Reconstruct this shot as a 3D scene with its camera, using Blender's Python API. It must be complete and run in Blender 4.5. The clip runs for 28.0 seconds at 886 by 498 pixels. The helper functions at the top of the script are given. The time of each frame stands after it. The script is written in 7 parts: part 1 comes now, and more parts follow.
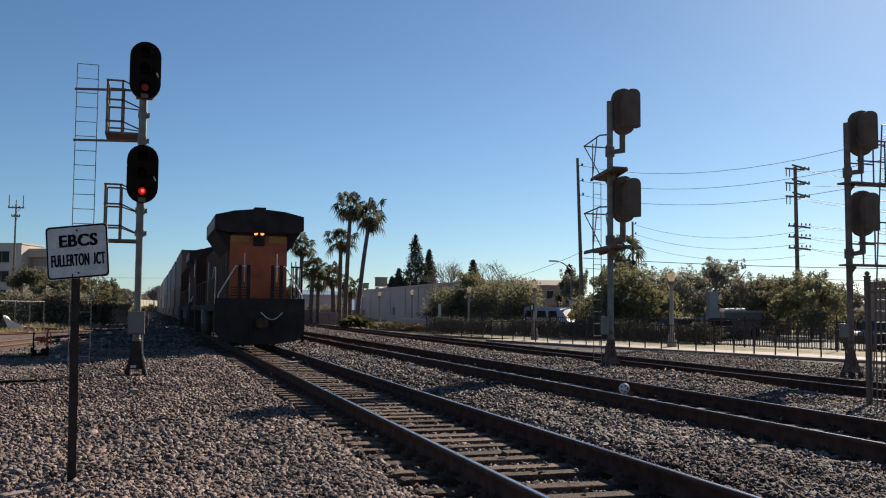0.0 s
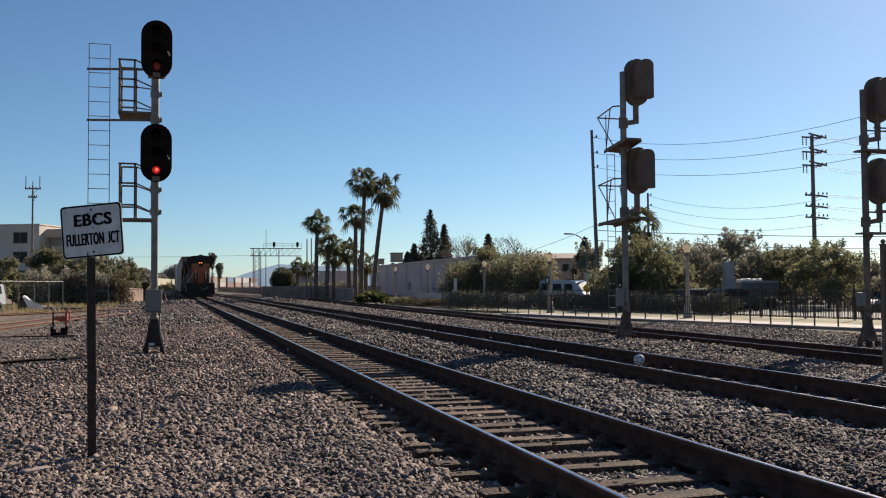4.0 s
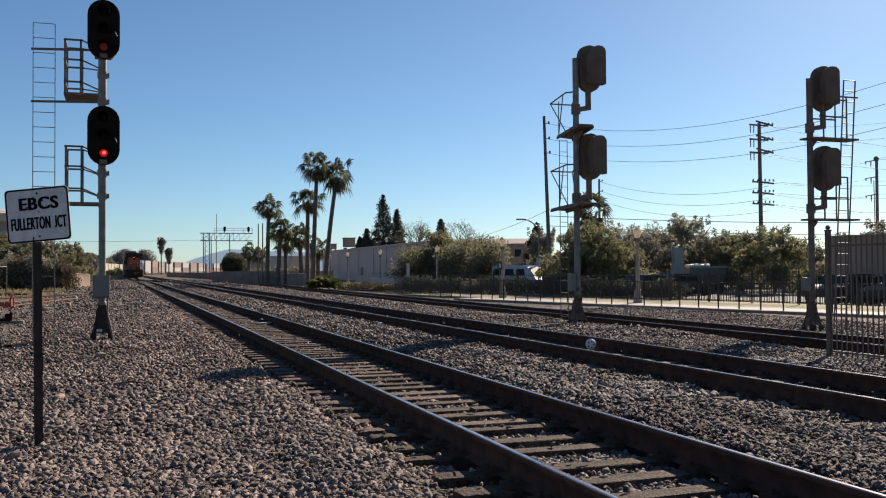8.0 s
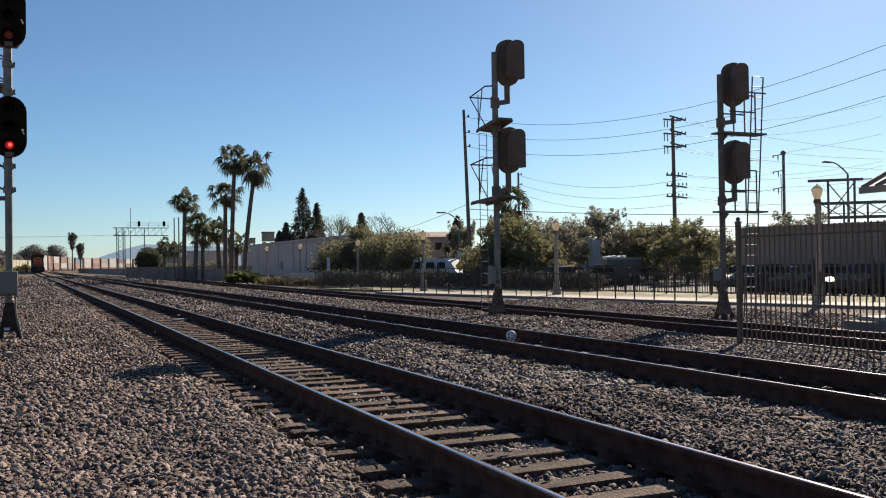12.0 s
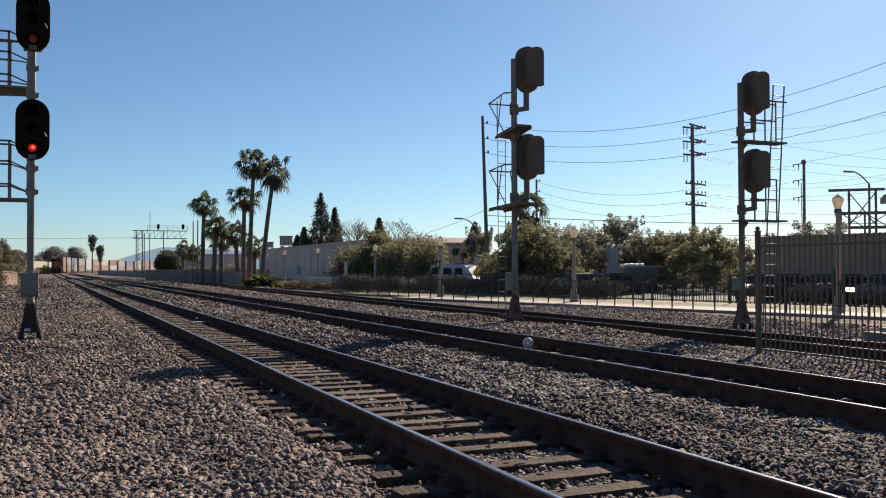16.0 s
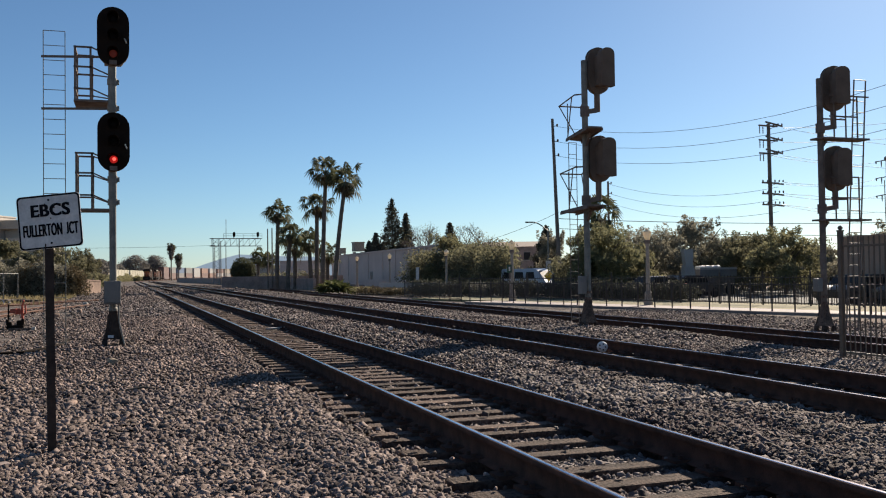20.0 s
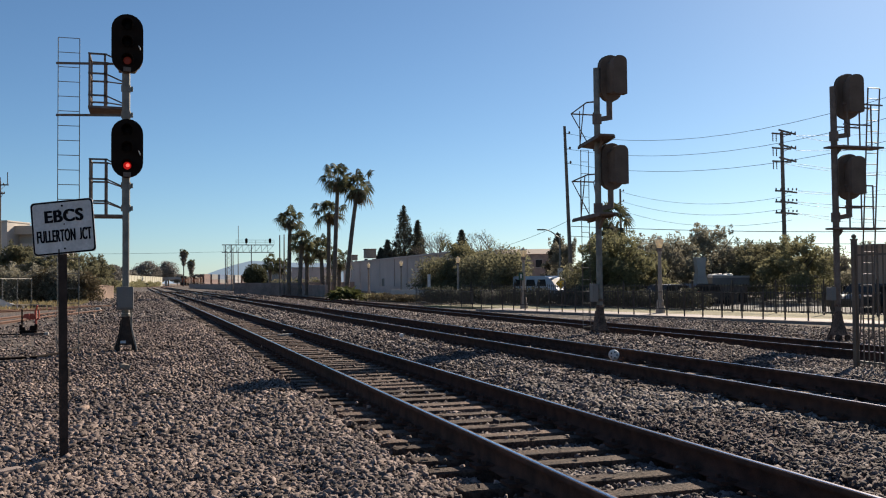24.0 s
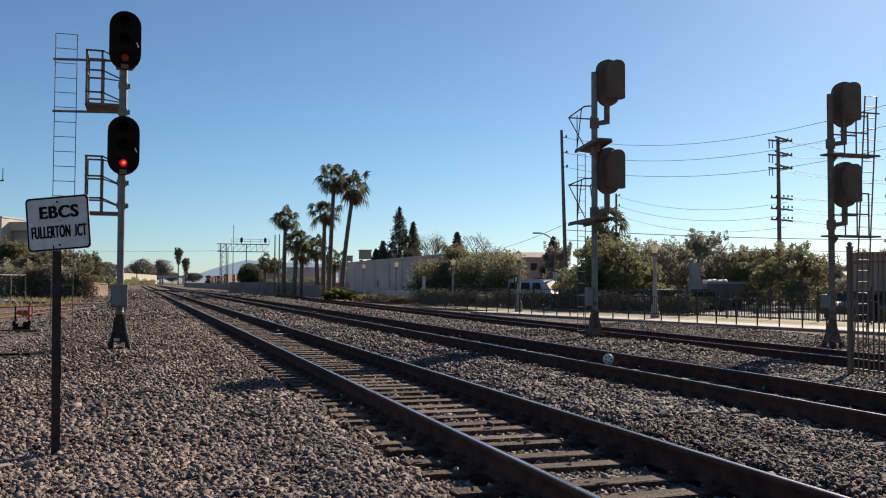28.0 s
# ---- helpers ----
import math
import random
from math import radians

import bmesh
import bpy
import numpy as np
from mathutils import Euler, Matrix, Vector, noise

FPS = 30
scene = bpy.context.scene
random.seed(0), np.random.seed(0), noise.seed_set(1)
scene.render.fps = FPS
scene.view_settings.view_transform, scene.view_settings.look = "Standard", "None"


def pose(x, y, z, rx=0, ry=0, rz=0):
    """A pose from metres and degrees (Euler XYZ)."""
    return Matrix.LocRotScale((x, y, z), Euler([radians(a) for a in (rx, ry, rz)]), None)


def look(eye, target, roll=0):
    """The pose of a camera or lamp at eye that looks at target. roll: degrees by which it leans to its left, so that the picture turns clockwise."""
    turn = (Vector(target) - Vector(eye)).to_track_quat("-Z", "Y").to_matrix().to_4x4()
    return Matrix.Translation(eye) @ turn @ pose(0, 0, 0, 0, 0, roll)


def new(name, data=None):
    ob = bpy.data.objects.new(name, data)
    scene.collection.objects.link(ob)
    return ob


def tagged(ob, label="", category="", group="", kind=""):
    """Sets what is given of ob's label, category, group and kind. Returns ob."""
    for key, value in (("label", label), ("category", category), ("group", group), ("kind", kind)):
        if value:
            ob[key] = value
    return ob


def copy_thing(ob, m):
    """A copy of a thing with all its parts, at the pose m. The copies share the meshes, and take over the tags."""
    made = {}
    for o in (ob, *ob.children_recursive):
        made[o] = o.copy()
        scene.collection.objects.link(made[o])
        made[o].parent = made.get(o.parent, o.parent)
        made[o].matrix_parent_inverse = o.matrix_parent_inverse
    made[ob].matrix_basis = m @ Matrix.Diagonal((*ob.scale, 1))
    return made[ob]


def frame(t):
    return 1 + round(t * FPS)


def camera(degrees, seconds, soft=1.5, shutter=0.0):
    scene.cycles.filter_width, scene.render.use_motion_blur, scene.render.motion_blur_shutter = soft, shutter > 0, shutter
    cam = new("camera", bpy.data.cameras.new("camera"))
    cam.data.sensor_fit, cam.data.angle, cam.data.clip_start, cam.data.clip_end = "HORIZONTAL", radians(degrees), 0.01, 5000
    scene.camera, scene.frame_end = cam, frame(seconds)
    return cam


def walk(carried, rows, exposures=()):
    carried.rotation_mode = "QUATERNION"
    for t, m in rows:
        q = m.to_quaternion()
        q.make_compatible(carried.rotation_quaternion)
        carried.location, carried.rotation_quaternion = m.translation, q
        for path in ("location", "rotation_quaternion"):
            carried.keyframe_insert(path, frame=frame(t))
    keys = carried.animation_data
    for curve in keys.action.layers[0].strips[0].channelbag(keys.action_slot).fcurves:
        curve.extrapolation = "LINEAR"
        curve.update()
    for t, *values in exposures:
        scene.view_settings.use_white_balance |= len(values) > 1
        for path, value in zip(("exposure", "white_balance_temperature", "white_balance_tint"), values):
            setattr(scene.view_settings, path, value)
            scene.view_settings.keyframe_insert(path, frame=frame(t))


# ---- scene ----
cam = camera(50.99, 28.0, soft=1.1)
PATH = [
    (0, (-0.008, -0.001, 1.550), (2.907, 9.542, 2.206), 0.43),
    (0.5, (-0.005, -0.003, 1.552), (2.921, 9.539, 2.184), -0.05),
    (1, (-0.005, -0.012, 1.548), (2.823, 9.563, 2.122), -0.08),
    (1.5, (-0.004, -0.025, 1.547), (2.766, 9.570, 2.051), 0.17),
    (2, (0.006, -0.023, 1.551), (2.785, 9.572, 2.014), 0.27),
    (2.5, (0.008, -0.032, 1.546), (2.794, 9.561, 2.006), 0.03),
    (3, (0.012, -0.029, 1.543), (2.785, 9.568, 1.997), -0.25),
    (3.5, (0.018, -0.033, 1.542), (2.789, 9.566, 1.970), -0.45),
    (5.5, (0.003, -0.014, 1.536), (2.731, 9.605, 1.757), 0.13),
    (6, (-0.001, -0.003, 1.539), (2.819, 9.590, 1.722), 0.01),
    (6.5, (0.003, -0.006, 1.531), (2.888, 9.567, 1.693), -0.22),
    (7, (-0.001, -0.001, 1.537), (2.952, 9.552, 1.676), -0.30),
    (7.5, (0.002, -0.011, 1.538), (3.081, 9.502, 1.704), -0.37),
    (8, (0.005, -0.013, 1.542), (3.254, 9.442, 1.763), -0.36),
    (8.5, (0.000, -0.014, 1.541), (3.446, 9.370, 1.795), -0.48),
    (9, (0.002, -0.019, 1.536), (3.594, 9.309, 1.827), -0.71),
    (9.5, (-0.003, -0.015, 1.545), (3.708, 9.268, 1.816), -0.60),
    (10, (-0.001, -0.016, 1.537), (3.795, 9.233, 1.774), -0.42),
    (10.5, (0.005, -0.007, 1.544), (3.844, 9.224, 1.761), -0.42),
    (11, (0.015, -0.015, 1.541), (3.935, 9.182, 1.754), -0.61),
    (11.5, (0.016, -0.013, 1.534), (4.007, 9.154, 1.716), -0.70),
    (12, (0.008, -0.007, 1.536), (4.050, 9.139, 1.678), -0.82),
    (12.5, (0.018, -0.006, 1.531), (4.102, 9.121, 1.627), -0.99),
    (14.5, (0.012, -0.008, 1.541), (4.179, 9.083, 1.602), -0.55),
    (15, (0.005, -0.004, 1.533), (4.130, 9.105, 1.661), -0.42),
    (15.5, (0.006, -0.012, 1.542), (4.013, 9.149, 1.714), -0.23),
    (16, (-0.004, -0.014, 1.542), (3.867, 9.204, 1.748), -0.19),
    (16.5, (-0.007, -0.003, 1.535), (3.763, 9.257, 1.742), -0.13),
    (17, (-0.006, -0.000, 1.538), (3.691, 9.289, 1.729), -0.13),
    (17.5, (-0.005, -0.001, 1.540), (3.586, 9.330, 1.731), -0.35),
    (18, (-0.004, 0.000, 1.540), (3.460, 9.379, 1.750), -0.56),
    (18.5, (-0.005, -0.002, 1.540), (3.332, 9.422, 1.769), -0.71),
    (19, (-0.005, 0.007, 1.544), (3.248, 9.460, 1.781), -0.71),
    (19.5, (-0.003, 0.011, 1.541), (3.203, 9.479, 1.800), -0.84),
    (20, (-0.008, 0.017, 1.541), (3.149, 9.502, 1.802), -0.80),
    (20.5, (-0.003, 0.017, 1.536), (3.141, 9.507, 1.778), -0.84),
    (21, (-0.002, 0.017, 1.537), (3.103, 9.520, 1.769), -0.82),
    (21.5, (-0.000, 0.020, 1.538), (3.056, 9.539, 1.780), -0.83),
    (23.5, (-0.006, 0.018, 1.542), (3.012, 9.546, 1.869), -0.71),
    (24, (-0.005, 0.016, 1.541), (3.033, 9.538, 1.880), -0.55),
    (24.5, (-0.008, 0.022, 1.539), (3.078, 9.527, 1.884), -0.26),
    (25, (-0.006, 0.020, 1.540), (3.161, 9.499, 1.890), -0.03),
    (25.5, (-0.004, 0.019, 1.538), (3.201, 9.484, 1.887), 0.12),
    (26, (-0.005, 0.032, 1.538), (3.167, 9.509, 1.893), 0.29),
    (26.5, (-0.006, 0.028, 1.537), (3.112, 9.524, 1.874), 0.30),
    (27, (-0.007, 0.038, 1.536), (3.080, 9.544, 1.862), 0.26),
    (27.5, (-0.008, 0.039, 1.536), (3.068, 9.548, 1.879), 0.23),
    (28, (-0.008, 0.043, 1.538), (3.078, 9.548, 1.899), 0.24),
]
walk(cam, [(t, look(eye, target, roll)) for t, eye, target, roll in PATH], [(0.0, 0.68, 7300, 3), (1.5, 0.76, 7300, 3), (28.0, 0.76, 7300, 3)])

# ---- light ----
SUN_AZ, SUN_EL = 48.8, 27.2          # degrees to the right of the track line, and up
world = bpy.data.worlds.new("sky")
scene.world = world
world.use_nodes = True
wn = world.node_tree
sky = wn.nodes.new("ShaderNodeTexSky")
sky.sky_type = "NISHITA"
sky.sun_disc = False
sky.sun_elevation = radians(SUN_EL)
sky.sun_rotation = radians(SUN_AZ)
sky.air_density, sky.dust_density, sky.ozone_density = 0.8, 0.22, 7.2
wn.links.new(sky.outputs[0], wn.nodes["Background"].inputs[0])
wn.nodes["Background"].inputs[1].default_value = 0.066
sun = new("sun", bpy.data.lights.new("sun", "SUN"))
sun.data.energy, sun.data.angle, sun.data.color = 5.0, radians(0.55), (1.0, 0.89, 0.84)
sun.matrix_world = look((0, 0, 30), (-math.sin(radians(SUN_AZ)) * 30, -math.cos(radians(SUN_AZ)) * 30,
                                     30 - 30 * math.tan(radians(SUN_EL))))


# ---- materials ----
def mat(name, col, rough=0.8, metal=0.0, var=0.25, scale=3.0, bump=0.0, bscale=40.0, col2=None, emit=0.0, island=0.0, obj=0.0, spec=0.5, fine=0.12):
    """A surface: base colour that wanders to col2 in patches, finer grain, relief, and a random tone by piece."""
    m = bpy.data.materials.new(name)
    m.use_nodes = True
    n, l = m.node_tree.nodes, m.node_tree.links
    b = n["Principled BSDF"]
    b.inputs["Roughness"].default_value = rough
    b.inputs["Metallic"].default_value = metal
    b.inputs["Specular IOR Level"].default_value = spec
    geo = n.new("ShaderNodeNewGeometry")
    tc = n.new("ShaderNodeTexCoord")
    big = n.new("ShaderNodeTexNoise")
    big.inputs["Scale"].default_value, big.inputs["Detail"].default_value = scale, 5
    l.new(tc.outputs["Object"], big.inputs["Vector"])
    ramp = n.new("ShaderNodeValToRGB")
    c2 = col2 or tuple(c * (1 - var) for c in col)
    ramp.color_ramp.elements[0].position, ramp.color_ramp.elements[1].position = 0.35, 0.65
    ramp.color_ramp.elements[0].color, ramp.color_ramp.elements[1].color = (*c2, 1), (*col, 1)
    l.new(big.outputs[0], ramp.inputs[0])
    small = n.new("ShaderNodeTexNoise")
    small.inputs["Scale"].default_value, small.inputs["Detail"].default_value = bscale, 4
    l.new(tc.outputs["Object"], small.inputs["Vector"])
    mr = n.new("ShaderNodeMapRange")
    mr.inputs[1].default_value, mr.inputs[2].default_value = 0.3, 0.7
    mr.inputs[3].default_value, mr.inputs[4].default_value = 1 - fine, 1 + fine
    l.new(small.outputs[0], mr.inputs[0])
    val = mr.outputs[0]
    for amount, src in ((island, geo.outputs["Random Per Island"]), (obj, None)):
        if amount:
            if src is None:
                src = n.new("ShaderNodeObjectInfo").outputs["Random"]
            r = n.new("ShaderNodeMapRange")
            r.inputs[3].default_value, r.inputs[4].default_value = 1 - amount, 1 + amount
            l.new(src, r.inputs[0])
            mu = n.new("ShaderNodeMath")
            mu.operation = "MULTIPLY"
            l.new(val, mu.inputs[0])
            l.new(r.outputs[0], mu.inputs[1])
            val = mu.outputs[0]
    sc = n.new("ShaderNodeVectorMath")
    sc.operation = "SCALE"
    l.new(ramp.outputs[0], sc.inputs[0])
    l.new(val, sc.inputs["Scale"])
    l.new(sc.outputs[0], b.inputs["Base Color"])
    if bump:
        bp = n.new("ShaderNodeBump")
        bp.inputs["Strength"].default_value, bp.inputs["Distance"].default_value = min(1.0, bump), 0.02
        l.new(small.outputs[0], bp.inputs["Height"])
        l.new(bp.outputs[0], b.inputs["Normal"])
    if emit:
        b.inputs["Emission Color"].default_value = (*col, 1)
        b.inputs["Emission Strength"].default_value = emit
    return m


def leaf_mat(name, col, col2, thru=0.35):
    m = mat(name, col, 0.8, 0, col2=col2, scale=0.9, island=0.2, fine=0.1, spec=0.12)
    n, l = m.node_tree.nodes, m.node_tree.links
    b = n["Principled BSDF"]
    tr = n.new("ShaderNodeBsdfTranslucent")
    mix = n.new("ShaderNodeMixShader")
    mix.inputs[0].default_value = thru
    l.new(b.inputs["Base Color"].links[0].from_socket, tr.inputs[0])
    l.new(b.outputs[0], mix.inputs[1])
    l.new(tr.outputs[0], mix.inputs[2])
    l.new(mix.outputs[0], n["Material Output"].inputs[0])
    return m


M = {}
M["stone"] = mat("ballast_stone", (0.194, 0.164, 0.150), 0.9, col2=(0.096, 0.072, 0.068), scale=0.45, bump=0.3, bscale=60, island=0.7, fine=0.15, spec=0.2)
M["stone_warm"] = mat("brown_ballast_stone", (0.234, 0.178, 0.153), 0.9, col2=(0.120, 0.093, 0.087), scale=0.45, bump=0.3, bscale=60, island=0.7, fine=0.15, spec=0.2)
M["dirt"] = mat("dry_dirt", (0.33, 0.25, 0.18), 0.95, col2=(0.22, 0.17, 0.12), scale=0.35, bump=0.8, bscale=9, fine=0.25)
M["asphalt"] = mat("asphalt", (0.07, 0.068, 0.066), 0.9, scale=0.3, bump=0.4, bscale=30)
M["tie"] = mat("creosote_timber", (0.155, 0.104, 0.080), 0.9, col2=(0.058, 0.041, 0.034), scale=3.5, bump=1.0, bscale=34, obj=0.5, fine=0.5, spec=0.15)
M["rust"] = mat("rail_rust", (0.118, 0.062, 0.046), 0.95, 0.0, col2=(0.072, 0.041, 0.032), scale=6, bump=0.3, bscale=80, spec=0.04)
M["rust_red"] = mat("red_rust", (0.165, 0.075, 0.048), 0.85, 0.1, scale=4, bump=0.4)
M["polish"] = mat("polished_rail", (0.50, 0.44, 0.475), 0.18, 1.0, var=0.25, scale=2, fine=0.08)
M["black"] = mat("black_paint", (0.021, 0.014, 0.011), 0.8, var=0.3, bump=0.1, spec=0.06)
M["lens"] = mat("dark_lens", (0.012, 0.008, 0.008), 0.6, spec=0.1)
M["red_on"] = mat("lit_red_lens", (0.70, 0.02, 0.02), 0.4, emit=0.26, var=0.0, fine=0.0)
M["red_core"] = mat("lit_red_lamp", (1.0, 0.10, 0.09), 0.4, emit=1.1, var=0.0, fine=0.0)
M["red_dim"] = mat("faint_red_lens", (0.14, 0.020, 0.014), 0.6, emit=0.12, var=0.0, fine=0.0)
M["galv"] = mat("galvanised_steel", (0.22, 0.205, 0.175), 0.6, 0.1, var=0.35, scale=5)
M["galv_dark"] = mat("weathered_steel", (0.20, 0.155, 0.130), 0.75, 0.0, var=0.35, scale=5, spec=0.15)
M["box_grey"] = mat("grey_enamel", (0.45, 0.46, 0.47), 0.45, var=0.15, scale=6)
M["hood"] = mat("signal_housing", (0.165, 0.120, 0.093), 0.7, 0.0, var=0.25, scale=3, spec=0.12)
M["sign"] = mat("white_sign_sheet", (0.60, 0.575, 0.56), 0.5, var=0.2, scale=9, fine=0.10)
M["post"] = mat("dark_post_paint", (0.060, 0.043, 0.036), 0.75, var=0.4, scale=8, spec=0.12)
M["sign_green"] = mat("green_sign_sheet", (0.01, 0.06, 0.035), 0.5, var=0.1)
M["ink"] = mat("black_lettering", (0.012, 0.012, 0.014), 0.9, var=0.1, spec=0.05)
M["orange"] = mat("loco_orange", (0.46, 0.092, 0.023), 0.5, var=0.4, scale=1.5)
# Sides coloured darker than the orange end, for shade as well as grime.
M["loco_side"] = mat("shaded_grimy_hood_side", (0.105, 0.042, 0.026), 0.8, col2=(0.055, 0.032, 0.024), scale=1.2, spec=0.08)
M["yellow"] = mat("loco_yellow", (0.42, 0.19, 0.03), 0.5, var=0.3, scale=2)
M["loco_black"] = mat("loco_black", (0.050, 0.040, 0.036), 0.8, var=0.35, scale=2, spec=0.08)
M["headlight"] = mat("loco_lamp", (1.0, 0.24, 0.08), 0.4, emit=1.7, var=0, fine=0)
# Glowing white that stands for a sun glint on a parked car.
M["glint"] = mat("lit_headlamp", (1.0, 0.93, 0.88), 0.4, emit=3.0, var=0, fine=0)
M["rail_white"] = mat("pale_handrail", (0.62, 0.60, 0.55), 0.5, var=0.2)
M["glass"] = mat("dark_glass", (0.022, 0.021, 0.021), 0.35, var=0.1, spec=0.16)
M["concrete"] = mat("concrete", (0.42, 0.39, 0.35), 0.85, var=0.2, scale=0.8, bump=0.2, bscale=25)
M["concrete_dark"] = mat("dark_concrete", (0.26, 0.205, 0.18), 0.9, var=0.3, scale=1.5, bump=0.3, bscale=25)
M["platform"] = mat("platform_paving", (0.36, 0.295, 0.27), 0.85, var=0.15, scale=0.6, bump=0.2, bscale=20)
M["wall_grey"] = mat("grey_stucco", (0.57, 0.48, 0.43), 0.9, var=0.15, scale=0.3, bump=0.2, bscale=15)
M["wall_tan"] = mat("tan_stucco", (0.46, 0.40, 0.33), 0.9, var=0.15, scale=0.3, bump=0.2, bscale=15)
M["wall_white"] = mat("white_stucco", (0.54, 0.48, 0.42), 0.85, var=0.15, scale=0.3)
M["brown"] = mat("brown_cladding", (0.37, 0.255, 0.19), 0.75, var=0.2, scale=0.4)
M["fence_pale"] = mat("pale_yellow_boards", (0.42, 0.385, 0.29), 0.8, var=0.25, scale=0.4)
M["fence_black"] = mat("black_iron", (0.046, 0.037, 0.033), 0.5, 0.2, var=0.3)
M["fence_brown"] = mat("bronze_steel", (0.165, 0.118, 0.085), 0.7, 0.0, var=0.3, scale=3)
M["bark"] = mat("bark", (0.13, 0.10, 0.075), 0.9, var=0.4, scale=3, bump=0.8, bscale=20)
M["palm_bark"] = mat("palm_bark", (0.15, 0.12, 0.095), 0.9, var=0.4, scale=2, bump=0.8, bscale=12)
M["leaf"] = leaf_mat("leaf_green", (0.255, 0.245, 0.135), (0.175, 0.17, 0.098), 0.52)
M["leaf_dark"] = leaf_mat("leaf_dark", (0.20, 0.188, 0.115), (0.135, 0.130, 0.084), 0.52)
M["leaf_olive"] = leaf_mat("leaf_olive", (0.25, 0.235, 0.130), (0.185, 0.175, 0.105), 0.52)
# Far leaves greyed and paled, so distance haze sits in their colour.
M["leaf_hazed"] = leaf_mat("leaf_hazed", (0.27, 0.25, 0.225), (0.19, 0.18, 0.165), 0.35)
M["leaf_grey"] = leaf_mat("leaf_grey_green", (0.30, 0.28, 0.215), (0.21, 0.195, 0.15), 0.52)
M["frond"] = leaf_mat("palm_frond", (0.125, 0.125, 0.065), (0.06, 0.064, 0.038), 0.3)
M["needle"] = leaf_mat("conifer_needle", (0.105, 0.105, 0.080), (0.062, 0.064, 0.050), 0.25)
M["thatch"] = leaf_mat("dead_frond", (0.19, 0.145, 0.085), (0.10, 0.08, 0.05), 0.2)
M["dry"] = leaf_mat("dry_grass", (0.36, 0.28, 0.15), (0.24, 0.20, 0.10), 0.3)
M["lawn"] = mat("dry_lawn", (0.31, 0.26, 0.145), 0.95, col2=(0.18, 0.165, 0.085), scale=0.5, bump=0.6, bscale=14, fine=0.2)
M["twig"] = mat("bare_twig", (0.13, 0.108, 0.092), 0.9, var=0.3)
M["globe"] = leaf_mat("lamp_globe", (0.86, 0.76, 0.60), (0.78, 0.68, 0.52), 0.5)
M["lamp_post"] = mat("exposed_concrete_post", (0.34, 0.285, 0.235), 0.8, var=0.2, scale=6)
M["wire"] = mat("cable", (0.02, 0.02, 0.022), 0.6)
M["wood_pole"] = mat("utility_pole_timber", (0.20, 0.160, 0.130), 0.9, var=0.4, scale=2, bump=0.5)
M["red_paint"] = mat("red_paint", (0.50, 0.09, 0.05), 0.55, var=0.35, scale=5)
M["tarp"] = mat("white_sheet", (0.70, 0.67, 0.64), 0.6, var=0.12)
M["car_white"] = mat("white_car_paint", (0.42, 0.455, 0.51), 0.3, var=0.08)
M["car_dark"] = mat("dark_car_paint", (0.055, 0.050, 0.048), 0.4, var=0.1, spec=0.4)
M["tyre"] = mat("tyre_rubber", (0.012, 0.012, 0.012), 0.85)
M["yellow_sign"] = mat("yellow_sign", (0.75, 0.42, 0.02), 0.5, var=0.05)
# Haze is put into the hills' blue-grey colour and a faint glow.
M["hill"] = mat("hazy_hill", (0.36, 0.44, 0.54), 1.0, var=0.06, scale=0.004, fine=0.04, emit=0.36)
M["wall_pink"] = mat("pinkish_block", (0.40, 0.27, 0.205), 0.9, var=0.35, scale=1.5, bump=0.5, bscale=9, fine=0.3)
M["wall_brown"] = mat("brown_block", (0.33, 0.25, 0.215), 0.9, var=0.3, scale=1.2, bump=0.3, bscale=12, fine=0.25)
M["leaf_agave"] = leaf_mat("agave_leaf", (0.14, 0.145, 0.05), (0.05, 0.06, 0.026), 0.3)
M["pink_paint"] = mat("faded_pink_paint", (0.50, 0.37, 0.32), 0.8, var=0.2, scale=1.5)
M["roof_tan"] = mat("tan_roof_panels", (0.40, 0.30, 0.235), 0.7, var=0.15, scale=1)
BOX_COLOURS = {"white": (0.38, 0.36, 0.34), "brown": (0.17, 0.082, 0.062), "orange": (0.27, 0.14, 0.095), "blue": (0.08, 0.13, 0.23),
               "grey": (0.20, 0.185, 0.17), "tan": (0.30, 0.245, 0.19), "rust": (0.15, 0.075, 0.058)}
for key, c in BOX_COLOURS.items():
    M["box_" + key] = mat("container_" + key, c, 0.55, var=0.25, scale=0.7)


# ---- building blocks ----
def part(name, bm, material, parent=None, label="", smooth=False):
    me = bpy.data.meshes.new(name)
    bm.normal_update()
    bm.to_mesh(me)
    bm.free()
    me.materials.append(material)
    if smooth:
        me.shade_smooth()
    ob = new(name, me)
    ob.parent = parent
    if label:
        ob["label"] = label
    return ob


def thing(name, at=(0, 0, 0), turn=0, label="", category="", group="", kind=""):
    ob = new(name)
    ob.empty_display_size = 0.2
    ob.matrix_basis = pose(*at, 0, 0, turn)
    return tagged(ob, label, category, group, kind)


def share(ob, name, parent, m):
    o = bpy.data.objects.new(name, ob.data)
    scene.collection.objects.link(o)
    o.parent = parent
    o.matrix_basis = m
    return o


def box(bm, c, s, rz=0, rx=0, ry=0, bevel=0.0):
    """A box with its centre at c and sides s."""
    r = bmesh.ops.create_cube(bm, size=1.0, matrix=pose(*c, rx, ry, rz) @ Matrix.Diagonal((*s, 1)))
    if bevel:
        edges = list({e for v in r["verts"] for e in v.link_edges})
        bmesh.ops.bevel(bm, geom=edges, offset=bevel, segments=2, affect="EDGES", profile=0.6)
    return bm


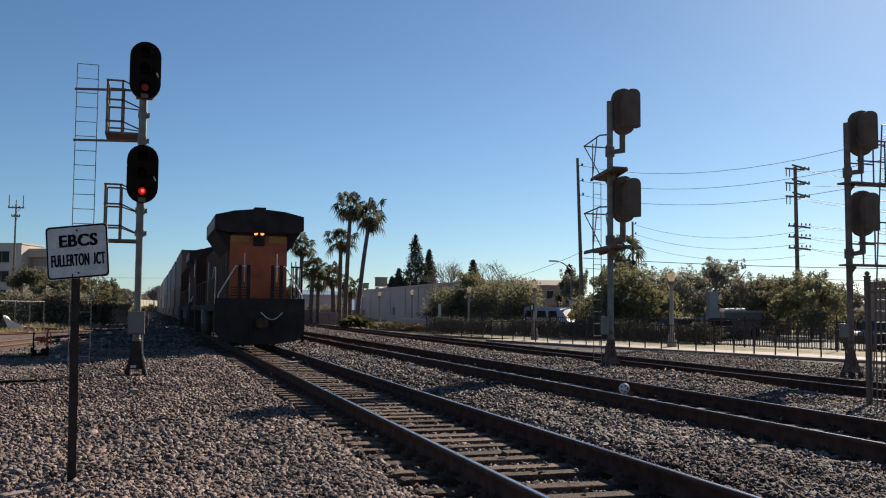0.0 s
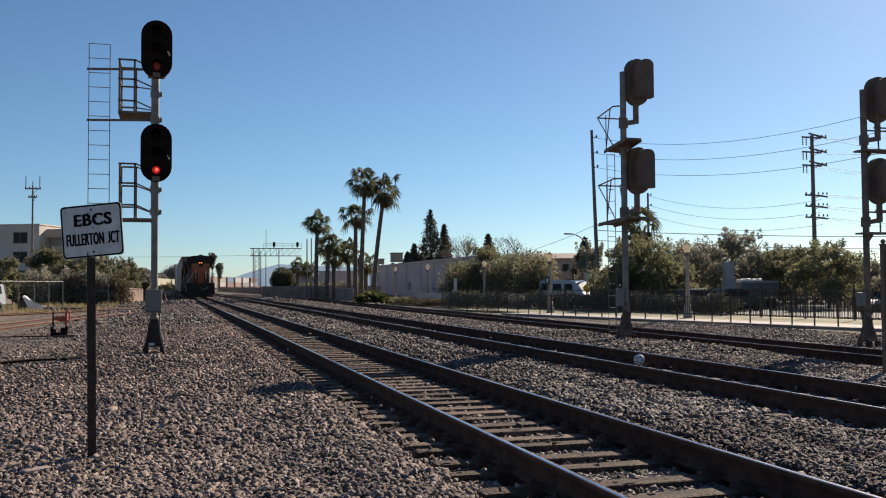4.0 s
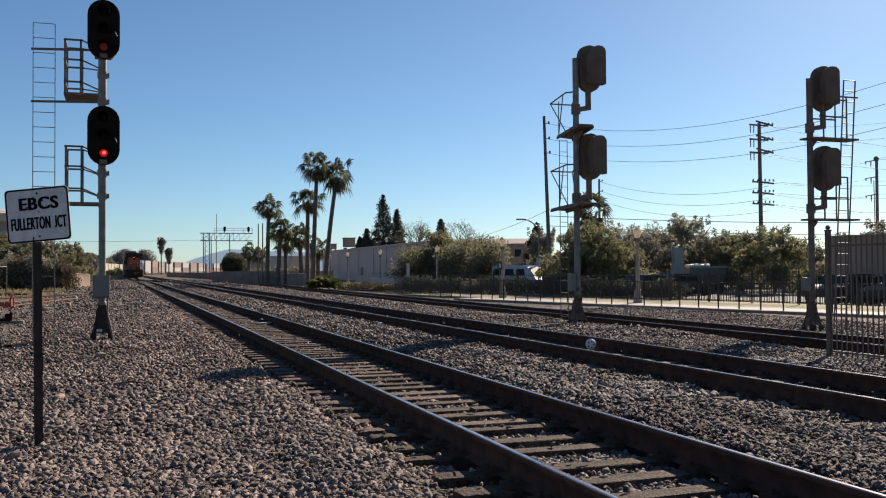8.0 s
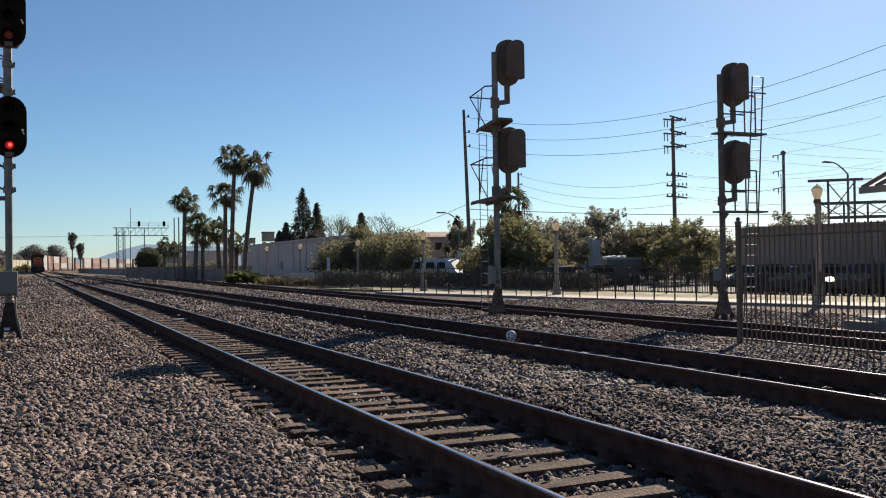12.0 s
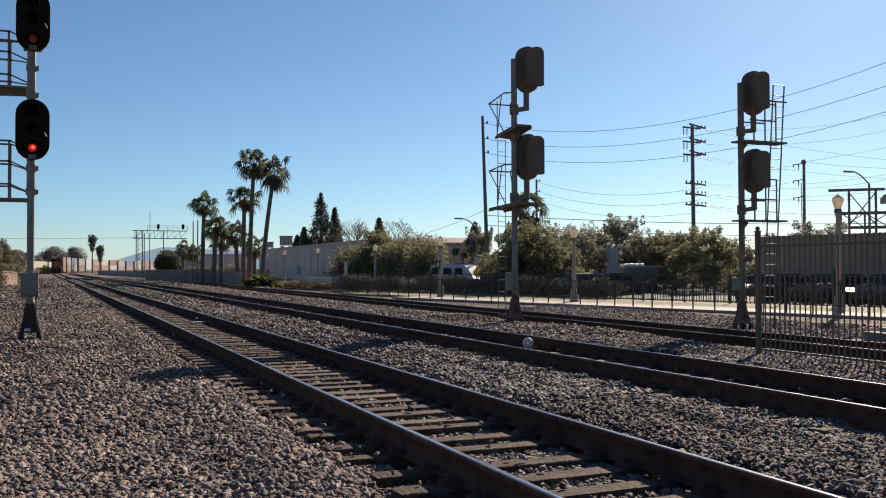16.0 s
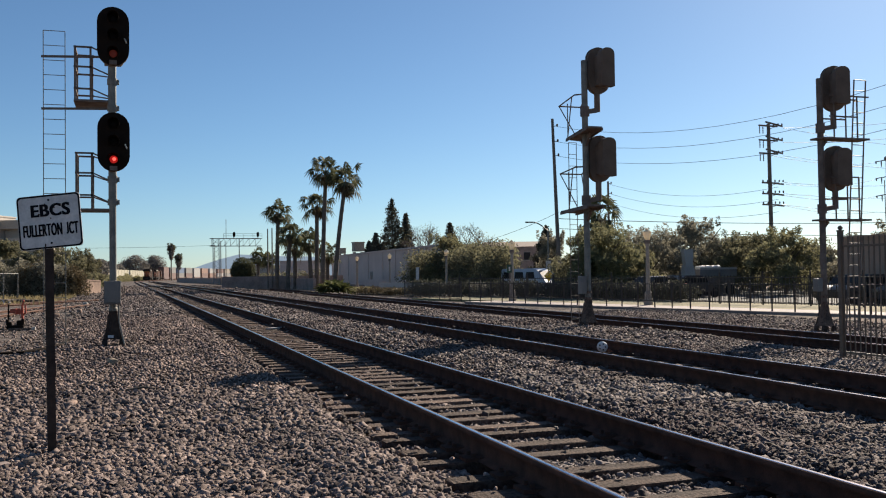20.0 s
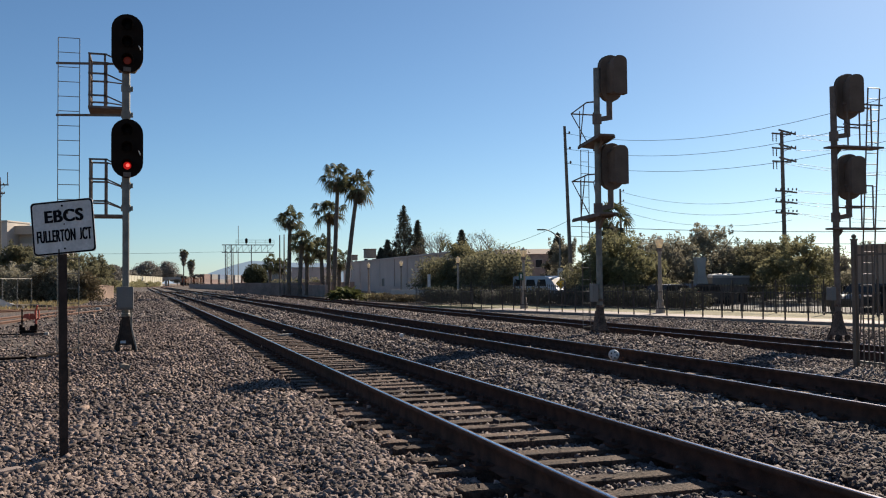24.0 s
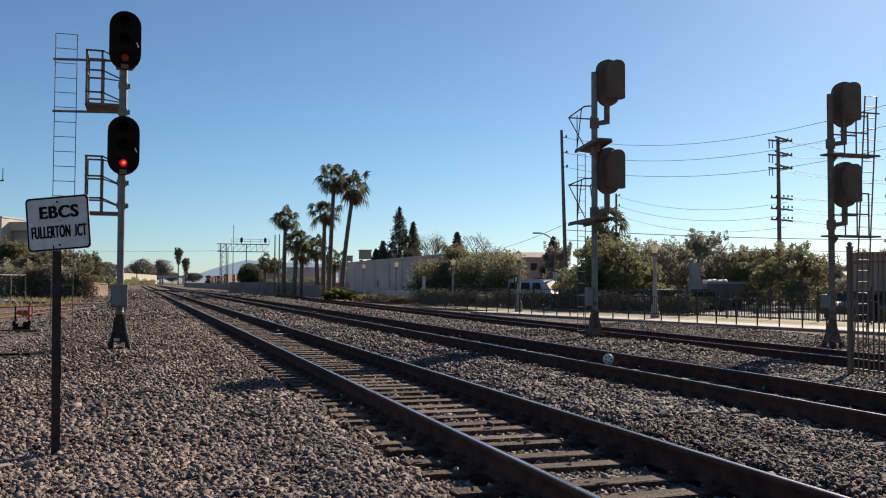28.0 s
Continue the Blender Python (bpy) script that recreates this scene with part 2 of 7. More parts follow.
def rod(bm, a, b, r, r2=None, n=8):
    """A round bar from a to b."""
    a, b = Vector(a), Vector(b)
    d = b - a
    m = Matrix.Translation((a + b) / 2) @ d.to_track_quat("Z", "Y").to_matrix().to_4x4()
    bmesh.ops.create_cone(bm, cap_ends=True, segments=n, radius1=r, radius2=r if r2 is None else r2, depth=d.length, matrix=m)
    return bm


def bar(bm, a, b, w, h):
    """A square bar from a to b."""
    a, b = Vector(a), Vector(b)
    d = b - a
    m = Matrix.Translation((a + b) / 2) @ d.to_track_quat("Y", "Z").to_matrix().to_4x4()
    bmesh.ops.create_cube(bm, size=1.0, matrix=m @ Matrix.Diagonal((w, d.length, h, 1)))
    return bm


def prism(bm, outline, a, b, axis="y"):
    """An outline of (u, v) drawn out along an axis from a to b."""
    put = {"y": lambda u, v, w: (u, w, v), "x": lambda u, v, w: (w, u, v), "z": lambda u, v, w: (u, v, w)}[axis]
    lo = [bm.verts.new(put(u, v, a)) for u, v in outline]
    hi = [bm.verts.new(put(u, v, b)) for u, v in outline]
    n = len(outline)
    faces = [bm.faces.new(lo), bm.faces.new(hi[::-1])]
    for i in range(n):
        faces.append(bm.faces.new((lo[i], hi[i], hi[(i + 1) % n], lo[(i + 1) % n])))
    bmesh.ops.recalc_face_normals(bm, faces=faces)
    return bm


def oval(w, h, n=10, flat=0.0):
    """The outline of an upright stadium, w wide and h high, round its centre."""
    r = w / 2
    pts = [(r * math.cos(math.pi * i / n), h / 2 - r + r * math.sin(math.pi * i / n)) for i in range(n + 1)]
    return pts + [(-x, -y) for x, y in pts]


def lathe(bm, rings, n=12, at=(0, 0, 0)):
    """A turned body from (radius, height) rings."""
    loops = [[bm.verts.new((at[0] + r * math.cos(2 * math.pi * i / n), at[1] + r * math.sin(2 * math.pi * i / n), at[2] + z)) for i in range(n)] for r, z in rings]
    for a, b in zip(loops, loops[1:]):
        for i in range(n):
            bm.faces.new((a[i], a[(i + 1) % n], b[(i + 1) % n], b[i]))
    bm.faces.new(loops[0][::-1])
    bm.faces.new(loops[-1])
    return bm


def B():
    return bmesh.new()


def raw(name, verts, faces, material, parent=None):
    """A mesh from arrays: verts (n, 3), faces (m, k)."""
    me = bpy.data.meshes.new(name)
    verts, faces = np.asarray(verts, np.float32), np.asarray(faces, np.int32)
    k = faces.shape[1]
    me.vertices.add(len(verts))
    me.vertices.foreach_set("co", verts.ravel())
    me.loops.add(faces.size)
    me.loops.foreach_set("vertex_index", faces.ravel())
    me.polygons.add(len(faces))
    me.polygons.foreach_set("loop_start", np.arange(0, faces.size, k, dtype=np.int32))
    me.update(calc_edges=True)
    me.validate()
    me.materials.append(material)
    ob = new(name, me)
    ob.parent = parent
    return ob


def writing(text, size, m, material, parent, stretch=1.0, weight=0.0, bold=0.0):
    """Letters in the built-in font, as a thin mesh; bold lays them three times side by side."""
    cu = bpy.data.curves.new("lettering", "FONT")
    cu.body, cu.size, cu.align_x, cu.align_y = text, size, "CENTER", "CENTER"
    cu.extrude, cu.offset, cu.space_character = 0.0015, weight, 1.1
    tmp = bpy.data.objects.new("lettering", cu)
    scene.collection.objects.link(tmp)
    me = bpy.data.meshes.new_from_object(tmp.evaluated_get(bpy.context.evaluated_depsgraph_get()))
    bpy.data.objects.remove(tmp)
    bpy.data.curves.remove(cu)
    # a letter that drops below the line is drawn up to stand on it
    ys = sorted(v.co.y for v in me.vertices)
    low, cap, base = ys[0], ys[-1], -0.30 * size
    if "J" in text:
        xs = [v.co.x for v in me.vertices if v.co.y < base - 0.04 * size]
        if xs:
            lo, hi = min(xs) - 0.02 * size, max(xs) + 0.10 * size
            for v in me.vertices:
                if lo <= v.co.x <= hi:
                    v.co.y = base + (v.co.y - low) * (cap - base) / (cap - low)
    bm = B()
    for k in (-1, 0, 1):
        n = len(bm.verts)
        bm.from_mesh(me)
        bm.verts.ensure_lookup_table()
        for v in bm.verts[n:]:
            v.co.x += bold * k
            v.co.z += 0.0004 * k
    bpy.data.meshes.remove(me)
    ob = part("lettering", bm, material, parent)
    ob.matrix_basis = m @ Matrix.Diagonal((stretch, 1, 1, 1))
    return ob


# ---- the lie of the tracks ----
LINE_Y = (-60, 0, 30, 60, 91, 138, 176, 224, 262, 319, 357, 395, 433, 490, 528, 566, 620, 700, 800, 950, 1120)
LINE_X = (3.52, 3.52, 3.45, 3.2, 2.95, 2.5, 1.95, 1.6, 1.25, 1.0, 1.05, 2.9, 7.1, 17.6, 27.5, 38.2, 55.5, 83.0, 121.0, 182.0, 255.0)
_ty = np.arange(-60, 1120.1, 2.0)
_tx = np.interp(_ty, LINE_Y, LINE_X)
for _ in range(40):
    _tx[1:-1] = 0.25 * _tx[:-2] + 0.5 * _tx[1:-1] + 0.25 * _tx[2:]
_ts = np.concatenate([[0], np.cumsum(np.hypot(np.diff(_tx), np.diff(_ty)))])
_ts -= np.interp(0.0, _ty, _ts)


def line_x(y):
    return float(np.interp(y, _ty, _tx))


def on_line(s):
    """Place and heading on the main line at s metres along it."""
    y = float(np.interp(s, _ts, _ty))
    x = line_x(y)
    dx = line_x(y + 2) - line_x(y - 2)
    return x, y, -math.degrees(math.atan2(dx, 4.0))


def track_2_x(y):
    return line_x(y) + 4.57


def track_3_x(y):
    return 15.9 + 0.0 * y


# the ballast across the line: level, with a trough under each track's rails
GROUND_X = (-400, -14, -5, 0.4, 2.0, 2.45, 4.55, 5.0, 6.3, 6.95, 9.15, 9.7, 11.0, 12.2, 13.9, 14.75, 17.05, 17.6, 19.0, 23.0, 400)
GROUND_Z = (0.0, 0.0, -0.02, -0.01, -0.02, -0.19, -0.19, -0.03, -0.01, -0.19, -0.19, -0.02, -0.02, -0.06, -0.28, -0.49, -0.49, -0.31, -0.32, -0.30, -0.25)


def ground_z(x, y=0.0):
    return float(np.interp(x, GROUND_X, GROUND_Z))


def heap_z(x, y):
    """A low heap of loose stone between the second and third tracks."""
    return 0.11 * np.exp(-((x - 12.35) / 0.9) ** 2 - ((y - 19.8) / 2.6) ** 2) + 0.10 * np.exp(-((x - 11.9) / 0.8) ** 2 - ((y - 26.5) / 2.2) ** 2)


def polar(bearing, d, z=0.0):
    """The place d metres off, at a bearing in degrees to the right of the track line."""
    return (d * math.sin(radians(bearing)), d * math.cos(radians(bearing)), z)


# ---- the ground ----
def build_ground():
    xs = sorted(set([-3000, -800, -200, -60, -30, 30, 60, 200, 800, 3000] + list(np.arange(-16, 26.1, 1.0)) + [x for x in GROUND_X if abs(x) < 26]))
    ys = [-300, -60] + list(np.arange(-20, 60, 4.0)) + list(np.arange(60, 520, 20.0)) + [700, 1000, 2000, 4500]
    v = []
    for y in ys:
        k = min(1.0, max(0.0, (y - 90) / 80.0))
        for x in xs:
            z = ground_z(x)
            z = z * (1 - k) - 0.02 * k
            if -15 < x < 25 and y < 60:
                z += 0.012 * noise.noise((x * 0.9, y * 0.9, 0))
            v.append((x, y, z))
    nx = len(xs)
    f = [(r * nx + c, r * nx + c + 1, (r + 1) * nx + c + 1, (r + 1) * nx + c) for r in range(len(ys) - 1) for c in range(nx - 1)]
    m = bpy.data.materials.new("ground_gravel_and_dirt")
    m.use_nodes = True
    n, l = m.node_tree.nodes, m.node_tree.links
    b = n["Principled BSDF"]
    b.inputs["Roughness"].default_value = 0.95
    b.inputs["Specular IOR Level"].default_value = 0.2
    tc = n.new("ShaderNodeTexCoord")
    sep = n.new("ShaderNodeSeparateXYZ")
    l.new(tc.outputs["Object"], sep.inputs[0])
    vor = n.new("ShaderNodeTexVoronoi")
    vor.inputs["Scale"].default_value = 16
    l.new(tc.outputs["Object"], vor.inputs["Vector"])
    big = n.new("ShaderNodeTexNoise")
    big.inputs["Scale"].default_value, big.inputs["Detail"].default_value = 0.35, 6
    l.new(tc.outputs["Object"], big.inputs["Vector"])

    def ramp(src, *stops):
        r = n.new("ShaderNodeValToRGB")
        e = r.color_ramp.elements
        e[0].position, e[0].color = stops[0][0], (*stops[0][1], 1)
        e[1].position, e[1].color = stops[-1][0], (*stops[-1][1], 1)
        for p, c in stops[1:-1]:
            e.new(p).color = (*c, 1)
        l.new(src, r.inputs[0])
        return r.outputs[0]
    hue = n.new("ShaderNodeSeparateColor")
    l.new(vor.outputs["Color"], hue.inputs[0])
    gravel = ramp(hue.outputs[0], (0.0, (0.036, 0.028, 0.024)), (0.5, (0.108, 0.084, 0.072)), (1.0, (0.21, 0.165, 0.143)))
    mid = n.new("ShaderNodeTexNoise")
    mid.inputs["Scale"].default_value, mid.inputs["Detail"].default_value = 2.6, 12
    l.new(tc.outputs["Object"], mid.inputs["Vector"])
    tone = n.new("ShaderNodeMapRange")
    tone.inputs[1].default_value, tone.inputs[2].default_value, tone.inputs[3].default_value, tone.inputs[4].default_value = 0.32, 0.68, 0.35, 1.6
    l.new(mid.outputs[0], tone.inputs[0])
    sc = n.new("ShaderNodeVectorMath")
    sc.operation = "SCALE"
    l.new(gravel, sc.inputs[0])
    l.new(tone.outputs[0], sc.inputs["Scale"])
    gravel = sc.outputs[0]
    dirt = ramp(big.outputs[0], (0.35, (0.17, 0.122, 0.092)), (0.65, (0.29, 0.215, 0.165)))

    def band(at, soft, wob):
        mr = n.new("ShaderNodeMapRange")
        ad = n.new("ShaderNodeMath")
        ad.operation = "MULTIPLY_ADD"
        l.new(big.outputs[0], ad.inputs[0])
        ad.inputs[1].default_value = wob
        l.new(sep.outputs[0], ad.inputs[2])
        l.new(ad.outputs[0], mr.inputs[0])
        mr.inputs[1].default_value, mr.inputs[2].default_value = at - soft, at + soft
        return mr.outputs[0]
    left, right = band(-5.5, 1.2, 5.0), band(24.0, 1.0, 4.0)
    mx = n.new("ShaderNodeMix")
    mx.data_type = "RGBA"
    l.new(left, mx.inputs[0])
    l.new(dirt, mx.inputs[6])
    l.new(gravel, mx.inputs[7])
    mx2 = n.new("ShaderNodeMix")
    mx2.data_type = "RGBA"
    l.new(right, mx2.inputs[0])
    l.new(mx.outputs[2], mx2.inputs[6])
    l.new(dirt, mx2.inputs[7])
    l.new(mx2.outputs[2], b.inputs["Base Color"])
    bp = n.new("ShaderNodeBump")
    bp.inputs["Strength"].default_value, bp.inputs["Distance"].default_value = 1.0, 0.03
    bp.invert = True
    l.new(vor.outputs["Distance"], bp.inputs["Height"])
    l.new(bp.outputs[0], b.inputs["Normal"])
    tagged(raw("ground", v, f, m), "grey-brown crushed stone and dry dirt ground of the rail yard", "ground", kind="structure")


build_ground()


# ---- tracks ----
RAIL = [(-0.075, 0), (0.075, 0), (0.075, 0.0124), (0.012, 0.033), (0.0085, 0.0465), (0.0085, 0.153), (0.034, 0.1635), (0.037, 0.1965), (0.030, 0.205),
        (-0.030, 0.205), (-0.037, 0.1965), (-0.034, 0.1635), (-0.0085, 0.153), (-0.0085, 0.0465), (-0.012, 0.033), (-0.075, 0.0124)]
TOP = [(-0.020, 0.2055), (0.020, 0.2055), (0.017, 0.2075), (-0.017, 0.2075)]


def sweep(name, outline, way, ys, off, z, material, parent):
    """An outline drawn along a line x = way(y), off metres to its side."""
    v, f, k = [], [], len(outline)
    for y in ys:
        d = (way(y + 1) - way(y - 1)) / 2
        n = 1 / math.hypot(1, d)
        x = way(y)
        for u, w in outline:
            s = off + u
            v.append((x + s * n, y - s * d * n, z + w))
    for r in range(len(ys) - 1):
        for i in range(k):
            a, b = r * k + i, r * k + (i + 1) % k
            f.append((a, b, b + k, a + k))
    ob = raw(name, v, f, material, parent)
    return ob


def track(name, way, z, ys, label, rust="rust", shiny=True):
    t = tagged(new(name), label, "railway track", "railway tracks", "structure")
    for off in (-0.755, 0.755):
        r = sweep("rail", RAIL, way, ys, off, z - 0.207, M[rust], t)
        if shiny:
            sweep("running_surface", TOP, way, ys, off, z - 0.207, M["polish"], r)["label"] = "bright polished rail head"
    return t


near_ys = list(np.arange(-16, 60, 4.0)) + list(np.arange(60, 1110, 10.0))
track_1 = track("track_1", line_x, 0.19, near_ys, "main line railway track of dark rails on timber ties")
track_2 = track("track_2", track_2_x, 0.19, list(np.arange(-16, 60, 4.0)) + list(np.arange(60, 420, 10.0)), "second railway track with dark rails in crushed stone")
track_3 = track("track_3", track_3_x, -0.11, list(np.arange(-16, 150, 6.0)), "third railway track with dark rails in crushed stone")


def siding_x(y):
    return float(np.interp(y, (24, 39, 46.4, 53.2, 62), (-9.2, -6.4, -5.2, -3.8, -1.6)))


def spur_x(y):
    return float(np.interp(y, (44, 55.6, 61.7, 69.6), (-15.0, -9.1, -6.15, -2.2)))


track_4 = track("track_4", siding_x, 0.09, list(np.arange(26, 59, 3.0)), "rusty unused siding track set in gravel", "rust_red", False)
track_5 = track("track_5", spur_x, 0.09, list(np.arange(46, 69, 2.0)), "rusty unused spur track set in gravel", "rust_red", False)


def crossover_x(y):
    u = min(1.0, max(0.0, (y - 112) / 60.0))
    return track_2_x(y) - 4.57 * (3 * u * u - 2 * u ** 3)


for off in (-0.755, 0.755):
    r = sweep("crossover_rail", RAIL, crossover_x, list(np.arange(112, 173, 5.0)), off, -0.015, M["rust"], track_2)
    sweep("running_surface", TOP, crossover_x, list(np.arange(112, 173, 5.0)), off, -0.015, M["polish"], r)
o = thing("loose_plank", (3.95, 27.3, -0.02), 35, "short pale weathered plank lying between the rails", "plank")
part("board", box(B(), (0, 0, 0.03), (0.75, 0.16, 0.05), bevel=0.006), M["concrete"], o)

o = thing("pale_stone", (6.67, 24.75, 0.0), 0, "single white painted stone lying in the ballast", "stone")
part("body", box(B(), (0, 0, 0.045), (0.12, 0.10, 0.10), 25, bevel=0.03), M["tarp"], o)

# ---- line side signals ----
def signal_head(parent, at, turn, lit):
    """A tall oval signal head with three lenses, its front to -y."""
    h = thing("signal_head")
    h.parent = parent
    h.matrix_basis = pose(*at, 0, 0, turn)
    bm = prism(B(), oval(0.69, 1.34), -0.012, 0.012)
    part("backplate", bm, M["black"], h)
    bm = prism(B(), oval(0.67, 1.32), 0.014, 0.16)
    r, wd = 0.17, 0.205
    back = [(-wd, -0.54), (wd - 0.05, -0.54), (wd, -0.48)] + [(wd - r + r * math.cos(a), 0.53 - r + r * math.sin(a)) for a in np.linspace(0, math.pi / 2, 6)] + \
           [(-wd + r - r * math.sin(a), 0.53 - r + r * math.cos(a)) for a in np.linspace(0, math.pi / 2, 6)]
    prism(bm, [(-0.16, -0.46), (0.16, -0.46), (0.16, 0.36), (0.08, 0.44), (-0.08, 0.44), (-0.16, 0.36)], 0.10, 0.46)
    prism(bm, back, 0.46, 0.70)
    part("housing", bm, M["hood"], h, "grey-brown rear housing")
    for i, z in enumerate((0.40, 0.0, -0.40)):
        on = {0: "lens", 1: "red_dim", 2: "red_on"}[lit if i == 2 else 0]
        lens = part("lens", lathe(B(), [(0.088, 0.0), (0.078, 0.012), (0.045, 0.022)], 16), M[on], h, "glowing red lens" if on != "lens" else "unlit dark lens")
        lens.matrix_basis = pose(0, -0.014, z, 90)
        if on == "red_on":
            core = part("lamp", lathe(B(), [(0.040, 0.0), (0.034, 0.008), (0.015, 0.014)], 12), M["red_core"], lens, "bright red core of the lamp")
            core.matrix_basis = pose(0.012, 0.006, 0.0225)
        v, f = [], []
        n = 15
        for k, y in enumerate((-0.012, -0.26)):
            for j in range(n):
                a = radians(-50 + 280 * j / (n - 1))
                for rr in (0.125, 0.131):
                    v.append((rr * math.cos(a), y if abs(j - 7) < 7 else y * 0.75 - 0.003, z + rr * math.sin(a)))
        for j in range(n - 1):
            a, b = j * 2, j * 2 + 2
            c, d = a + 2 * n, b + 2 * n
            f += [(a, b, d, c), (a + 1, c + 1, d + 1, b + 1), (c, d, d + 1, c + 1)]
        raw("visor", v, f, M["black"], h)
    # Pale bar added for a sun glint on the visor's edge.
    latch = part("latch", box(B(), (0, 0, 0), (0.022, 0.10, 0.105), bevel=0.005), M["rail_white"], h, "small pale bar standing for a sun glint")
    latch.matrix_basis = pose(0.265, -0.07, -0.11, 0, -24)
    return h


def ladder(parent, x, y, w, z0, z1, step, material, lean=0.0, tilt=0.0, thick=1.0, tread="galv"):
    lad = thing("ladder")
    lad.parent = parent
    for s in (-w / 2, w / 2):
        part("stile", bar(B(), (x + s - tilt, y - lean, z0), (x + s, y, z1), 0.018 * thick, 0.014 * thick), material, lad)
    z = z0 + (z1 - z0) % step
    rung = None
    while z < z1 + 0.01:
        m = pose(x - tilt * (z1 - z) / (z1 - z0), y - lean * (z1 - z) / (z1 - z0), z)
        if rung is None:
            rung = part("rung", rod(B(), (-w / 2, 0, 0), (w / 2, 0, 0), 0.0085 * thick ** 0.7, n=6), M[tread], lad)
            rung.matrix_basis = m
        else:
            share(rung, "rung", lad, m)
        z += step
    return lad


def pedestal(parent, material, half=0.21):
    """A four-sided cast base that flares to its feet, with an arch on each face."""
    bm = B()
    rings = [(0.92 * half, 0.17), (0.80 * half, 0.27), (0.68 * half, 0.40), (0.54 * half, 0.56), (0.44 * half, 0.72), (0.42 * half, 0.80)]
    loops = [[bm.verts.new((sx * r, sy * r, z)) for sx, sy in ((-1, -1), (1, -1), (1, 1), (-1, 1))] for r, z in rings]
    for a, b in zip(loops, loops[1:]):
        for i in range(4):
            bm.faces.new((a[i], a[(i + 1) % 4], b[(i + 1) % 4], b[i]))
    bm.faces.new(loops[0][::-1])
    bm.faces.new(loops[-1])
    bmesh.ops.bevel(bm, geom=[e for e in bm.edges if abs(e.verts[0].co.z - e.verts[1].co.z) > 0.05], offset=0.012, segments=2, affect="EDGES")
    part("pedestal", bm, material, parent, "dark flared cast base")
    for sx in (-1, 1):
        part("rib", bar(bar(B(), (sx * 0.62 * half, -0.62 * half, 0.42), (sx * 0.44 * half, -0.44 * half, 0.72), 0.03, 0.03), (sx * 0.95 * half, -0.95 * half, 0.12), (sx * 0.62 * half, -0.62 * half, 0.42), 0.035, 0.035), material, parent)
        for sy in (-1, 1):
            part("foot", prism(B(), [(-0.30 * half, -0.06), (0.30 * half, -0.06), (0.24 * half, 0.06), (0.14 * half, 0.19), (-0.22 * half, 0.19)], -0.26 * half, 0.26 * half), material, parent).matrix_basis = pose(sx * half * 0.86, sy * half * 0.80, 0, 0, 0, 0 if sx > 0 else 180)
            part("anchor_bolt", rod(B(), (sx * half * 1.05, sy * half * 0.95, 0.0), (sx * half * 1.05, sy * half * 0.95, 0.15), 0.018, n=6), material, parent)
    part("pedestal_collar", lathe(B(), [(0.085, 0.79), (0.10, 0.81), (0.10, 0.86), (0.085, 0.88), (0.085, 0.98), (0.10, 1.0), (0.09, 1.05)], 14), M["galv"] if half > 0.2 else material, parent)


def cage(parent, x0, x1, y0, y1, z, top, material):
    """A small maintenance platform with posts and rails."""
    deck = part("platform", box(B(), ((x0 + x1) / 2, (y0 + y1) / 2, z), (x1 - x0, y1 - y0, 0.05)), material, parent)
    part("platform_bracket", bar(bar(B(), (x1, 0, z - 0.05), (0, 0, z - 0.05), 0.07, 0.09), (x1 * 0.4, 0, z - 0.09), (0, 0, z - 0.28), 0.05, 0.05), material, parent)
    for x in (x0 + 0.03, x0 + 0.36):
        for y in (y0 + 0.03, y1 - 0.03):
            part("rail_post", bar(B(), (x, y, z), (x, y, top), 0.045, 0.03), material, parent)
    for h in (top, top - 0.45, top - 0.95):
        for y in (y0 + 0.03, y1 - 0.03):
            part("guard_rail", bar(B(), (x0, y, h), (x0 + 0.40, y, h), 0.03, 0.04), material, parent)
            part("rail_stay", bar(B(), (x0 + 0.38, y, h), (x1 + 0.05, y * 0.2, h - 0.18), 0.022, 0.03), material, parent)
        part("guard_rail", bar(B(), (x0 + 0.03, y0, h), (x0 + 0.03, y1, h), 0.03, 0.04), material, parent)
    return deck


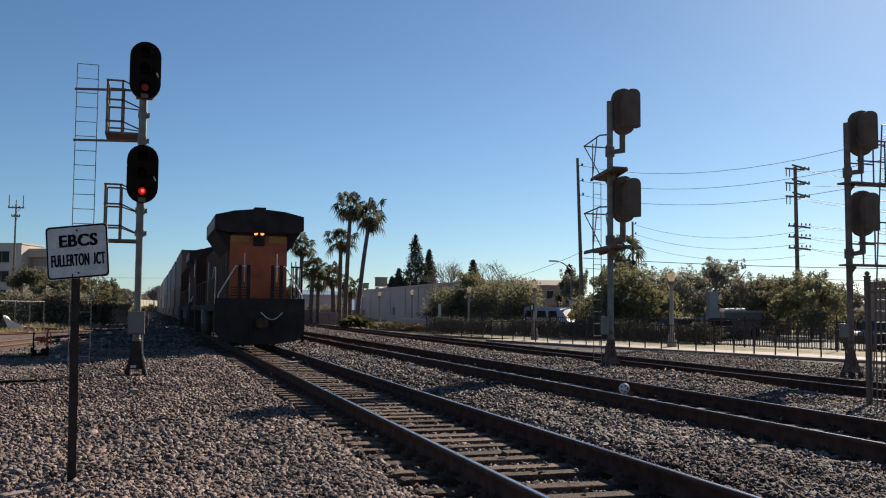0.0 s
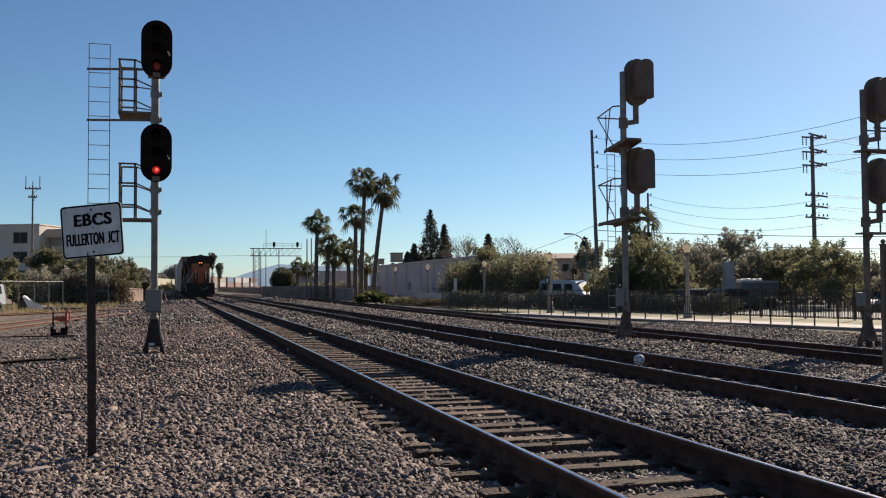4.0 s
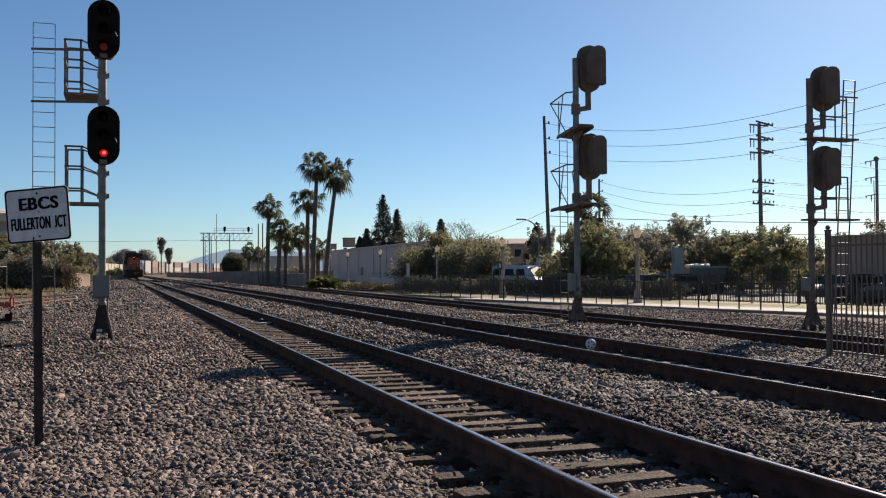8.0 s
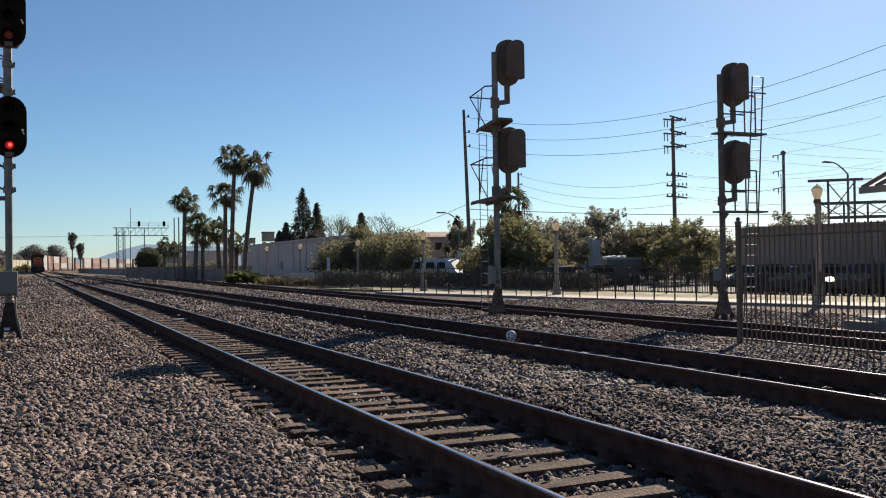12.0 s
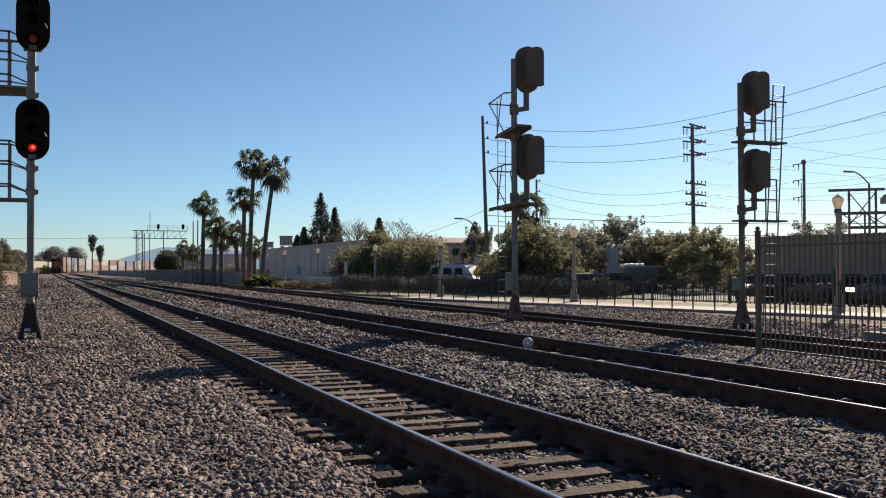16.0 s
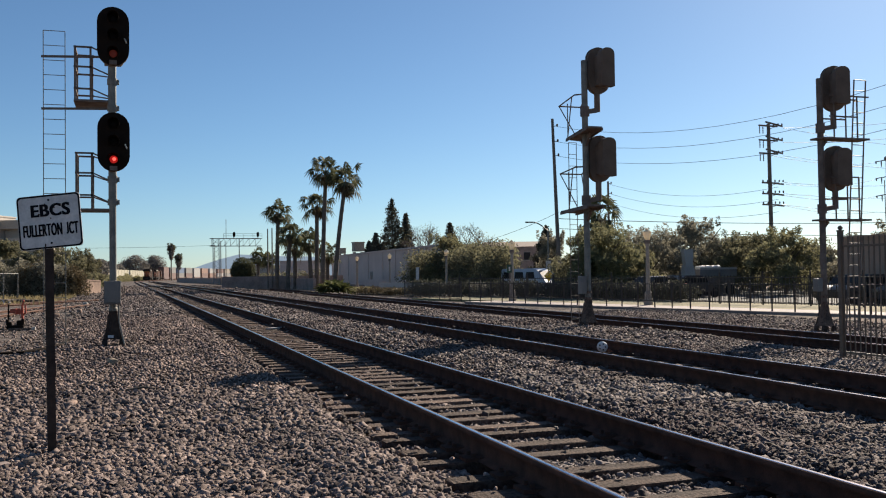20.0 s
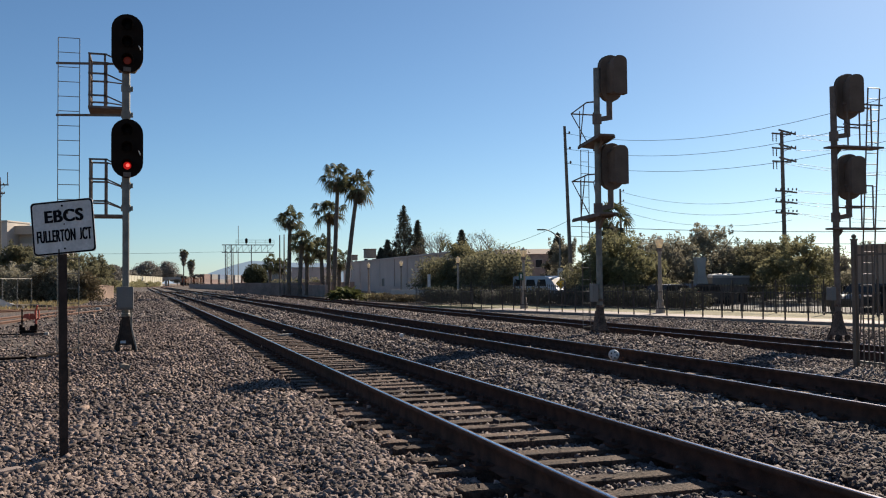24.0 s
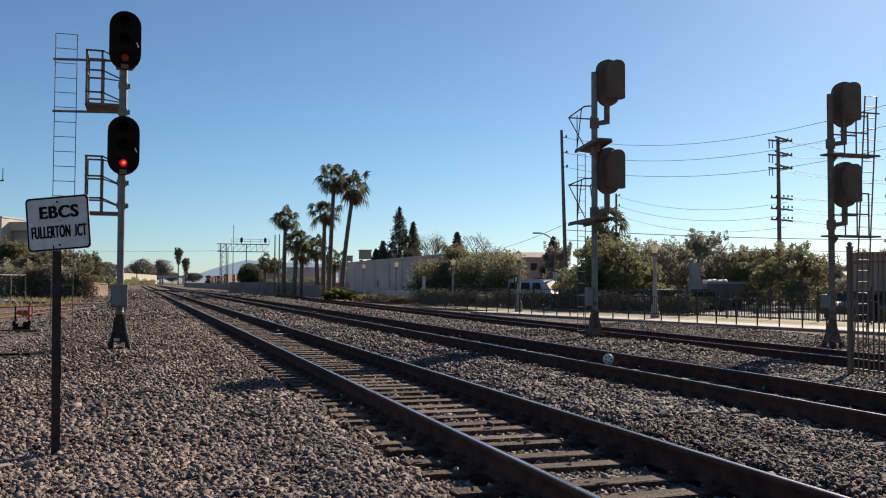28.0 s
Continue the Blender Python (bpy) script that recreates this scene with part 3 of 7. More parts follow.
def signal_near():
    s = thing("signal_mast", (-0.46, 22.4, -0.01), 0, "tall steel signal mast, two black oval heads, one red light", "railway signal", "railway signals")
    pedestal(s, M["post"])
    bm = rod(B(), (0, 0, 0.85), (0, 0, 5.33), 0.078, n=14)
    rod(bm, (0, 0, 3.3), (0, 0, 6.7), 0.092, n=14)
    for z in (3.2, 3.72, 5.35, 5.95):
        rod(bm, (0, 0, z), (0, 0, z + 0.14), 0.112, n=14)
        box(bm, (0.12, 0.02, z + 0.07), (0.06, 0.10, 0.10))
    part("mast", bm, M["galv"], s, smooth=False)
    for z, lit in ((7.02, 1), (4.62, 2)):
        signal_head(s, (0.03, -0.22, z), 0, lit)
        part("head_bracket", bar(B(), (0, -0.1, z - 0.62), (0.03, -0.26, z - 0.6), 0.16, 0.10), M["galv_dark"], s)
        part("head_bracket", bar(B(), (0, -0.1, z + 0.3), (0.03, -0.2, z + 0.3), 0.14, 0.1), M["galv_dark"], s)
    cage(s, -0.82, -0.08, -0.02, 0.92, 5.57, 6.79, M["galv_dark"])
    cage(s, -0.80, -0.08, -0.02, 0.70, 3.10, 4.38, M["galv_dark"])
    for z in (6.60, 5.41):
        part("ladder_stay", bar(B(), (-1.52, 0.35, z), (-0.05, 0.05, z), 0.035, 0.05), M["galv_dark"], s)
    ladder(s, -1.25, 0.36, 0.46, 0.0, 7.2, 0.338, M["galv"])
    cab = part("junction_box", box(B(), (-0.01, -0.20, 1.23), (0.36, 0.22, 0.50), bevel=0.015), M["box_grey"], s, "pale grey metal junction box")
    part("box_door", box(B(), (-0.01, -0.318, 1.23), (0.31, 0.012, 0.44), bevel=0.004), M["box_grey"], cab)
    part("box_sill", box(B(), (-0.01, -0.2, 0.968), (0.38, 0.24, 0.018)), M["galv_dark"], cab)
    for k, (x, z) in enumerate(((-0.24, 1.08), (-0.27, 1.04))):
        part("cable_stub", rod(B(), (-0.19, -0.2, 1.10), (x, -0.2, z), 0.016, n=6), M["galv_dark"], cab)
    bm = B()
    pts = [(0.17, -0.2, 1.12 + 0.0), (0.23, -0.2, 1.16), (0.255, -0.2, 1.28), (0.235, -0.2, 1.38)]
    for a, b in zip(pts, pts[1:]):
        rod(bm, a, b, 0.014, n=6)
    part("cable_loop", bm, M["galv_dark"], s)
    part("conduit", rod(rod(B(), (0.12, -0.17, 0.98), (0.13, -0.17, 0.55), 0.02), (0.13, -0.17, 0.55), (0.24, -0.25, 0.05), 0.02), M["galv"], s)
    part("plate", box(B(), (-0.05, -0.205, 0.235), (0.12, 0.012, 0.06), 0, -18), M["sign"], s, "small white plate")


def bracket_head(s, z, side, lit=0, turn=0):
    """A head carried on a cranked arm beside the mast."""
    bm = B()
    bar(bm, (0, 0, z - 1.20), (side * 0.42, -0.05, z - 1.12), 0.14, 0.13)
    rod(bm, (side * 0.42, -0.05, z - 1.17), (side * 0.42, -0.05, z - 0.42), 0.085, n=10)
    part("head_arm", bm, M["galv_dark"], s)
    signal_head(s, (side * 0.45, -0.12, z), turn, lit)
    part("mast_clamp", rod(B(), (0, 0, z - 1.32), (0, 0, z - 1.05), 0.13, n=12), M["galv_dark"], s)


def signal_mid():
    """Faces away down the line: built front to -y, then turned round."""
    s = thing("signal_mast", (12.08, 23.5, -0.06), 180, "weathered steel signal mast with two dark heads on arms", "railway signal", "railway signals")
    pedestal(s, M["tie"], 0.19)
    part("mast", rod(B(), (0, 0, 0.85), (0, 0, 7.55), 0.088, n=14), M["galv"], s)
    for z in (7.29, 4.78):
        bracket_head(s, z, -1)
    # walkways run back along the line to a ladder behind the mast
    for z, top, far in ((5.5, 6.6, -1.45), (3.38, 4.55, -1.9)):
        bm = prism(B(), [(0.50, 1.05), (0.02, 1.05), (-0.62, far), (0.02, far + 0.28)], z - 0.03, z + 0.02, "z")
        deck = part("platform", bm, M["galv_dark"], s)
        for a, b in (((0.50, 1.05), (0.02, far + 0.28)), ((0.02, 1.05), (-0.62, far))):
            part("deck_edge", bar(B(), (*a, z - 0.05), (*b, z - 0.05), 0.04, 0.07), M["galv_dark"], deck)
        part("platform_bracket", bar(B(), (0.1, 0.5, z - 0.06), (0.0, 0.02, z - 0.38), 0.06, 0.08), M["galv_dark"], s)
        ring = [(0.0, 0.02), (0.22, -0.2), (-0.14, -1.95), (-0.86, -1.95), (-0.30, -0.5), (-0.06, 0.0)]
        bm = B()
        for (ax, ay), (bx, by) in zip(ring, ring[1:]):
            rod(bm, (ax, ay, top), (bx, by, top), 0.022, n=6)
        part("guard_hoop", bm, M["galv_dark"], s)
        for x, y, bx, by in ((-0.14, -1.95, -0.55, -1.5), (-0.86, -1.95, -0.80, -1.5), (-0.2, -1.5, 0.0, -1.1), (0.2, -0.4, 0.1, -0.9)):
            part("rail_post", rod(B(), (x, y, top), (bx, by, z), 0.016, n=6), M["galv_dark"], s)
    ladder(s, -0.69, -2.2, 0.26, 0.02, 5.55, 0.36, M["galv_dark"])
    cab = part("junction_box", box(B(), (0.20, 0.05, 1.22), (0.165, 0.22, 0.5), bevel=0.015), M["box_grey"], s, "grey metal junction box")
    part("box_door", box(B(), (0.20, 0.166, 1.22), (0.135, 0.012, 0.44), bevel=0.004), M["box_grey"], cab)


def signal_far():
    s = thing("signal_mast", (18.86, 21.98, -0.3), 180, "weathered steel signal mast with caged ladder and dark heads", "railway signal", "railway signals")
    pedestal(s, M["tie"], 0.20)
    part("mast", rod(B(), (0, 0, 0.85), (0, 0, 7.33), 0.088, n=14), M["galv_dark"], s)
    for z in (7.07, 4.73):
        bracket_head(s, z, -1.24, turn=-16)
    for z, top in ((5.57, 6.8), (3.22, 4.45)):
        part("platform", box(B(), (-0.65, 0.05, z), (1.7, 0.5, 0.05)), M["galv_dark"], s)
        part("platform_bracket", bar(B(), (-0.2, 0, z - 0.04), (0.0, 0, z - 0.26), 0.06, 0.08), M["galv_dark"], s)
        for x in (-0.25, -1.08):
            for y in (-0.18, 0.28):
                part("rail_post", bar(B(), (x, y, z), (x, y, top), 0.035, 0.03), M["galv_dark"], s)
        for h in (top, top - 0.6):
            for y in (-0.18, 0.28):
                part("guard_rail", bar(B(), (-0.1, y, h), (-1.5 if h == 6.8 else -1.08, y, h), 0.03, 0.04), M["galv_dark"], s)
    # The pale rung colour stands for sunlight on the rungs' tops.
    ladder(s, -1.42, 0.05, 0.42, 0.02, 7.35, 0.32, M["galv_dark"], tilt=-0.50, thick=1.9, tread="box_grey")
    part("junction_box", box(B(), (0.30, 0.1, 1.36), (0.18, 0.2, 0.38), bevel=0.015), M["box_grey"], s, "grey metal junction box")


signal_near()
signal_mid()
signal_far()


# ---- the name board ----
def name_board():
    s = thing("station_sign", (-0.70, 8.9, -0.01), 0, "white metal railway name sign on a dark post in gravel", "sign")
    bm = B()
    prism(bm, [(-0.035, -0.03), (0.035, -0.03), (0.035, 0.03), (0.020, 0.03), (0.016, -0.005), (-0.016, -0.005), (-0.020, 0.03), (-0.035, 0.03)], 0.0, 1.86, "z")
    post = part("post", bm, M["post"], s, "dark brown steel channel post")
    post.matrix_basis = pose(0, 0, 0, 0, -0.6, 8)
    part("post_sleeve", box(B(), (0.0, 0.0, 0.75), (0.078, 0.066, 0.12)), M["post"], s)
    pl = thing("panel")
    pl.parent = s
    pl.matrix_basis = pose(-0.01, -0.045, 2.055, 0, -4.7, -22)
    r, w, h = 0.035, 0.575, 0.475

    def rounded(w, h, r):
        pts = []
        for cx, cy, a0 in ((1, 1, 0), (-1, 1, 90), (-1, -1, 180), (1, -1, 270)):
            for k in range(5):
                a = radians(a0 + 22.5 * k)
                pts.append((cx * (w / 2 - r) + r * math.cos(a), cy * (h / 2 - r) + r * math.sin(a)))
        return pts
    part("sheet", prism(B(), rounded(w, h, r), -0.002, 0.002), M["sign"], pl)
    out, inn = rounded(w - 0.006, h - 0.006, r), rounded(w - 0.034, h - 0.034, r * 0.8)
    v = [(x, -0.0035, y) for x, y in out] + [(x, -0.0035, y) for x, y in inn] + [(x, -0.0022, y) for x, y in out] + [(x, -0.0022, y) for x, y in inn]
    n = len(out)
    f = [(i, i + n, (i + 1) % n + n, (i + 1) % n) for i in range(n)] + [(i, (i + 1) % n, (i + 1) % n + 2 * n, i + 2 * n) for i in range(n)]
    raw("border", v, f, M["ink"], pl)["label"] = "black painted border line"
    writing("EBCS", 0.150, pose(0.012, -0.004, 0.095, 90), M["ink"], pl, 1.0, 0.0025, 0.0055)
    writing("FULLERTON  JCT", 0.150, pose(0.004, -0.004, -0.078, 90), M["ink"], pl, 0.405, 0.0015, 0.008)
    for z in (0.19, -0.19):
        part("bolt", rod(B(), (0.005, -0.002, z), (0.005, -0.009, z), 0.009, n=8), M["ink"], pl)
    g = random.Random(5)
    for k in range(7):
        x, z, q = g.uniform(-0.1, 0.14), g.uniform(-0.02, 0.17), g.uniform(0.004, 0.010)
        part("paint_chip", rod(B(), (x, -0.0021, z), (x, -0.0030, z), q, n=7), M["rust"], pl)
    part("bracket", bar(B(), (0.0, 0.02, -0.2), (0.0, 0.02, 0.2), 0.05, 0.02), M["post"], pl)


name_board()


# ---- the train ----
def wheel_mesh():
    return lathe(B(), [(0.46, -0.07), (0.50, -0.07), (0.53, -0.06), (0.51, 0.05), (0.40, 0.055), (0.34, 0.02), (0.16, 0.02), (0.14, 0.07), (0.0001, 0.07)], 20)


def truck(parent, y, axles, mat_frame):
    t = thing("truck")
    t.parent = parent
    t.matrix_basis = pose(0, y, 0)
    bm = B()
    span = 1.75
    first = -span * (axles - 1) / 2
    for sx in (-1.0, 1.0):
        box(bm, (sx, 0, 0.72), (0.16, span * (axles - 1) + 1.1, 0.22), bevel=0.02)
        for k in range(axles):
            box(bm, (sx * 1.02, first + k * span, 0.5), (0.2, 0.34, 0.3), bevel=0.03)
    box(bm, (0, 0, 0.75), (1.9, 0.5, 0.3))
    part("truck_frame", bm, mat_frame, t)
    w = None
    for k in range(axles):
        for sx in (-0.76, 0.76):
            m = pose(sx, first + k * span, 0.51, 0, 90 if sx > 0 else -90, 0)
            if w is None:
                w = part("wheel", wheel_mesh(), M["rust"], t)
                w.matrix_basis = m
            else:
                share(w, "wheel", t, m)
        part("axle", rod(B(), (-0.76, first + k * span, 0.51), (0.76, first + k * span, 0.51), 0.09, n=10), M["rust"], t)
    return t


def locomotive():
    """A six-axle diesel, its rear end at the origin, running to +y; z from the rail head."""
    o = thing("locomotive", (0, 0, 0), 0, "orange, black and yellow diesel locomotive at the train's tail", "locomotive", "train of locomotives and container cars")
    bk = M["loco_black"]
    part("underframe", box(B(), (0, 11.1, 1.38), (3.05, 21.6, 0.26), bevel=0.02), bk, o)
    bm = B()
    prism(bm, [(-1.55, 1.72), (1.55, 1.72), (1.55, 0.55), (1.25, 0.22), (0.55, 0.13), (-0.55, 0.13), (-1.25, 0.22), (-1.55, 0.55)], 0.02, 0.14)
    part("pilot_plate", bm, bk, o, "black end plate and plough")
    bm = B()
    for sx in (-1, 1):
        for k in range(4):
            box(bm, (sx * 1.33, 0.28 + 0.10 * k, 0.35 + 0.32 * k), (0.46, 0.30, 0.035))
        box(bm, (sx * 1.545, 0.42, 0.85), (0.02, 0.55, 1.35))
    part("end_step", bm, bk, o)
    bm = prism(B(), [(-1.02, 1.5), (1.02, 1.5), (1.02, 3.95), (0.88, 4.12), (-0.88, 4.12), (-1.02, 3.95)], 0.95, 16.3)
    part("long_hood", bm, M["loco_side"], o, "orange hood coloured darker for grime and shade")
    part("hood_end", box(B(), (0, 0.945, 2.75), (2.03, 0.016, 2.45)), M["orange"], o)
    part("end_panel", box(B(), (0, 0.930, 2.62), (0.62, 0.02, 2.0), bevel=0.008), M["orange"], o)
    for sx in (-1, 1):
        part("upper_band", box(B(), (sx * 0.66, 0.928, 3.86), (0.62, 0.022, 0.24)), M["yellow"], o, "dull yellow stripe")
        part("lower_band", box(B(), (sx * 0.68, 0.929, 1.98), (0.66, 0.022, 0.46)), M["orange"], o, "orange lower panel with grilles")
        for k in range(4):
            part("grille_slat", box(B(), (sx * 0.68, 0.914, 1.82 + 0.1 * k), (0.56, 0.012, 0.03)), M["loco_black"], o)
    for z in (2.55, 3.05, 3.45):
        part("grab_iron", rod(B(), (-0.2, 0.90, z), (0.2, 0.90, z), 0.012, n=6), M["orange"], o)
    bm = B()
    prism(bm, [(-1.56, 4.17), (-1.56, 4.68), (-0.9, 4.84), (-0.3, 4.90), (0.3, 4.90), (0.9, 4.84), (1.56, 4.68), (1.56, 4.17), (1.15, 4.07), (-1.15, 4.07)], 0.55, 6.2)
    prism(bm, [(-1.56, 4.20), (-1.02, 3.40), (-1.02, 4.10)], 1.0, 6.2)
    prism(bm, [(1.56, 4.20), (1.02, 4.10), (1.02, 3.40)], 1.0, 6.2)
    part("radiator_wing", bm, bk, o, "black flared radiator roof")
    part("roof_hatch", box(B(), (0.0, 1.0, 4.92), (0.42, 0.7, 0.14), bevel=0.03), bk, o)
    part("side_shutter", box(box(B(), (-1.565, 3.2, 4.43), (0.02, 4.6, 0.42)), (1.565, 3.2, 4.43), (0.02, 4.6, 0.42)), M["galv"], o, "pale radiator shutters")
    part("lamp_housing", box(B(), (0, 0.90, 3.92), (0.40, 0.12, 0.62), bevel=0.02), bk, o)
    for sx in (-0.10, 0.10):
        l = part("headlight", lathe(B(), [(0.066, 0), (0.066, 0.02), (0.035, 0.03)], 14), M["headlight"], o, "glowing orange-red lamp")
        l.matrix_basis = pose(sx * 1.15, 0.838, 4.08, 90, 22)
        l.scale = (1.0, 1.35, 1.0)
    part("roof", prism(B(), [(-0.90, 3.95), (0.90, 3.95), (0.7, 4.25), (0.3, 4.4), (-0.3, 4.4), (-0.7, 4.25)], 6.2, 16.2), bk, o)
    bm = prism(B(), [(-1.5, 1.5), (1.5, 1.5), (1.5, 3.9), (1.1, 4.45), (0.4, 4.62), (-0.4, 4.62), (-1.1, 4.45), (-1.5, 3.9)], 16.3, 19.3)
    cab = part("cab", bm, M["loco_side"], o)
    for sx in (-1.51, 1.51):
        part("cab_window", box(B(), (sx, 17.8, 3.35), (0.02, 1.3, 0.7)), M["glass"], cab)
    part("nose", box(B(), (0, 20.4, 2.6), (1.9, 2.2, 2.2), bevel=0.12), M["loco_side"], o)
    part("fuel_tank", box(B(), (0, 11.0, 0.78), (2.7, 5.6, 0.9), bevel=0.12), bk, o)
    truck(o, 4.1, 3, bk)
    truck(o, 18.0, 3, bk)
    # hand rails of the rear end and the walkways
    for sx in (-1, 1):
        part("end_handrail", rod(rod(B(), (sx * 1.48, 0.05, 1.1), (sx * 1.44, 0.08, 1.85), 0.022), (sx * 1.44, 0.08, 1.85), (sx * 0.86, 0.12, 2.85), 0.024), M["rail_white"], o, "pale diagonal handrail")
        bm = B()
        for x in (0.42, 0.72):
            box(bm, (sx * x, 0.12, 2.22), (0.13, 0.05, 1.35), bevel=0.01)
        part("end_post", bm, bk, o)
        part("end_rail_bar", rod(rod(B(), (sx * 0.42, 0.12, 2.85), (sx * 0.86, 0.12, 2.85), 0.018), (sx * 0.56, 0.13, 2.3), (sx * 0.56, 0.13, 3.3), 0.016), M["rail_white"], o)
        for y in np.arange(1.2, 16, 2.1):
            part("stanchion", rod(B(), (sx * 1.48, y, 1.5), (sx * 1.48, y, 2.5), 0.016, n=6), M["galv_dark"], o)
        part("side_handrail", rod(B(), (sx * 1.48, 1.0, 2.5), (sx * 1.48, 16.0, 2.5), 0.016, n=6), M["galv_dark"], o)
        bm = B()
        loop = [(2.6, 2.45), (1.5, 2.85), (0.9, 2.8), (0.75, 2.3), (1.0, 1.9), (0.7, 1.1)]
        for (ya, za), (yb, zb) in zip(loop, loop[1:]):
            rod(bm, (sx * 1.5, ya, za), (sx * 1.5, yb, zb), 0.02, n=6)
        part("step_handrail", bm, M["rail_white"], o, "pale bent handrail by the steps")
        part("sand_box", box(B(), (sx * 1.36, 9.2, 1.0), (0.34, 0.6, 0.62), bevel=0.03), M["box_grey"], o, "pale grey side box")
        part("hood_door", box(B(), (sx * 1.05, 13.0, 2.6), (0.05, 0.9, 1.9), bevel=0.01), M["box_grey"], o, "pale grey hood door")
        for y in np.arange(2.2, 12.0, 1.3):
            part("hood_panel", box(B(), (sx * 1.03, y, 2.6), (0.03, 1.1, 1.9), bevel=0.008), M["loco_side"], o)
        part("step_well", box(B(), (sx * 1.4, 15.6, 0.75), (0.3, 0.8, 1.2)), bk, o)
    for x in (1.16, 1.30, 1.46):
        part("gate_bar", rod(B(), (x, 0.3, 1.75), (x, 0.3, 2.85), 0.028, n=6), bk, o)
    part("gate_rail", rod(B(), (1.1, 0.3, 2.85), (1.5, 0.3, 2.85), 0.028, n=6), bk, o)
    bm = B()
    box(bm, (0, -0.15, 0.86), (0.30, 0.5, 0.30), bevel=0.04)
    box(bm, (0.06, -0.42, 0.86), (0.34, 0.22, 0.36), bevel=0.06)
    part("coupler", bm, M["rust"], o)
    bm = B()
    pts = [(0.02 + 0.15 * k, -0.04 - 0.10 * math.sin(math.pi * k / 4), 1.22 - 0.24 * math.sin(math.pi * k / 5.0)) for k in range(6)]
    for a, b in zip(pts, pts[1:]):
        rod(bm, a, b, 0.022, n=6)
    part("hose", bm, M["rail_white"], o, "pale hanging cable")
    for x in (-0.5, -0.35, 0.4):
        part("air_hose", rod(rod(B(), (x, -0.02, 1.05), (x + 0.03, -0.12, 0.6), 0.025, n=6), (x + 0.03, -0.12, 0.6), (x + 0.08, -0.06, 0.4), 0.025, n=6), bk, o)
    return o


def well_car():
    o = thing("container_car", (0, 0, 0), 0, "low rust-brown well car carrying containers in a train", "rail car", "train of locomotives and container cars")
    bm = B()
    for sx in (-1.35, 1.35):
        box(bm, (sx, 9.6, 0.95), (0.14, 14.6, 0.75), bevel=0.02)
    box(bm, (0, 9.6, 0.42), (2.6, 14.4, 0.1))
    part("well", bm, M["box_rust"], o)
    for y in (1.1, 18.1):
        part("end_deck", box(B(), (0, y, 1.15), (2.5, 2.2, 0.22), bevel=0.03), M["box_rust"], o)
        truck(o, y, 2, M["loco_black"])
    return o


def container(colour):
    o = thing("shipping_container", (0, 0, 0), 0, {"white": "white", "brown": "red-brown", "orange": "faded orange", "blue": "blue", "grey": "pale grey", "tan": "tan", "rust": "dark rust-red"}[colour]
              + " steel shipping container stacked on a train car", "container", "containers on the train")
    L, W, H = 15.9, 2.59, 2.85
    v, f = [], []
    n = 48
    for sx in (-1, 1):
        base = len(v)
        for k in range(n + 1):
            y = -L / 2 + 0.12 + (L - 0.24) * k / n
            x = sx * (W / 2 - (0.008 if (k // 2) % 2 else 0.045))
            v += [(x, y, 0.12), (x, y, H - 0.1)]
        f += [(base + 2 * k, base + 2 * k + 2, base + 2 * k + 3, base + 2 * k + 1) for k in range(n)]
    raw("side_wall", v, f, M["box_" + colour], o)["label"] = "corrugated side panels"
    bm = B()
    for sx in (-1, 1):
        for y in (-L / 2 + 0.07, L / 2 - 0.07):
            box(bm, (sx * (W / 2 - 0.07), y, H / 2), (0.14, 0.14, H))
        box(bm, (sx * (W / 2 - 0.05), 0, H - 0.06), (0.1, L, 0.12))
        box(bm, (sx * (W / 2 - 0.05), 0, 0.07), (0.1, L, 0.14))
    part("frame", bm, M["box_" + colour], o)
    part("roof_panel", box(B(), (0, 0, H - 0.03), (W - 0.1, L - 0.1, 0.04)), M["box_" + colour], o)
    for y in (-L / 2 + 0.05, L / 2 - 0.05):
        part("end_door", box(B(), (0, y, H / 2), (W - 0.28, 0.05, H - 0.24)), M["box_" + colour], o)
    return o


SPEED, START, LOCO, CAR = 19.0, 34.0, 22.6, 20.4
train = []                                   # (thing, metres ahead of the rear end, its own offset, height)
loco = locomotive()
train.append((loco, 0.0, 0.19))
loco_b = copy_thing(loco, pose(0, 0, 0))
tagged(loco_b, "orange and black diesel locomotive coupled behind the container cars")
train.append((loco_b, LOCO, 0.19))
car0 = well_car()
boxes = {c: container(c) for c in BOX_COLOURS}
used = set()
tops = "brown grey blue grey white orange white brown tan blue white orange grey white brown white orange tan blue white white brown".split()
lows = "rust brown grey rust white brown orange white grey orange white brown tan white white rust grey white brown orange grey white".split()
for i in range(22):
    s = 2 * LOCO + 0.3 + CAR * i
    c = car0 if i == 0 else copy_thing(car0, pose(0, 0, 0))
    train.append((c, s, 0.19))
    for colour, z in ((lows[i], 0.19 + 0.5), (tops[i], 0.19 + 0.5 + 2.87)):
        b = boxes[colour] if colour not in used else copy_thing(boxes[colour], pose(0, 0, 0))
        used.add(colour)
        train.append((b, s + 9.6, z))


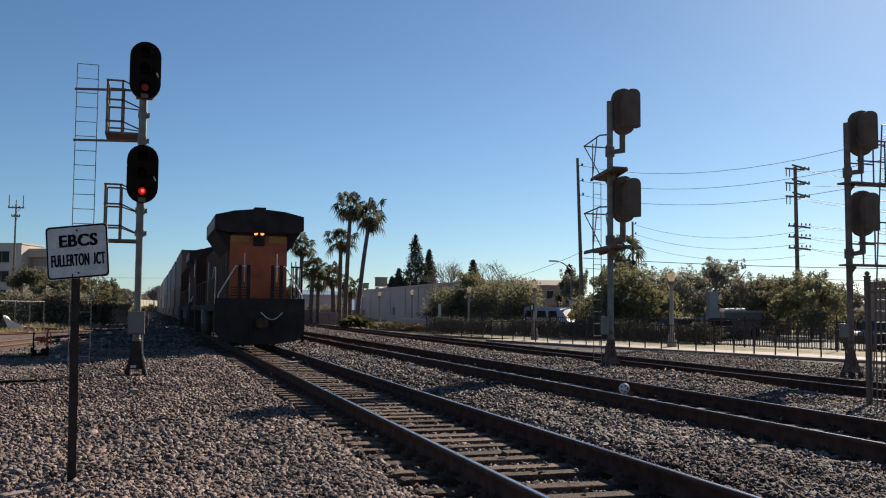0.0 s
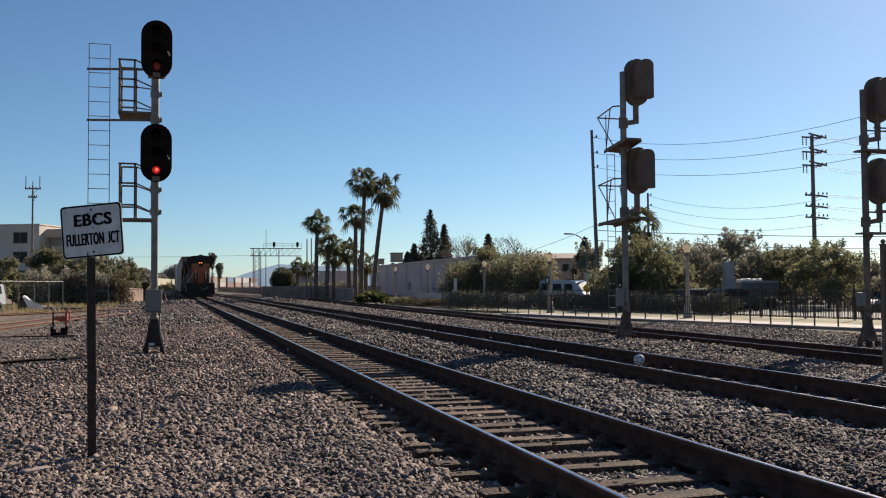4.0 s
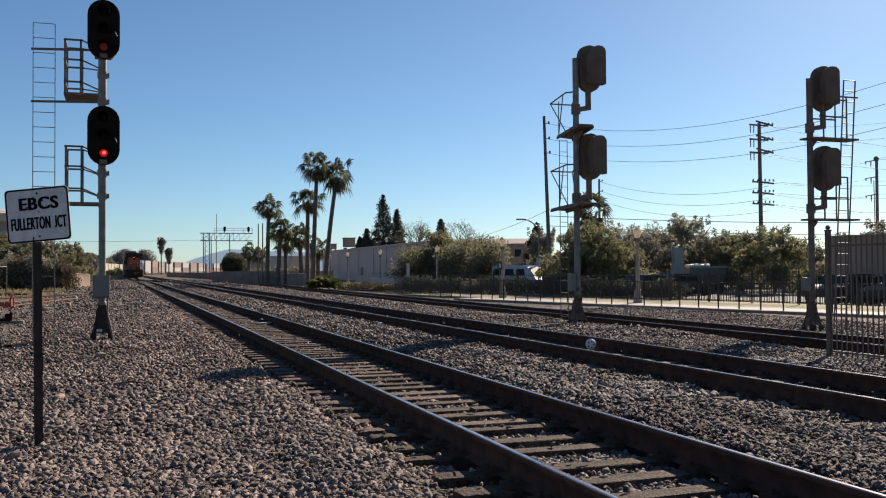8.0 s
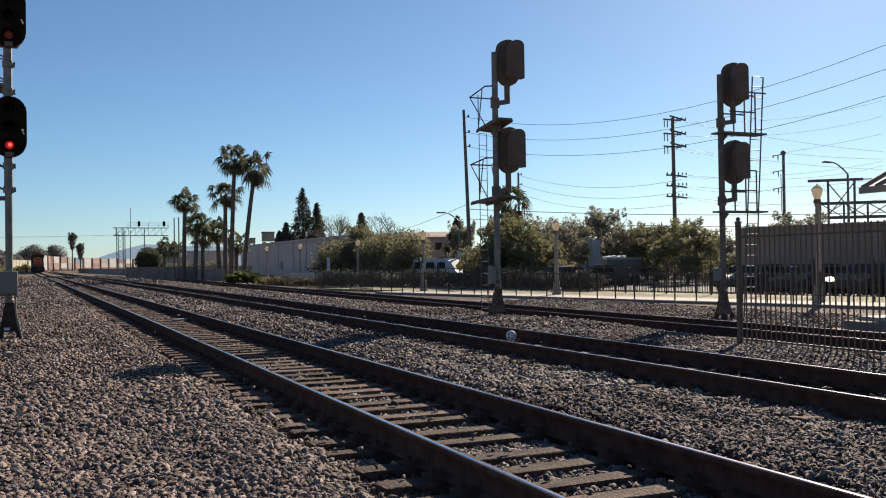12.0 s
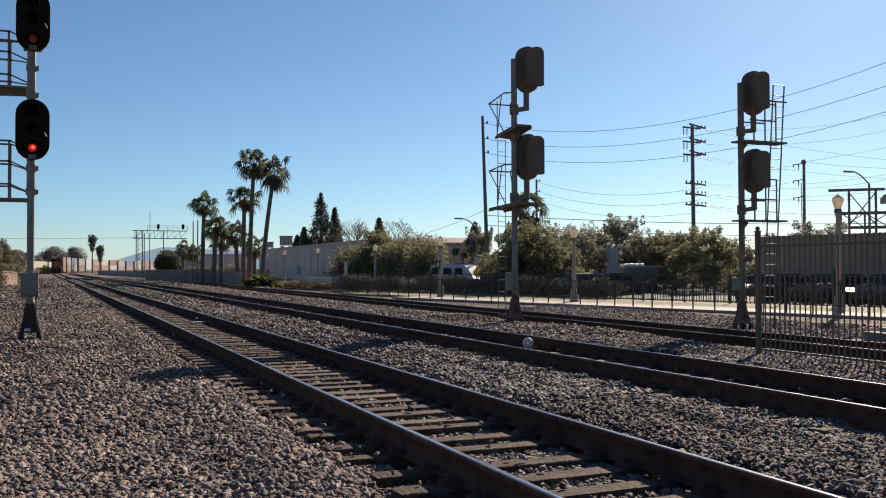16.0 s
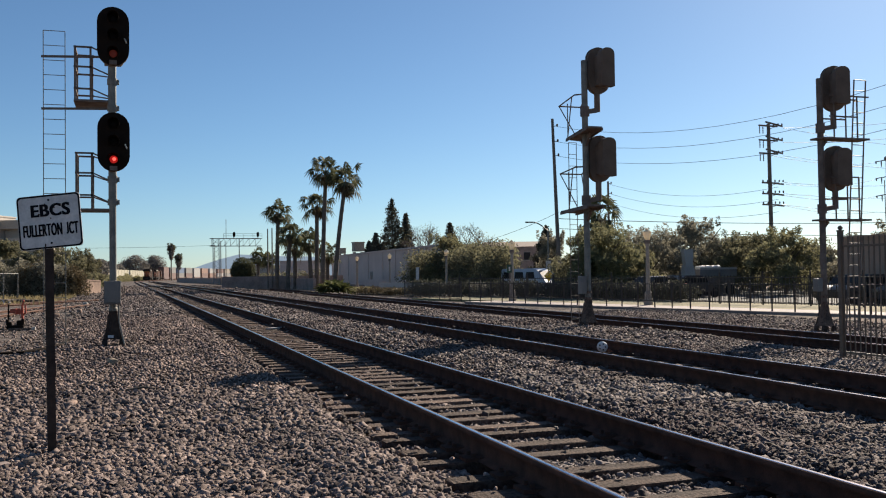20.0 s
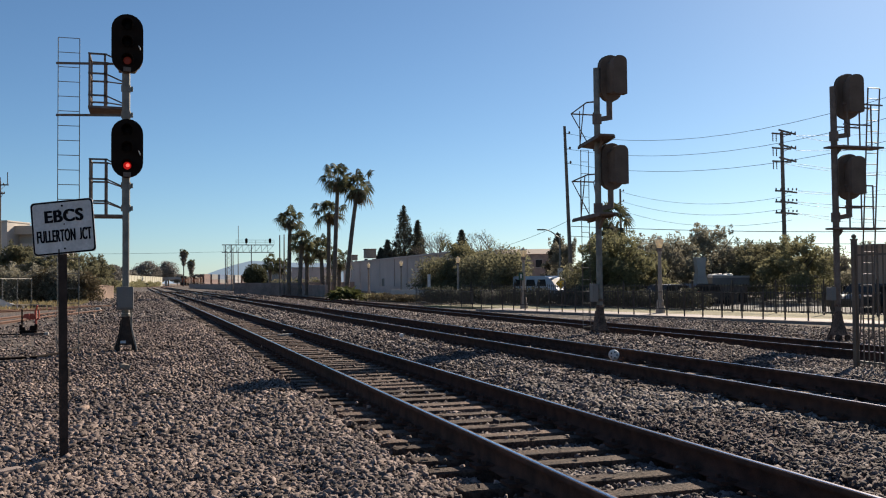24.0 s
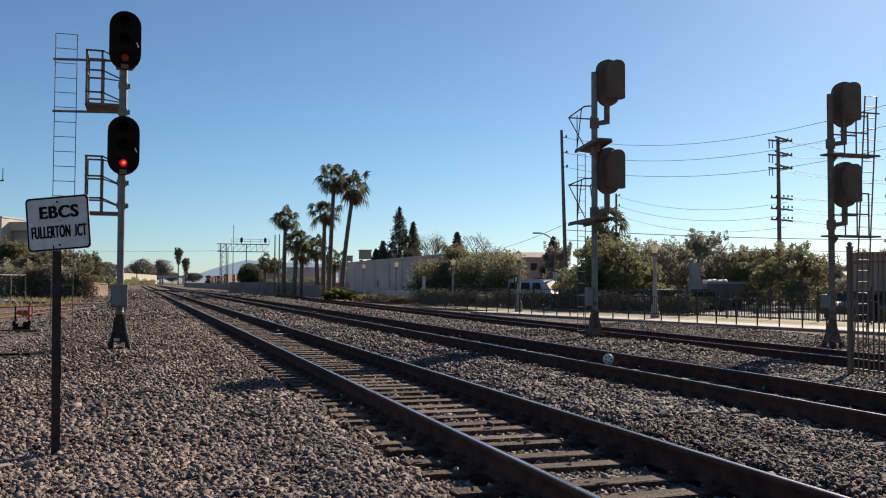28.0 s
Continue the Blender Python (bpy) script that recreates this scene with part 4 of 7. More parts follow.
# ---- plants ----
def leaf_cloud(name, blobs, count, size, material, parent, seed=0, shell=0.55, droop=0.0):
    """Many small bent leaves round ellipsoids (x, y, z, rx, ry, rz)."""
    if size < 0.3 and count > 2500:
        count, size = int(count * 1.3), size * 0.85
    g = np.random.default_rng(seed)
    blobs = np.array(blobs, float)
    weight = (blobs[:, 3] * blobs[:, 4] * blobs[:, 5]) ** (2 / 3)
    pick = g.choice(len(blobs), count, p=weight / weight.sum())
    d = g.normal(size=(count, 3))
    d /= np.linalg.norm(d, axis=1)[:, None]
    rad = shell + (1.08 - shell) * g.random(count) ** 0.7
    rad *= 1 + 0.18 * np.sin(d[:, 0] * 7 + pick) * np.sin(d[:, 1] * 6 + 2 * pick) * np.cos(d[:, 2] * 5)
    c = blobs[pick, :3] + d * blobs[pick, 3:] * rad[:, None]
    a = g.normal(size=(count, 3))
    a /= np.linalg.norm(a, axis=1)[:, None]
    a[:, 2] -= droop
    b = np.cross(a, g.normal(size=(count, 3)))
    b /= np.linalg.norm(b, axis=1)[:, None]
    s = size * (0.6 + 0.8 * g.random(count))[:, None]
    n = np.cross(a, b)
    tip, tail = c + a * s, c - a * s
    w = b * s * 0.42
    v = np.stack([tail, c + w + n * s * 0.15, tip, c - w + n * s * 0.15], 1).reshape(-1, 3)
    f = np.arange(count * 4).reshape(-1, 4)
    return raw(name, v, f, material, parent)


def limbs(bm, base, top, r, n, spread, seed):
    g = random.Random(seed)
    base, top = Vector(base), Vector(top)
    rod(bm, base, top, r, r * 0.6, 8)
    for k in range(n):
        a = base.lerp(top, 0.55 + 0.45 * k / n)
        ang = 2.4 * k + g.random()
        e = a + Vector((math.cos(ang) * spread, math.sin(ang) * spread, spread * (0.5 + g.random() * 0.8)))
        rod(bm, a, e, r * 0.45, r * 0.12, 6)
    return bm


def tree(at, h, w, material, label, seed, trunk=0.3, count=5000, leaf=0.16, depth=None, group="trees along the street", base=0.12):
    """A broad tree: trunk with limbs, and a crown of uneven clumps."""
    g = random.Random(seed)
    o = thing("tree", at, 0, label, "tree", group)
    depth = depth or w
    part("trunk", limbs(B(), (0, 0, -0.1), (0, 0, h * 0.55), 0.03 * h, 6, 0.28 * min(w, h), seed), M["bark"], o)
    blobs = []
    for k in range(46):
        a, rr = g.random() * 6.28, g.random() ** 0.5
        z = h * (base + 0.12 + (0.76 - base) * g.random())
        wid = 1 - 0.55 * max(0, z / h - 0.45) / 0.55
        blobs.append((math.cos(a) * rr * w * 0.38 * wid, math.sin(a) * rr * depth * 0.38 * wid, z, w * (0.05 + 0.085 * g.random()), depth * (0.05 + 0.085 * g.random()), h * (0.05 + 0.07 * g.random())))
    for k in range(9):
        a, rr = g.random() * 6.28, 0.1 + 0.2 * g.random()
        blobs.append((math.cos(a) * rr * w, math.sin(a) * rr * depth, h * (0.84 + 0.16 * g.random()), w * 0.035, depth * 0.035, h * 0.075))
    leaf_cloud("crown", blobs, count, leaf, material, o, seed)
    return o


def hedge(at, length, depth, h, material, label, seed, turn=0, count=7000, leaf=0.15, lumps=26):
    """A long run of shrubs with an uneven top."""
    g = random.Random(seed)
    o = thing("hedge", at, turn, label, "hedge", "shrubs and hedges")
    blobs = []
    for k in range(lumps):
        x = (k / (lumps - 1) - 0.5) * length
        hh = h * (0.72 + 0.3 * g.random())
        blobs.append((x, (g.random() - 0.5) * depth * 0.4, hh * 0.68, length / lumps * 1.3, depth * 0.42, hh * 0.33))
        blobs.append((x + 0.4, (g.random() - 0.5) * depth * 0.5, hh * 0.30, length / lumps * 1.3, depth * 0.45, hh * 0.32))
        part("stem", rod(B(), (x, 0, -0.1), (x + g.random() - 0.5, 0.2, hh * 0.6), 0.06, 0.03, 6), M["bark"], o)
    leaf_cloud("foliage", blobs, count, leaf, material, o, seed, shell=0.35)
    return o


def conifer(at, h, w, seed, label="dark tall pointed conifer tree behind the buildings", material="needle"):
    """A spire of many short upswept branch clumps round a straight trunk."""
    g = random.Random(seed)
    o = thing("conifer", at, 0, label, "tree", "conifers")
    part("trunk", rod(B(), (0, 0, -0.1), (0, 0, h * 0.97), 0.022 * h, 0.01, 8), M["bark"], o)
    blobs = []
    for k in range(26):
        z = 0.06 + 0.92 * k / 25
        r = w / 2 * min(1.0, 1.25 * (1 - z) ** 0.8) * (0.8 + 0.35 * g.random())
        for j in range(5):
            a = 2.4 * k + j * 1.257 + g.uniform(-0.3, 0.3)
            q = r * g.uniform(0.45, 1.0)
            blobs.append((math.cos(a) * q * 0.75, math.sin(a) * q * 0.75, h * z + 0.12 * q, 0.05 * w + q * 0.30, 0.05 * w + q * 0.30, h * 0.028 + 0.12 * q))
    leaf_cloud("crown", blobs, 9500, 0.2, M[material], o, seed, shell=0.1, droop=0.2)
    return o


def bare_tree(at, h, w, seed):
    g = random.Random(seed)
    o = thing("bare_tree", at, 0, "leafless pale deciduous tree with a few dry leaves", "tree", "bare trees")
    bm, tips = B(), []

    def grow(a, d, length, r, depth):
        b = a + d * length
        rod(bm, a, b, r, r * 0.62, 5)
        if depth == 0:
            tips.append(b)
            return
        for _ in range(3):
            nd = (d + Vector((g.gauss(0, 0.48), g.gauss(0, 0.48), g.gauss(0.12, 0.25)))).normalized()
            grow(b, nd, length * (0.62 + 0.2 * g.random()), r * 0.6, depth - 1)
    grow(Vector((0, 0, -0.1)), Vector((0, 0, 1)), h * 0.31, 0.022 * h, 5)
    part("bare_crown", bm, M["twig"], o)
    leaf_cloud("dry_foliage", [(*t, 0.4, 0.4, 0.4) for t in tips[::2]], 160, 0.11, M["leaf_olive"], o, seed)
    return o


def palm(at, h, crown, lean, seed, label, skirt=0.8):
    """A fan palm: ringed tapering trunk, a ball of fan leaves, dead leaves below."""
    g = random.Random(seed)
    o = thing("palm_tree", at, 0, label, "palm tree", "fan palms")
    rings = []
    n = 26
    bm = B()
    prev = None
    for k in range(n + 1):
        z = (h - 0.2) * k / n
        r = (0.27 - 0.06 * (k / n)) * (1.04 if k % 2 else 0.97) * (1.35 if k == 0 else 1)
        off = lean * (k / n) ** 1.4
        loop = [bm.verts.new((off + r * math.cos(i * math.pi / 5), r * math.sin(i * math.pi / 5), z)) for i in range(10)]
        if prev:
            for i in range(10):
                bm.faces.new((prev[i], prev[(i + 1) % 10], loop[(i + 1) % 10], loop[i]))
        prev = loop
    part("trunk", bm, M["palm_bark"], o)
    top = np.array((lean, 0, h - 0.1))

    def fans(count, lo, hi, reach, seed2):
        q = random.Random(seed2)
        leaves = []
        for k in range(count):
            v, f = [], []
            a = 2.39996 * k + q.random() * 0.5
            e = radians(lo + (hi - lo) * (k + q.random()) / count)
            d = np.array((math.cos(a) * math.cos(e), math.sin(a) * math.cos(e), math.sin(e)))
            side = np.array((-math.sin(a), math.cos(a), 0.0))
            up = np.cross(d, side) * -1
            roll = q.uniform(-1.3, 1.3)
            side, up = side * math.cos(roll) + up * math.sin(roll), up * math.cos(roll) - side * math.sin(roll)
            stem = reach * (0.22 + 0.50 * q.random())
            hub = top + d * stem
            i0 = len(v)
            for s in (-1, 1):
                v.extend([top + side * 0.025 * s, hub + side * 0.025 * s])
            f.append((i0, i0 + 1, i0 + 3, i0 + 2))
            m = 12
            for j in range(m):
                ph = radians(-108 + 216 * j / (m - 1))
                bl = reach * 0.47 * (0.72 + 0.28 * math.cos(ph * 0.8)) * q.uniform(0.88, 1.08)
                dd = d * math.cos(ph) + side * math.sin(ph) + up * 0.18 * abs(math.sin(ph))
                mid = hub + dd * bl * 0.55 - np.array((0, 0, bl * 0.05))
                tip = hub + dd * bl - np.array((0, 0, bl * (0.25 + 0.55 * q.random())))
                wv = np.cross(dd, up) * 0.040 * reach
                i1 = len(v)
                v.extend([hub, mid + wv, tip, mid - wv])
                f.append((i1, i1 + 1, i1 + 2, i1 + 3))
            leaves.append((v, f))
        return leaves
    for v, f in fans(24, -50, 84, crown * 1.2, seed):
        raw("frond", v, f, M["frond"], o)
    if skirt:
        for v, f in fans(int(16 * skirt), -86, -46, crown * 0.80, seed + 5):
            raw("dead_frond", v, f, M["thatch"], o)
        q = random.Random(seed + 9)
        for k in range(3):
            a, r = q.random() * 6.28, crown * q.uniform(0.4, 0.9)
            x, y = lean + r * math.cos(a), r * math.sin(a)
            z = h - q.uniform(0.2, 0.8)
            part("hanging_strand", rod(rod(B(), (x, y, z), (x + 0.1, y, z - 0.6), 0.035, 0.03, 5), (x + 0.1, y, z - 0.6), (x + 0.05, y, z - q.uniform(1.1, 1.7)), 0.03, 0.015, 5), M["thatch"], o)
    return o


def shaggy_palm(at, h, r, seed):
    o = palm(at, h, r * 1.25, 0.0, seed, "far fan palm with a thick skirt of dead leaves", 1.0)
    leaf_cloud("leaf_skirt", [(0, 0, h - 0.4, r * 0.95, r * 0.95, 1.3), (0, 0, h - 2.4, r * 0.85, r * 0.85, 2.0), (0, 0, h - 4.4, r * 0.6, r * 0.6, 1.6)], 1500, 0.35, M["leaf_hazed"], o, seed, 0.3)
    return o


def agave(at, r, seed):
    """A rosette of pointed blades."""
    g = random.Random(seed)
    o = thing("agave", at, 0, "spiky green agave plant beside the tracks", "agave", "agaves by the palms")
    for k in range(24):
        v, f = [], []
        a, e = 2.39996 * k, radians(8 + 66 * (k / 24) + g.uniform(-8, 8))
        d = Vector((math.cos(a) * math.cos(e), math.sin(a) * math.cos(e), math.sin(e)))
        sd = Vector((-math.sin(a), math.cos(a), 0))
        L = r * g.uniform(0.8, 1.15)
        i = len(v)
        fold = Vector((0, 0, 0.10 * r))
        v += [Vector((0, 0, 0)), d * L * 0.5 + sd * 0.17 * r + fold, d * L - Vector((0, 0, 0.30 * L)), d * L * 0.5 - sd * 0.17 * r + fold, d * L * 0.5 - fold * 0.2]
        f += [(i, i + 1, i + 4), (i + 1, i + 2, i + 4), (i + 2, i + 3, i + 4), (i + 3, i, i + 4)]
        raw("blade", v, f, M["leaf_agave"], o)
    return o


# palms by the building
palm(polar(11.0, 105, -0.1), 13.4, 2.0, 0.5, 1, "tall fan palm with a slender trunk beside the tracks")
palm(polar(11.75, 103, -0.1), 12.1, 2.2, 1.3, 2, "tall leaning fan palm with a slender trunk beside the tracks")
palm(polar(10.65, 108, -0.1), 9.8, 1.9, 0.1, 3, "medium fan palm among taller palms beside the tracks")
palm(polar(8.25, 112, -0.1), 9.2, 1.6, 0.2, 4, "fan palm with a full crown standing beside the tracks", 1.0)
palm(polar(8.9, 108, -0.1), 6.6, 1.6, 0.3, 5, "short bushy fan palm beside the tracks")
palm(polar(9.35, 114, -0.1), 5.2, 1.55, 0.0, 6, "short bushy fan palm beside the tracks")
palm(polar(10.3, 110, -0.1), 5.6, 1.7, -0.2, 7, "short bushy fan palm beside the tracks")
palm(polar(7.15, 152, -0.1), 4.6, 1.6, 0.0, 8, "distant low fan palm by the signal bridge")
palm(polar(7.75, 150, -0.1), 4.2, 1.5, 0.0, 9, "distant low fan palm by the signal bridge")
palm(polar(11.3, 112, -0.1), 4.2, 1.5, 0.0, 10, "short bushy fan palm beside the tracks")
shaggy_palm(polar(2.09, 430, 0), 15.0, 1.7, 11)
shaggy_palm(polar(2.52, 440, 0), 10.6, 1.7, 12)
palm(polar(28.0, 95, -0.2), 7.4, 2.0, 0.0, 13, "fan palm rising behind dense green shrubs")

# shrubs beside the tracks
for k, (az, d, r) in enumerate(((10.95, 90, 1.2), (11.35, 88, 1.55), (11.8, 87, 1.7), (12.2, 86, 1.45), (12.5, 88, 1.1), (11.6, 91, 1.8), (12.0, 90, 1.7))):
    agave(polar(az, d, -0.1), r, 200 + k)
hedge(polar(13.0, 86, -0.1), 2.2, 1.6, 0.55, M["leaf_olive"], "low green weeds with pale flowers by the tracks", 21, -10, 500, 0.10, 6)
hedge((31.6, 89.8, -0.2), 24.6, 4.6, 4.7, M["leaf_dark"], "dense dark green hedge behind the platform fence", 23, 90, 26000, 0.17, 20)
hedge((32.6, 89.0, -0.2), 20.0, 2.4, 5.0, M["leaf_olive"], "sunlit olive shrubs rising along the hedge", 24, 90, 6000, 0.14, 12)
for k, (az, d, h, w, mt, lb) in enumerate((
        (18.6, 100, 5.9, 5.0, "leaf_olive", "yellow-green tree rising from a dark hedge"),
        (25.0, 99, 5.9, 3.6, "leaf_grey", "grey-green ivy-hung tree by the street"),
        (27.3, 66, 4.9, 3.6, "leaf_olive", "olive-green spreading tree by the street"),
        (28.3, 64, 5.0, 4.6, "leaf", "dense green spreading tree by the street"),
        (29.3, 66, 3.9, 5.0, "leaf_olive", "olive-green spreading tree by the street"),
        (30.9, 78, 5.3, 6.0, "leaf_grey", "dark green tree behind the parking lot"),
        (32.4, 82, 5.2, 7.0, "leaf_grey", "grey-green tree behind the parking lot"),
        (33.9, 76, 5.9, 4.6, "leaf_grey", "tall dark tree behind the parking lot"),
        (35.4, 80, 4.7, 6.5, "leaf_grey", "grey-green tree behind the parking lot"),
        (36.8, 74, 4.6, 6.0, "leaf_dark", "dark green tree behind the parking lot"),
        (38.6, 68, 4.5, 5.0, "leaf_olive", "sunlit yellow-green tree behind the parking lot"),
        (40.2, 76, 3.4, 4.5, "leaf_grey", "grey-green tree behind the parking lot"),
        (45.1, 62, 4.5, 5.0, "leaf_grey", "bushy tree behind the brown building"),
        (43.0, 70, 4.0, 5.0, "leaf_grey", "dark bushy tree behind the brown building"))):
    tree(polar(az, d, -0.25), h, w * 1.35, M[mt], lb, 40 + k, count=9500, leaf=0.122, base=0.02)
hedge((polar(34.2, 90)[0], polar(34.2, 90)[1], -0.25), 20.0, 5.0, 4.9, M["leaf_dark"], "dense tall shrubs closing off the parking lot", 25, -42, 15000, 0.16, 20)
hedge((polar(37.6, 84)[0], polar(37.6, 84)[1], -0.25), 9.0, 4.0, 4.2, M["leaf_olive"], "sunlit shrubs behind the parking lot", 26, -42, 7000, 0.15, 12)
hedge((polar(27.9, 72)[0], polar(27.9, 72)[1], -0.25), 6.5, 3.5, 3.2, M["leaf_dark"], "dense dark shrubs by the street", 27, -28, 7000, 0.15, 12)
for k, (az, d, h, w) in enumerate(((15.29, 170, 15.4, 7.0), (16.13, 172, 12.9, 5.6), (14.27, 165, 9.0, 5.0), (13.85, 166, 7.6, 4.4), (14.7, 164, 7.2, 4.0), (18.85, 165, 10.6, 6.5), (24.75, 120, 7.6, 5.0), (29.7, 150, 7.6, 2.2), (30.2, 150, 7.2, 2.2))):
    conifer(polar(az, d, -0.2), h, w, 60 + k)
for k, (az, d, h, w) in enumerate(((17.0, 140, 9.0, 8), (17.7, 142, 9.2, 8), (20.0, 130, 8.6, 9), (20.9, 134, 7.6, 7))):
    bare_tree(polar(az, d, -0.2), h, w, 70 + k)

hedge(polar(9.4, 126, -0.1), 8.5, 2.4, 2.5, M["leaf_dark"], "low dark scrub behind the block wall", 131, 0, 2600, 0.16, 12)

# far trees round the end of the line
def far_tree(at, h, w, seed):
    """A broad round-headed tree seen from afar: trunk, limbs and a full crown of overlapping clumps."""
    g = random.Random(seed)
    o = thing("tree", at, 0, "round dark tree far down the line", "tree", "far trees")
    part("trunk", limbs(B(), (0, 0, -0.1), (0, 0, h * 0.5), 0.03 * h, 6, 0.28 * min(w, h), seed), M["bark"], o)
    blobs = [(0, 0, h * 0.56, w * 0.40, w * 0.36, h * 0.36)]
    for k in range(14):
        a, e = g.random() * 6.28, g.uniform(-0.5, 1.2)
        blobs.append((math.cos(a) * math.cos(e) * w * 0.30, math.sin(a) * math.cos(e) * w * 0.30, h * (0.55 + 0.27 * math.sin(e)), w * g.uniform(0.13, 0.20), w * 0.16, h * g.uniform(0.11, 0.17)))
    leaf_cloud("crown", blobs, 5200, 0.42, M["leaf_hazed"], o, seed, shell=0.5)


for k, (az, d, h, w) in enumerate(((0.0, 520, 14.2, 17), (1.22, 540, 14.6, 14), (-0.95, 500, 9.0, 10), (0.6, 560, 8.6, 12), (1.75, 620, 8, 10), (-1.5, 420, 9.5, 12), (-2.1, 300, 8.0, 9), (2.9, 600, 7.5, 14))):
    far_tree(polar(az, d, -0.1), h, w, 80 + k)
o = thing("tree", polar(6.25, 142, 0), 0, "dark clipped round tree behind the block wall", "tree", "clipped trees")
part("trunk", rod(B(), (0, 0, -0.1), (0, 0, 2.4), 0.16, 0.1), M["bark"], o)
leaf_cloud("crown", [(0, 0, 2.75, 1.6, 1.6, 1.5), (-0.25, 0, 2.3, 1.6, 1.5, 1.2), (0.3, 0, 2.2, 1.5, 1.5, 1.2)], 8000, 0.13, M["frond"], o, 130, shell=0.7)
# left bank
for k, (az, d, h, w, mt) in enumerate(((-9.2, 90, 4.2, 5.0, "leaf_dark"), (-10.9, 80, 5.8, 6.5, "leaf"), (-7.0, 95, 5.4, 6.0, "leaf_dark"), (-5.4, 92, 4.9, 5.5, "leaf_dark"), (-4.4, 96, 4.4, 5.0, "leaf_dark"),
                                       (-3.6, 108, 4.8, 5.5, "leaf_dark"), (-2.9, 128, 5.2, 5.5, "leaf_dark"), (-2.3, 165, 5.0, 6, "leaf_dark"))):
    tree(polar(az, d, 0), h, w, M[mt], "dense green shrub-like tree on the yard's edge", 95 + k, count=5200, leaf=0.16, group="trees at the yard edge", base=-0.1)
hedge(polar(-5.9, 88, 0), 6.5, 3.0, 3.5, M["leaf_grey"], "dusty grey-green scrub at the yard's edge", 120, 5, 9000, 0.14, 16)
hedge(polar(-4.5, 88, 0), 5.0, 2.2, 3.0, M["thatch"], "dry brown vines and scrub at the yard's edge", 121, 12, 5000, 0.14, 14)


# Hedges added with dark leaves to stand for tree shade over the lot.
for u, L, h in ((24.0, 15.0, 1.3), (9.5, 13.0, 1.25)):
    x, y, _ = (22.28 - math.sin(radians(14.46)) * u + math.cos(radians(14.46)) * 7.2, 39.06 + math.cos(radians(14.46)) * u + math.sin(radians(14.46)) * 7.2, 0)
    hedge((x, y, -0.2), L, 1.5, h, M["needle"], "added low hedge, dark leaves standing for shade behind the fence", 140 + int(u), 104.46, 6000, 0.12, 22)
for k, (az, d, L, h) in enumerate(((14.6, 82, 6.0, 0.55), (16.4, 76, 6.0, 0.5), (13.4, 88, 4.0, 0.6))):
    hedge(polar(az, d, -0.15), L, 1.6, h, M["thatch"], "dry brown brush on the bank beside the far track", 150 + k, 105, 1600, 0.12, 12)


def dry_grass():
    g = np.random.default_rng(7)
    n = 5200
    x, y = g.uniform(-14, -4.6, n), g.uniform(60, 100, n)
    keep = (np.sin(x * 1.3 + 0.4 * y) + np.sin(0.35 * y) + g.normal(size=n) * 0.6) > 0.1
    x, y = x[keep], y[keep]
    n = len(x)
    h, a = g.uniform(0.12, 0.38, n), g.uniform(0, 6.28, n)
    w = 0.05
    v = np.stack([np.stack([x - w * np.cos(a), y - w * np.sin(a), np.zeros(n)], 1), np.stack([x + w * np.cos(a), y + w * np.sin(a), np.zeros(n)], 1),
                  np.stack([x + 0.3 * h * np.sin(a), y + 0.3 * h * np.cos(a), h], 1)], 1).reshape(-1, 3)
    tagged(raw("dry_grass", v, np.arange(3 * n).reshape(-1, 3), M["dry"]), "dry yellow grass on the bank beside the siding", "grass", kind="stuff")


dry_grass()


# ---- platform, lamps and fences ----
PLAT_TURN = 14.46


def station(u, v, z=0.0):
    """A place u metres along the platform's edge and v metres behind it; the platform runs off at an angle to the tracks."""
    c, q = math.cos(radians(PLAT_TURN)), math.sin(radians(PLAT_TURN))
    return (22.28 - q * u + c * v, 39.06 + c * u + q * v, z)


def slab(u0, u1, v0, v1, top, thick):
    return box(B(), station((u0 + u1) / 2, (v0 + v1) / 2, top - thick / 2), (v1 - v0, u1 - u0, thick), PLAT_TURN, bevel=0.015)


tagged(part("platform", slab(-34, 14, 0.16, 2.3, -0.18, 0.3), M["platform"]), "pale pinkish concrete station platform strip beside the far track", "platform", kind="structure")
tagged(part("platform_kerb", slab(-34, 14, 0.0, 0.155, -0.185, 0.3), M["concrete_dark"]), "low dull concrete kerb along the platform", "kerb", kind="structure")
tagged(part("verge", slab(-34, 24, 2.31, 8.6, -0.175, 0.3), M["lawn"]), "strip of dry yellow-green grass behind the platform", "verge", kind="structure")
tagged(part("pavement", slab(-40, 44, 8.61, 40, -0.235, 0.12), M["asphalt"]), "dark asphalt parking lot behind the platform", "pavement", kind="structure")


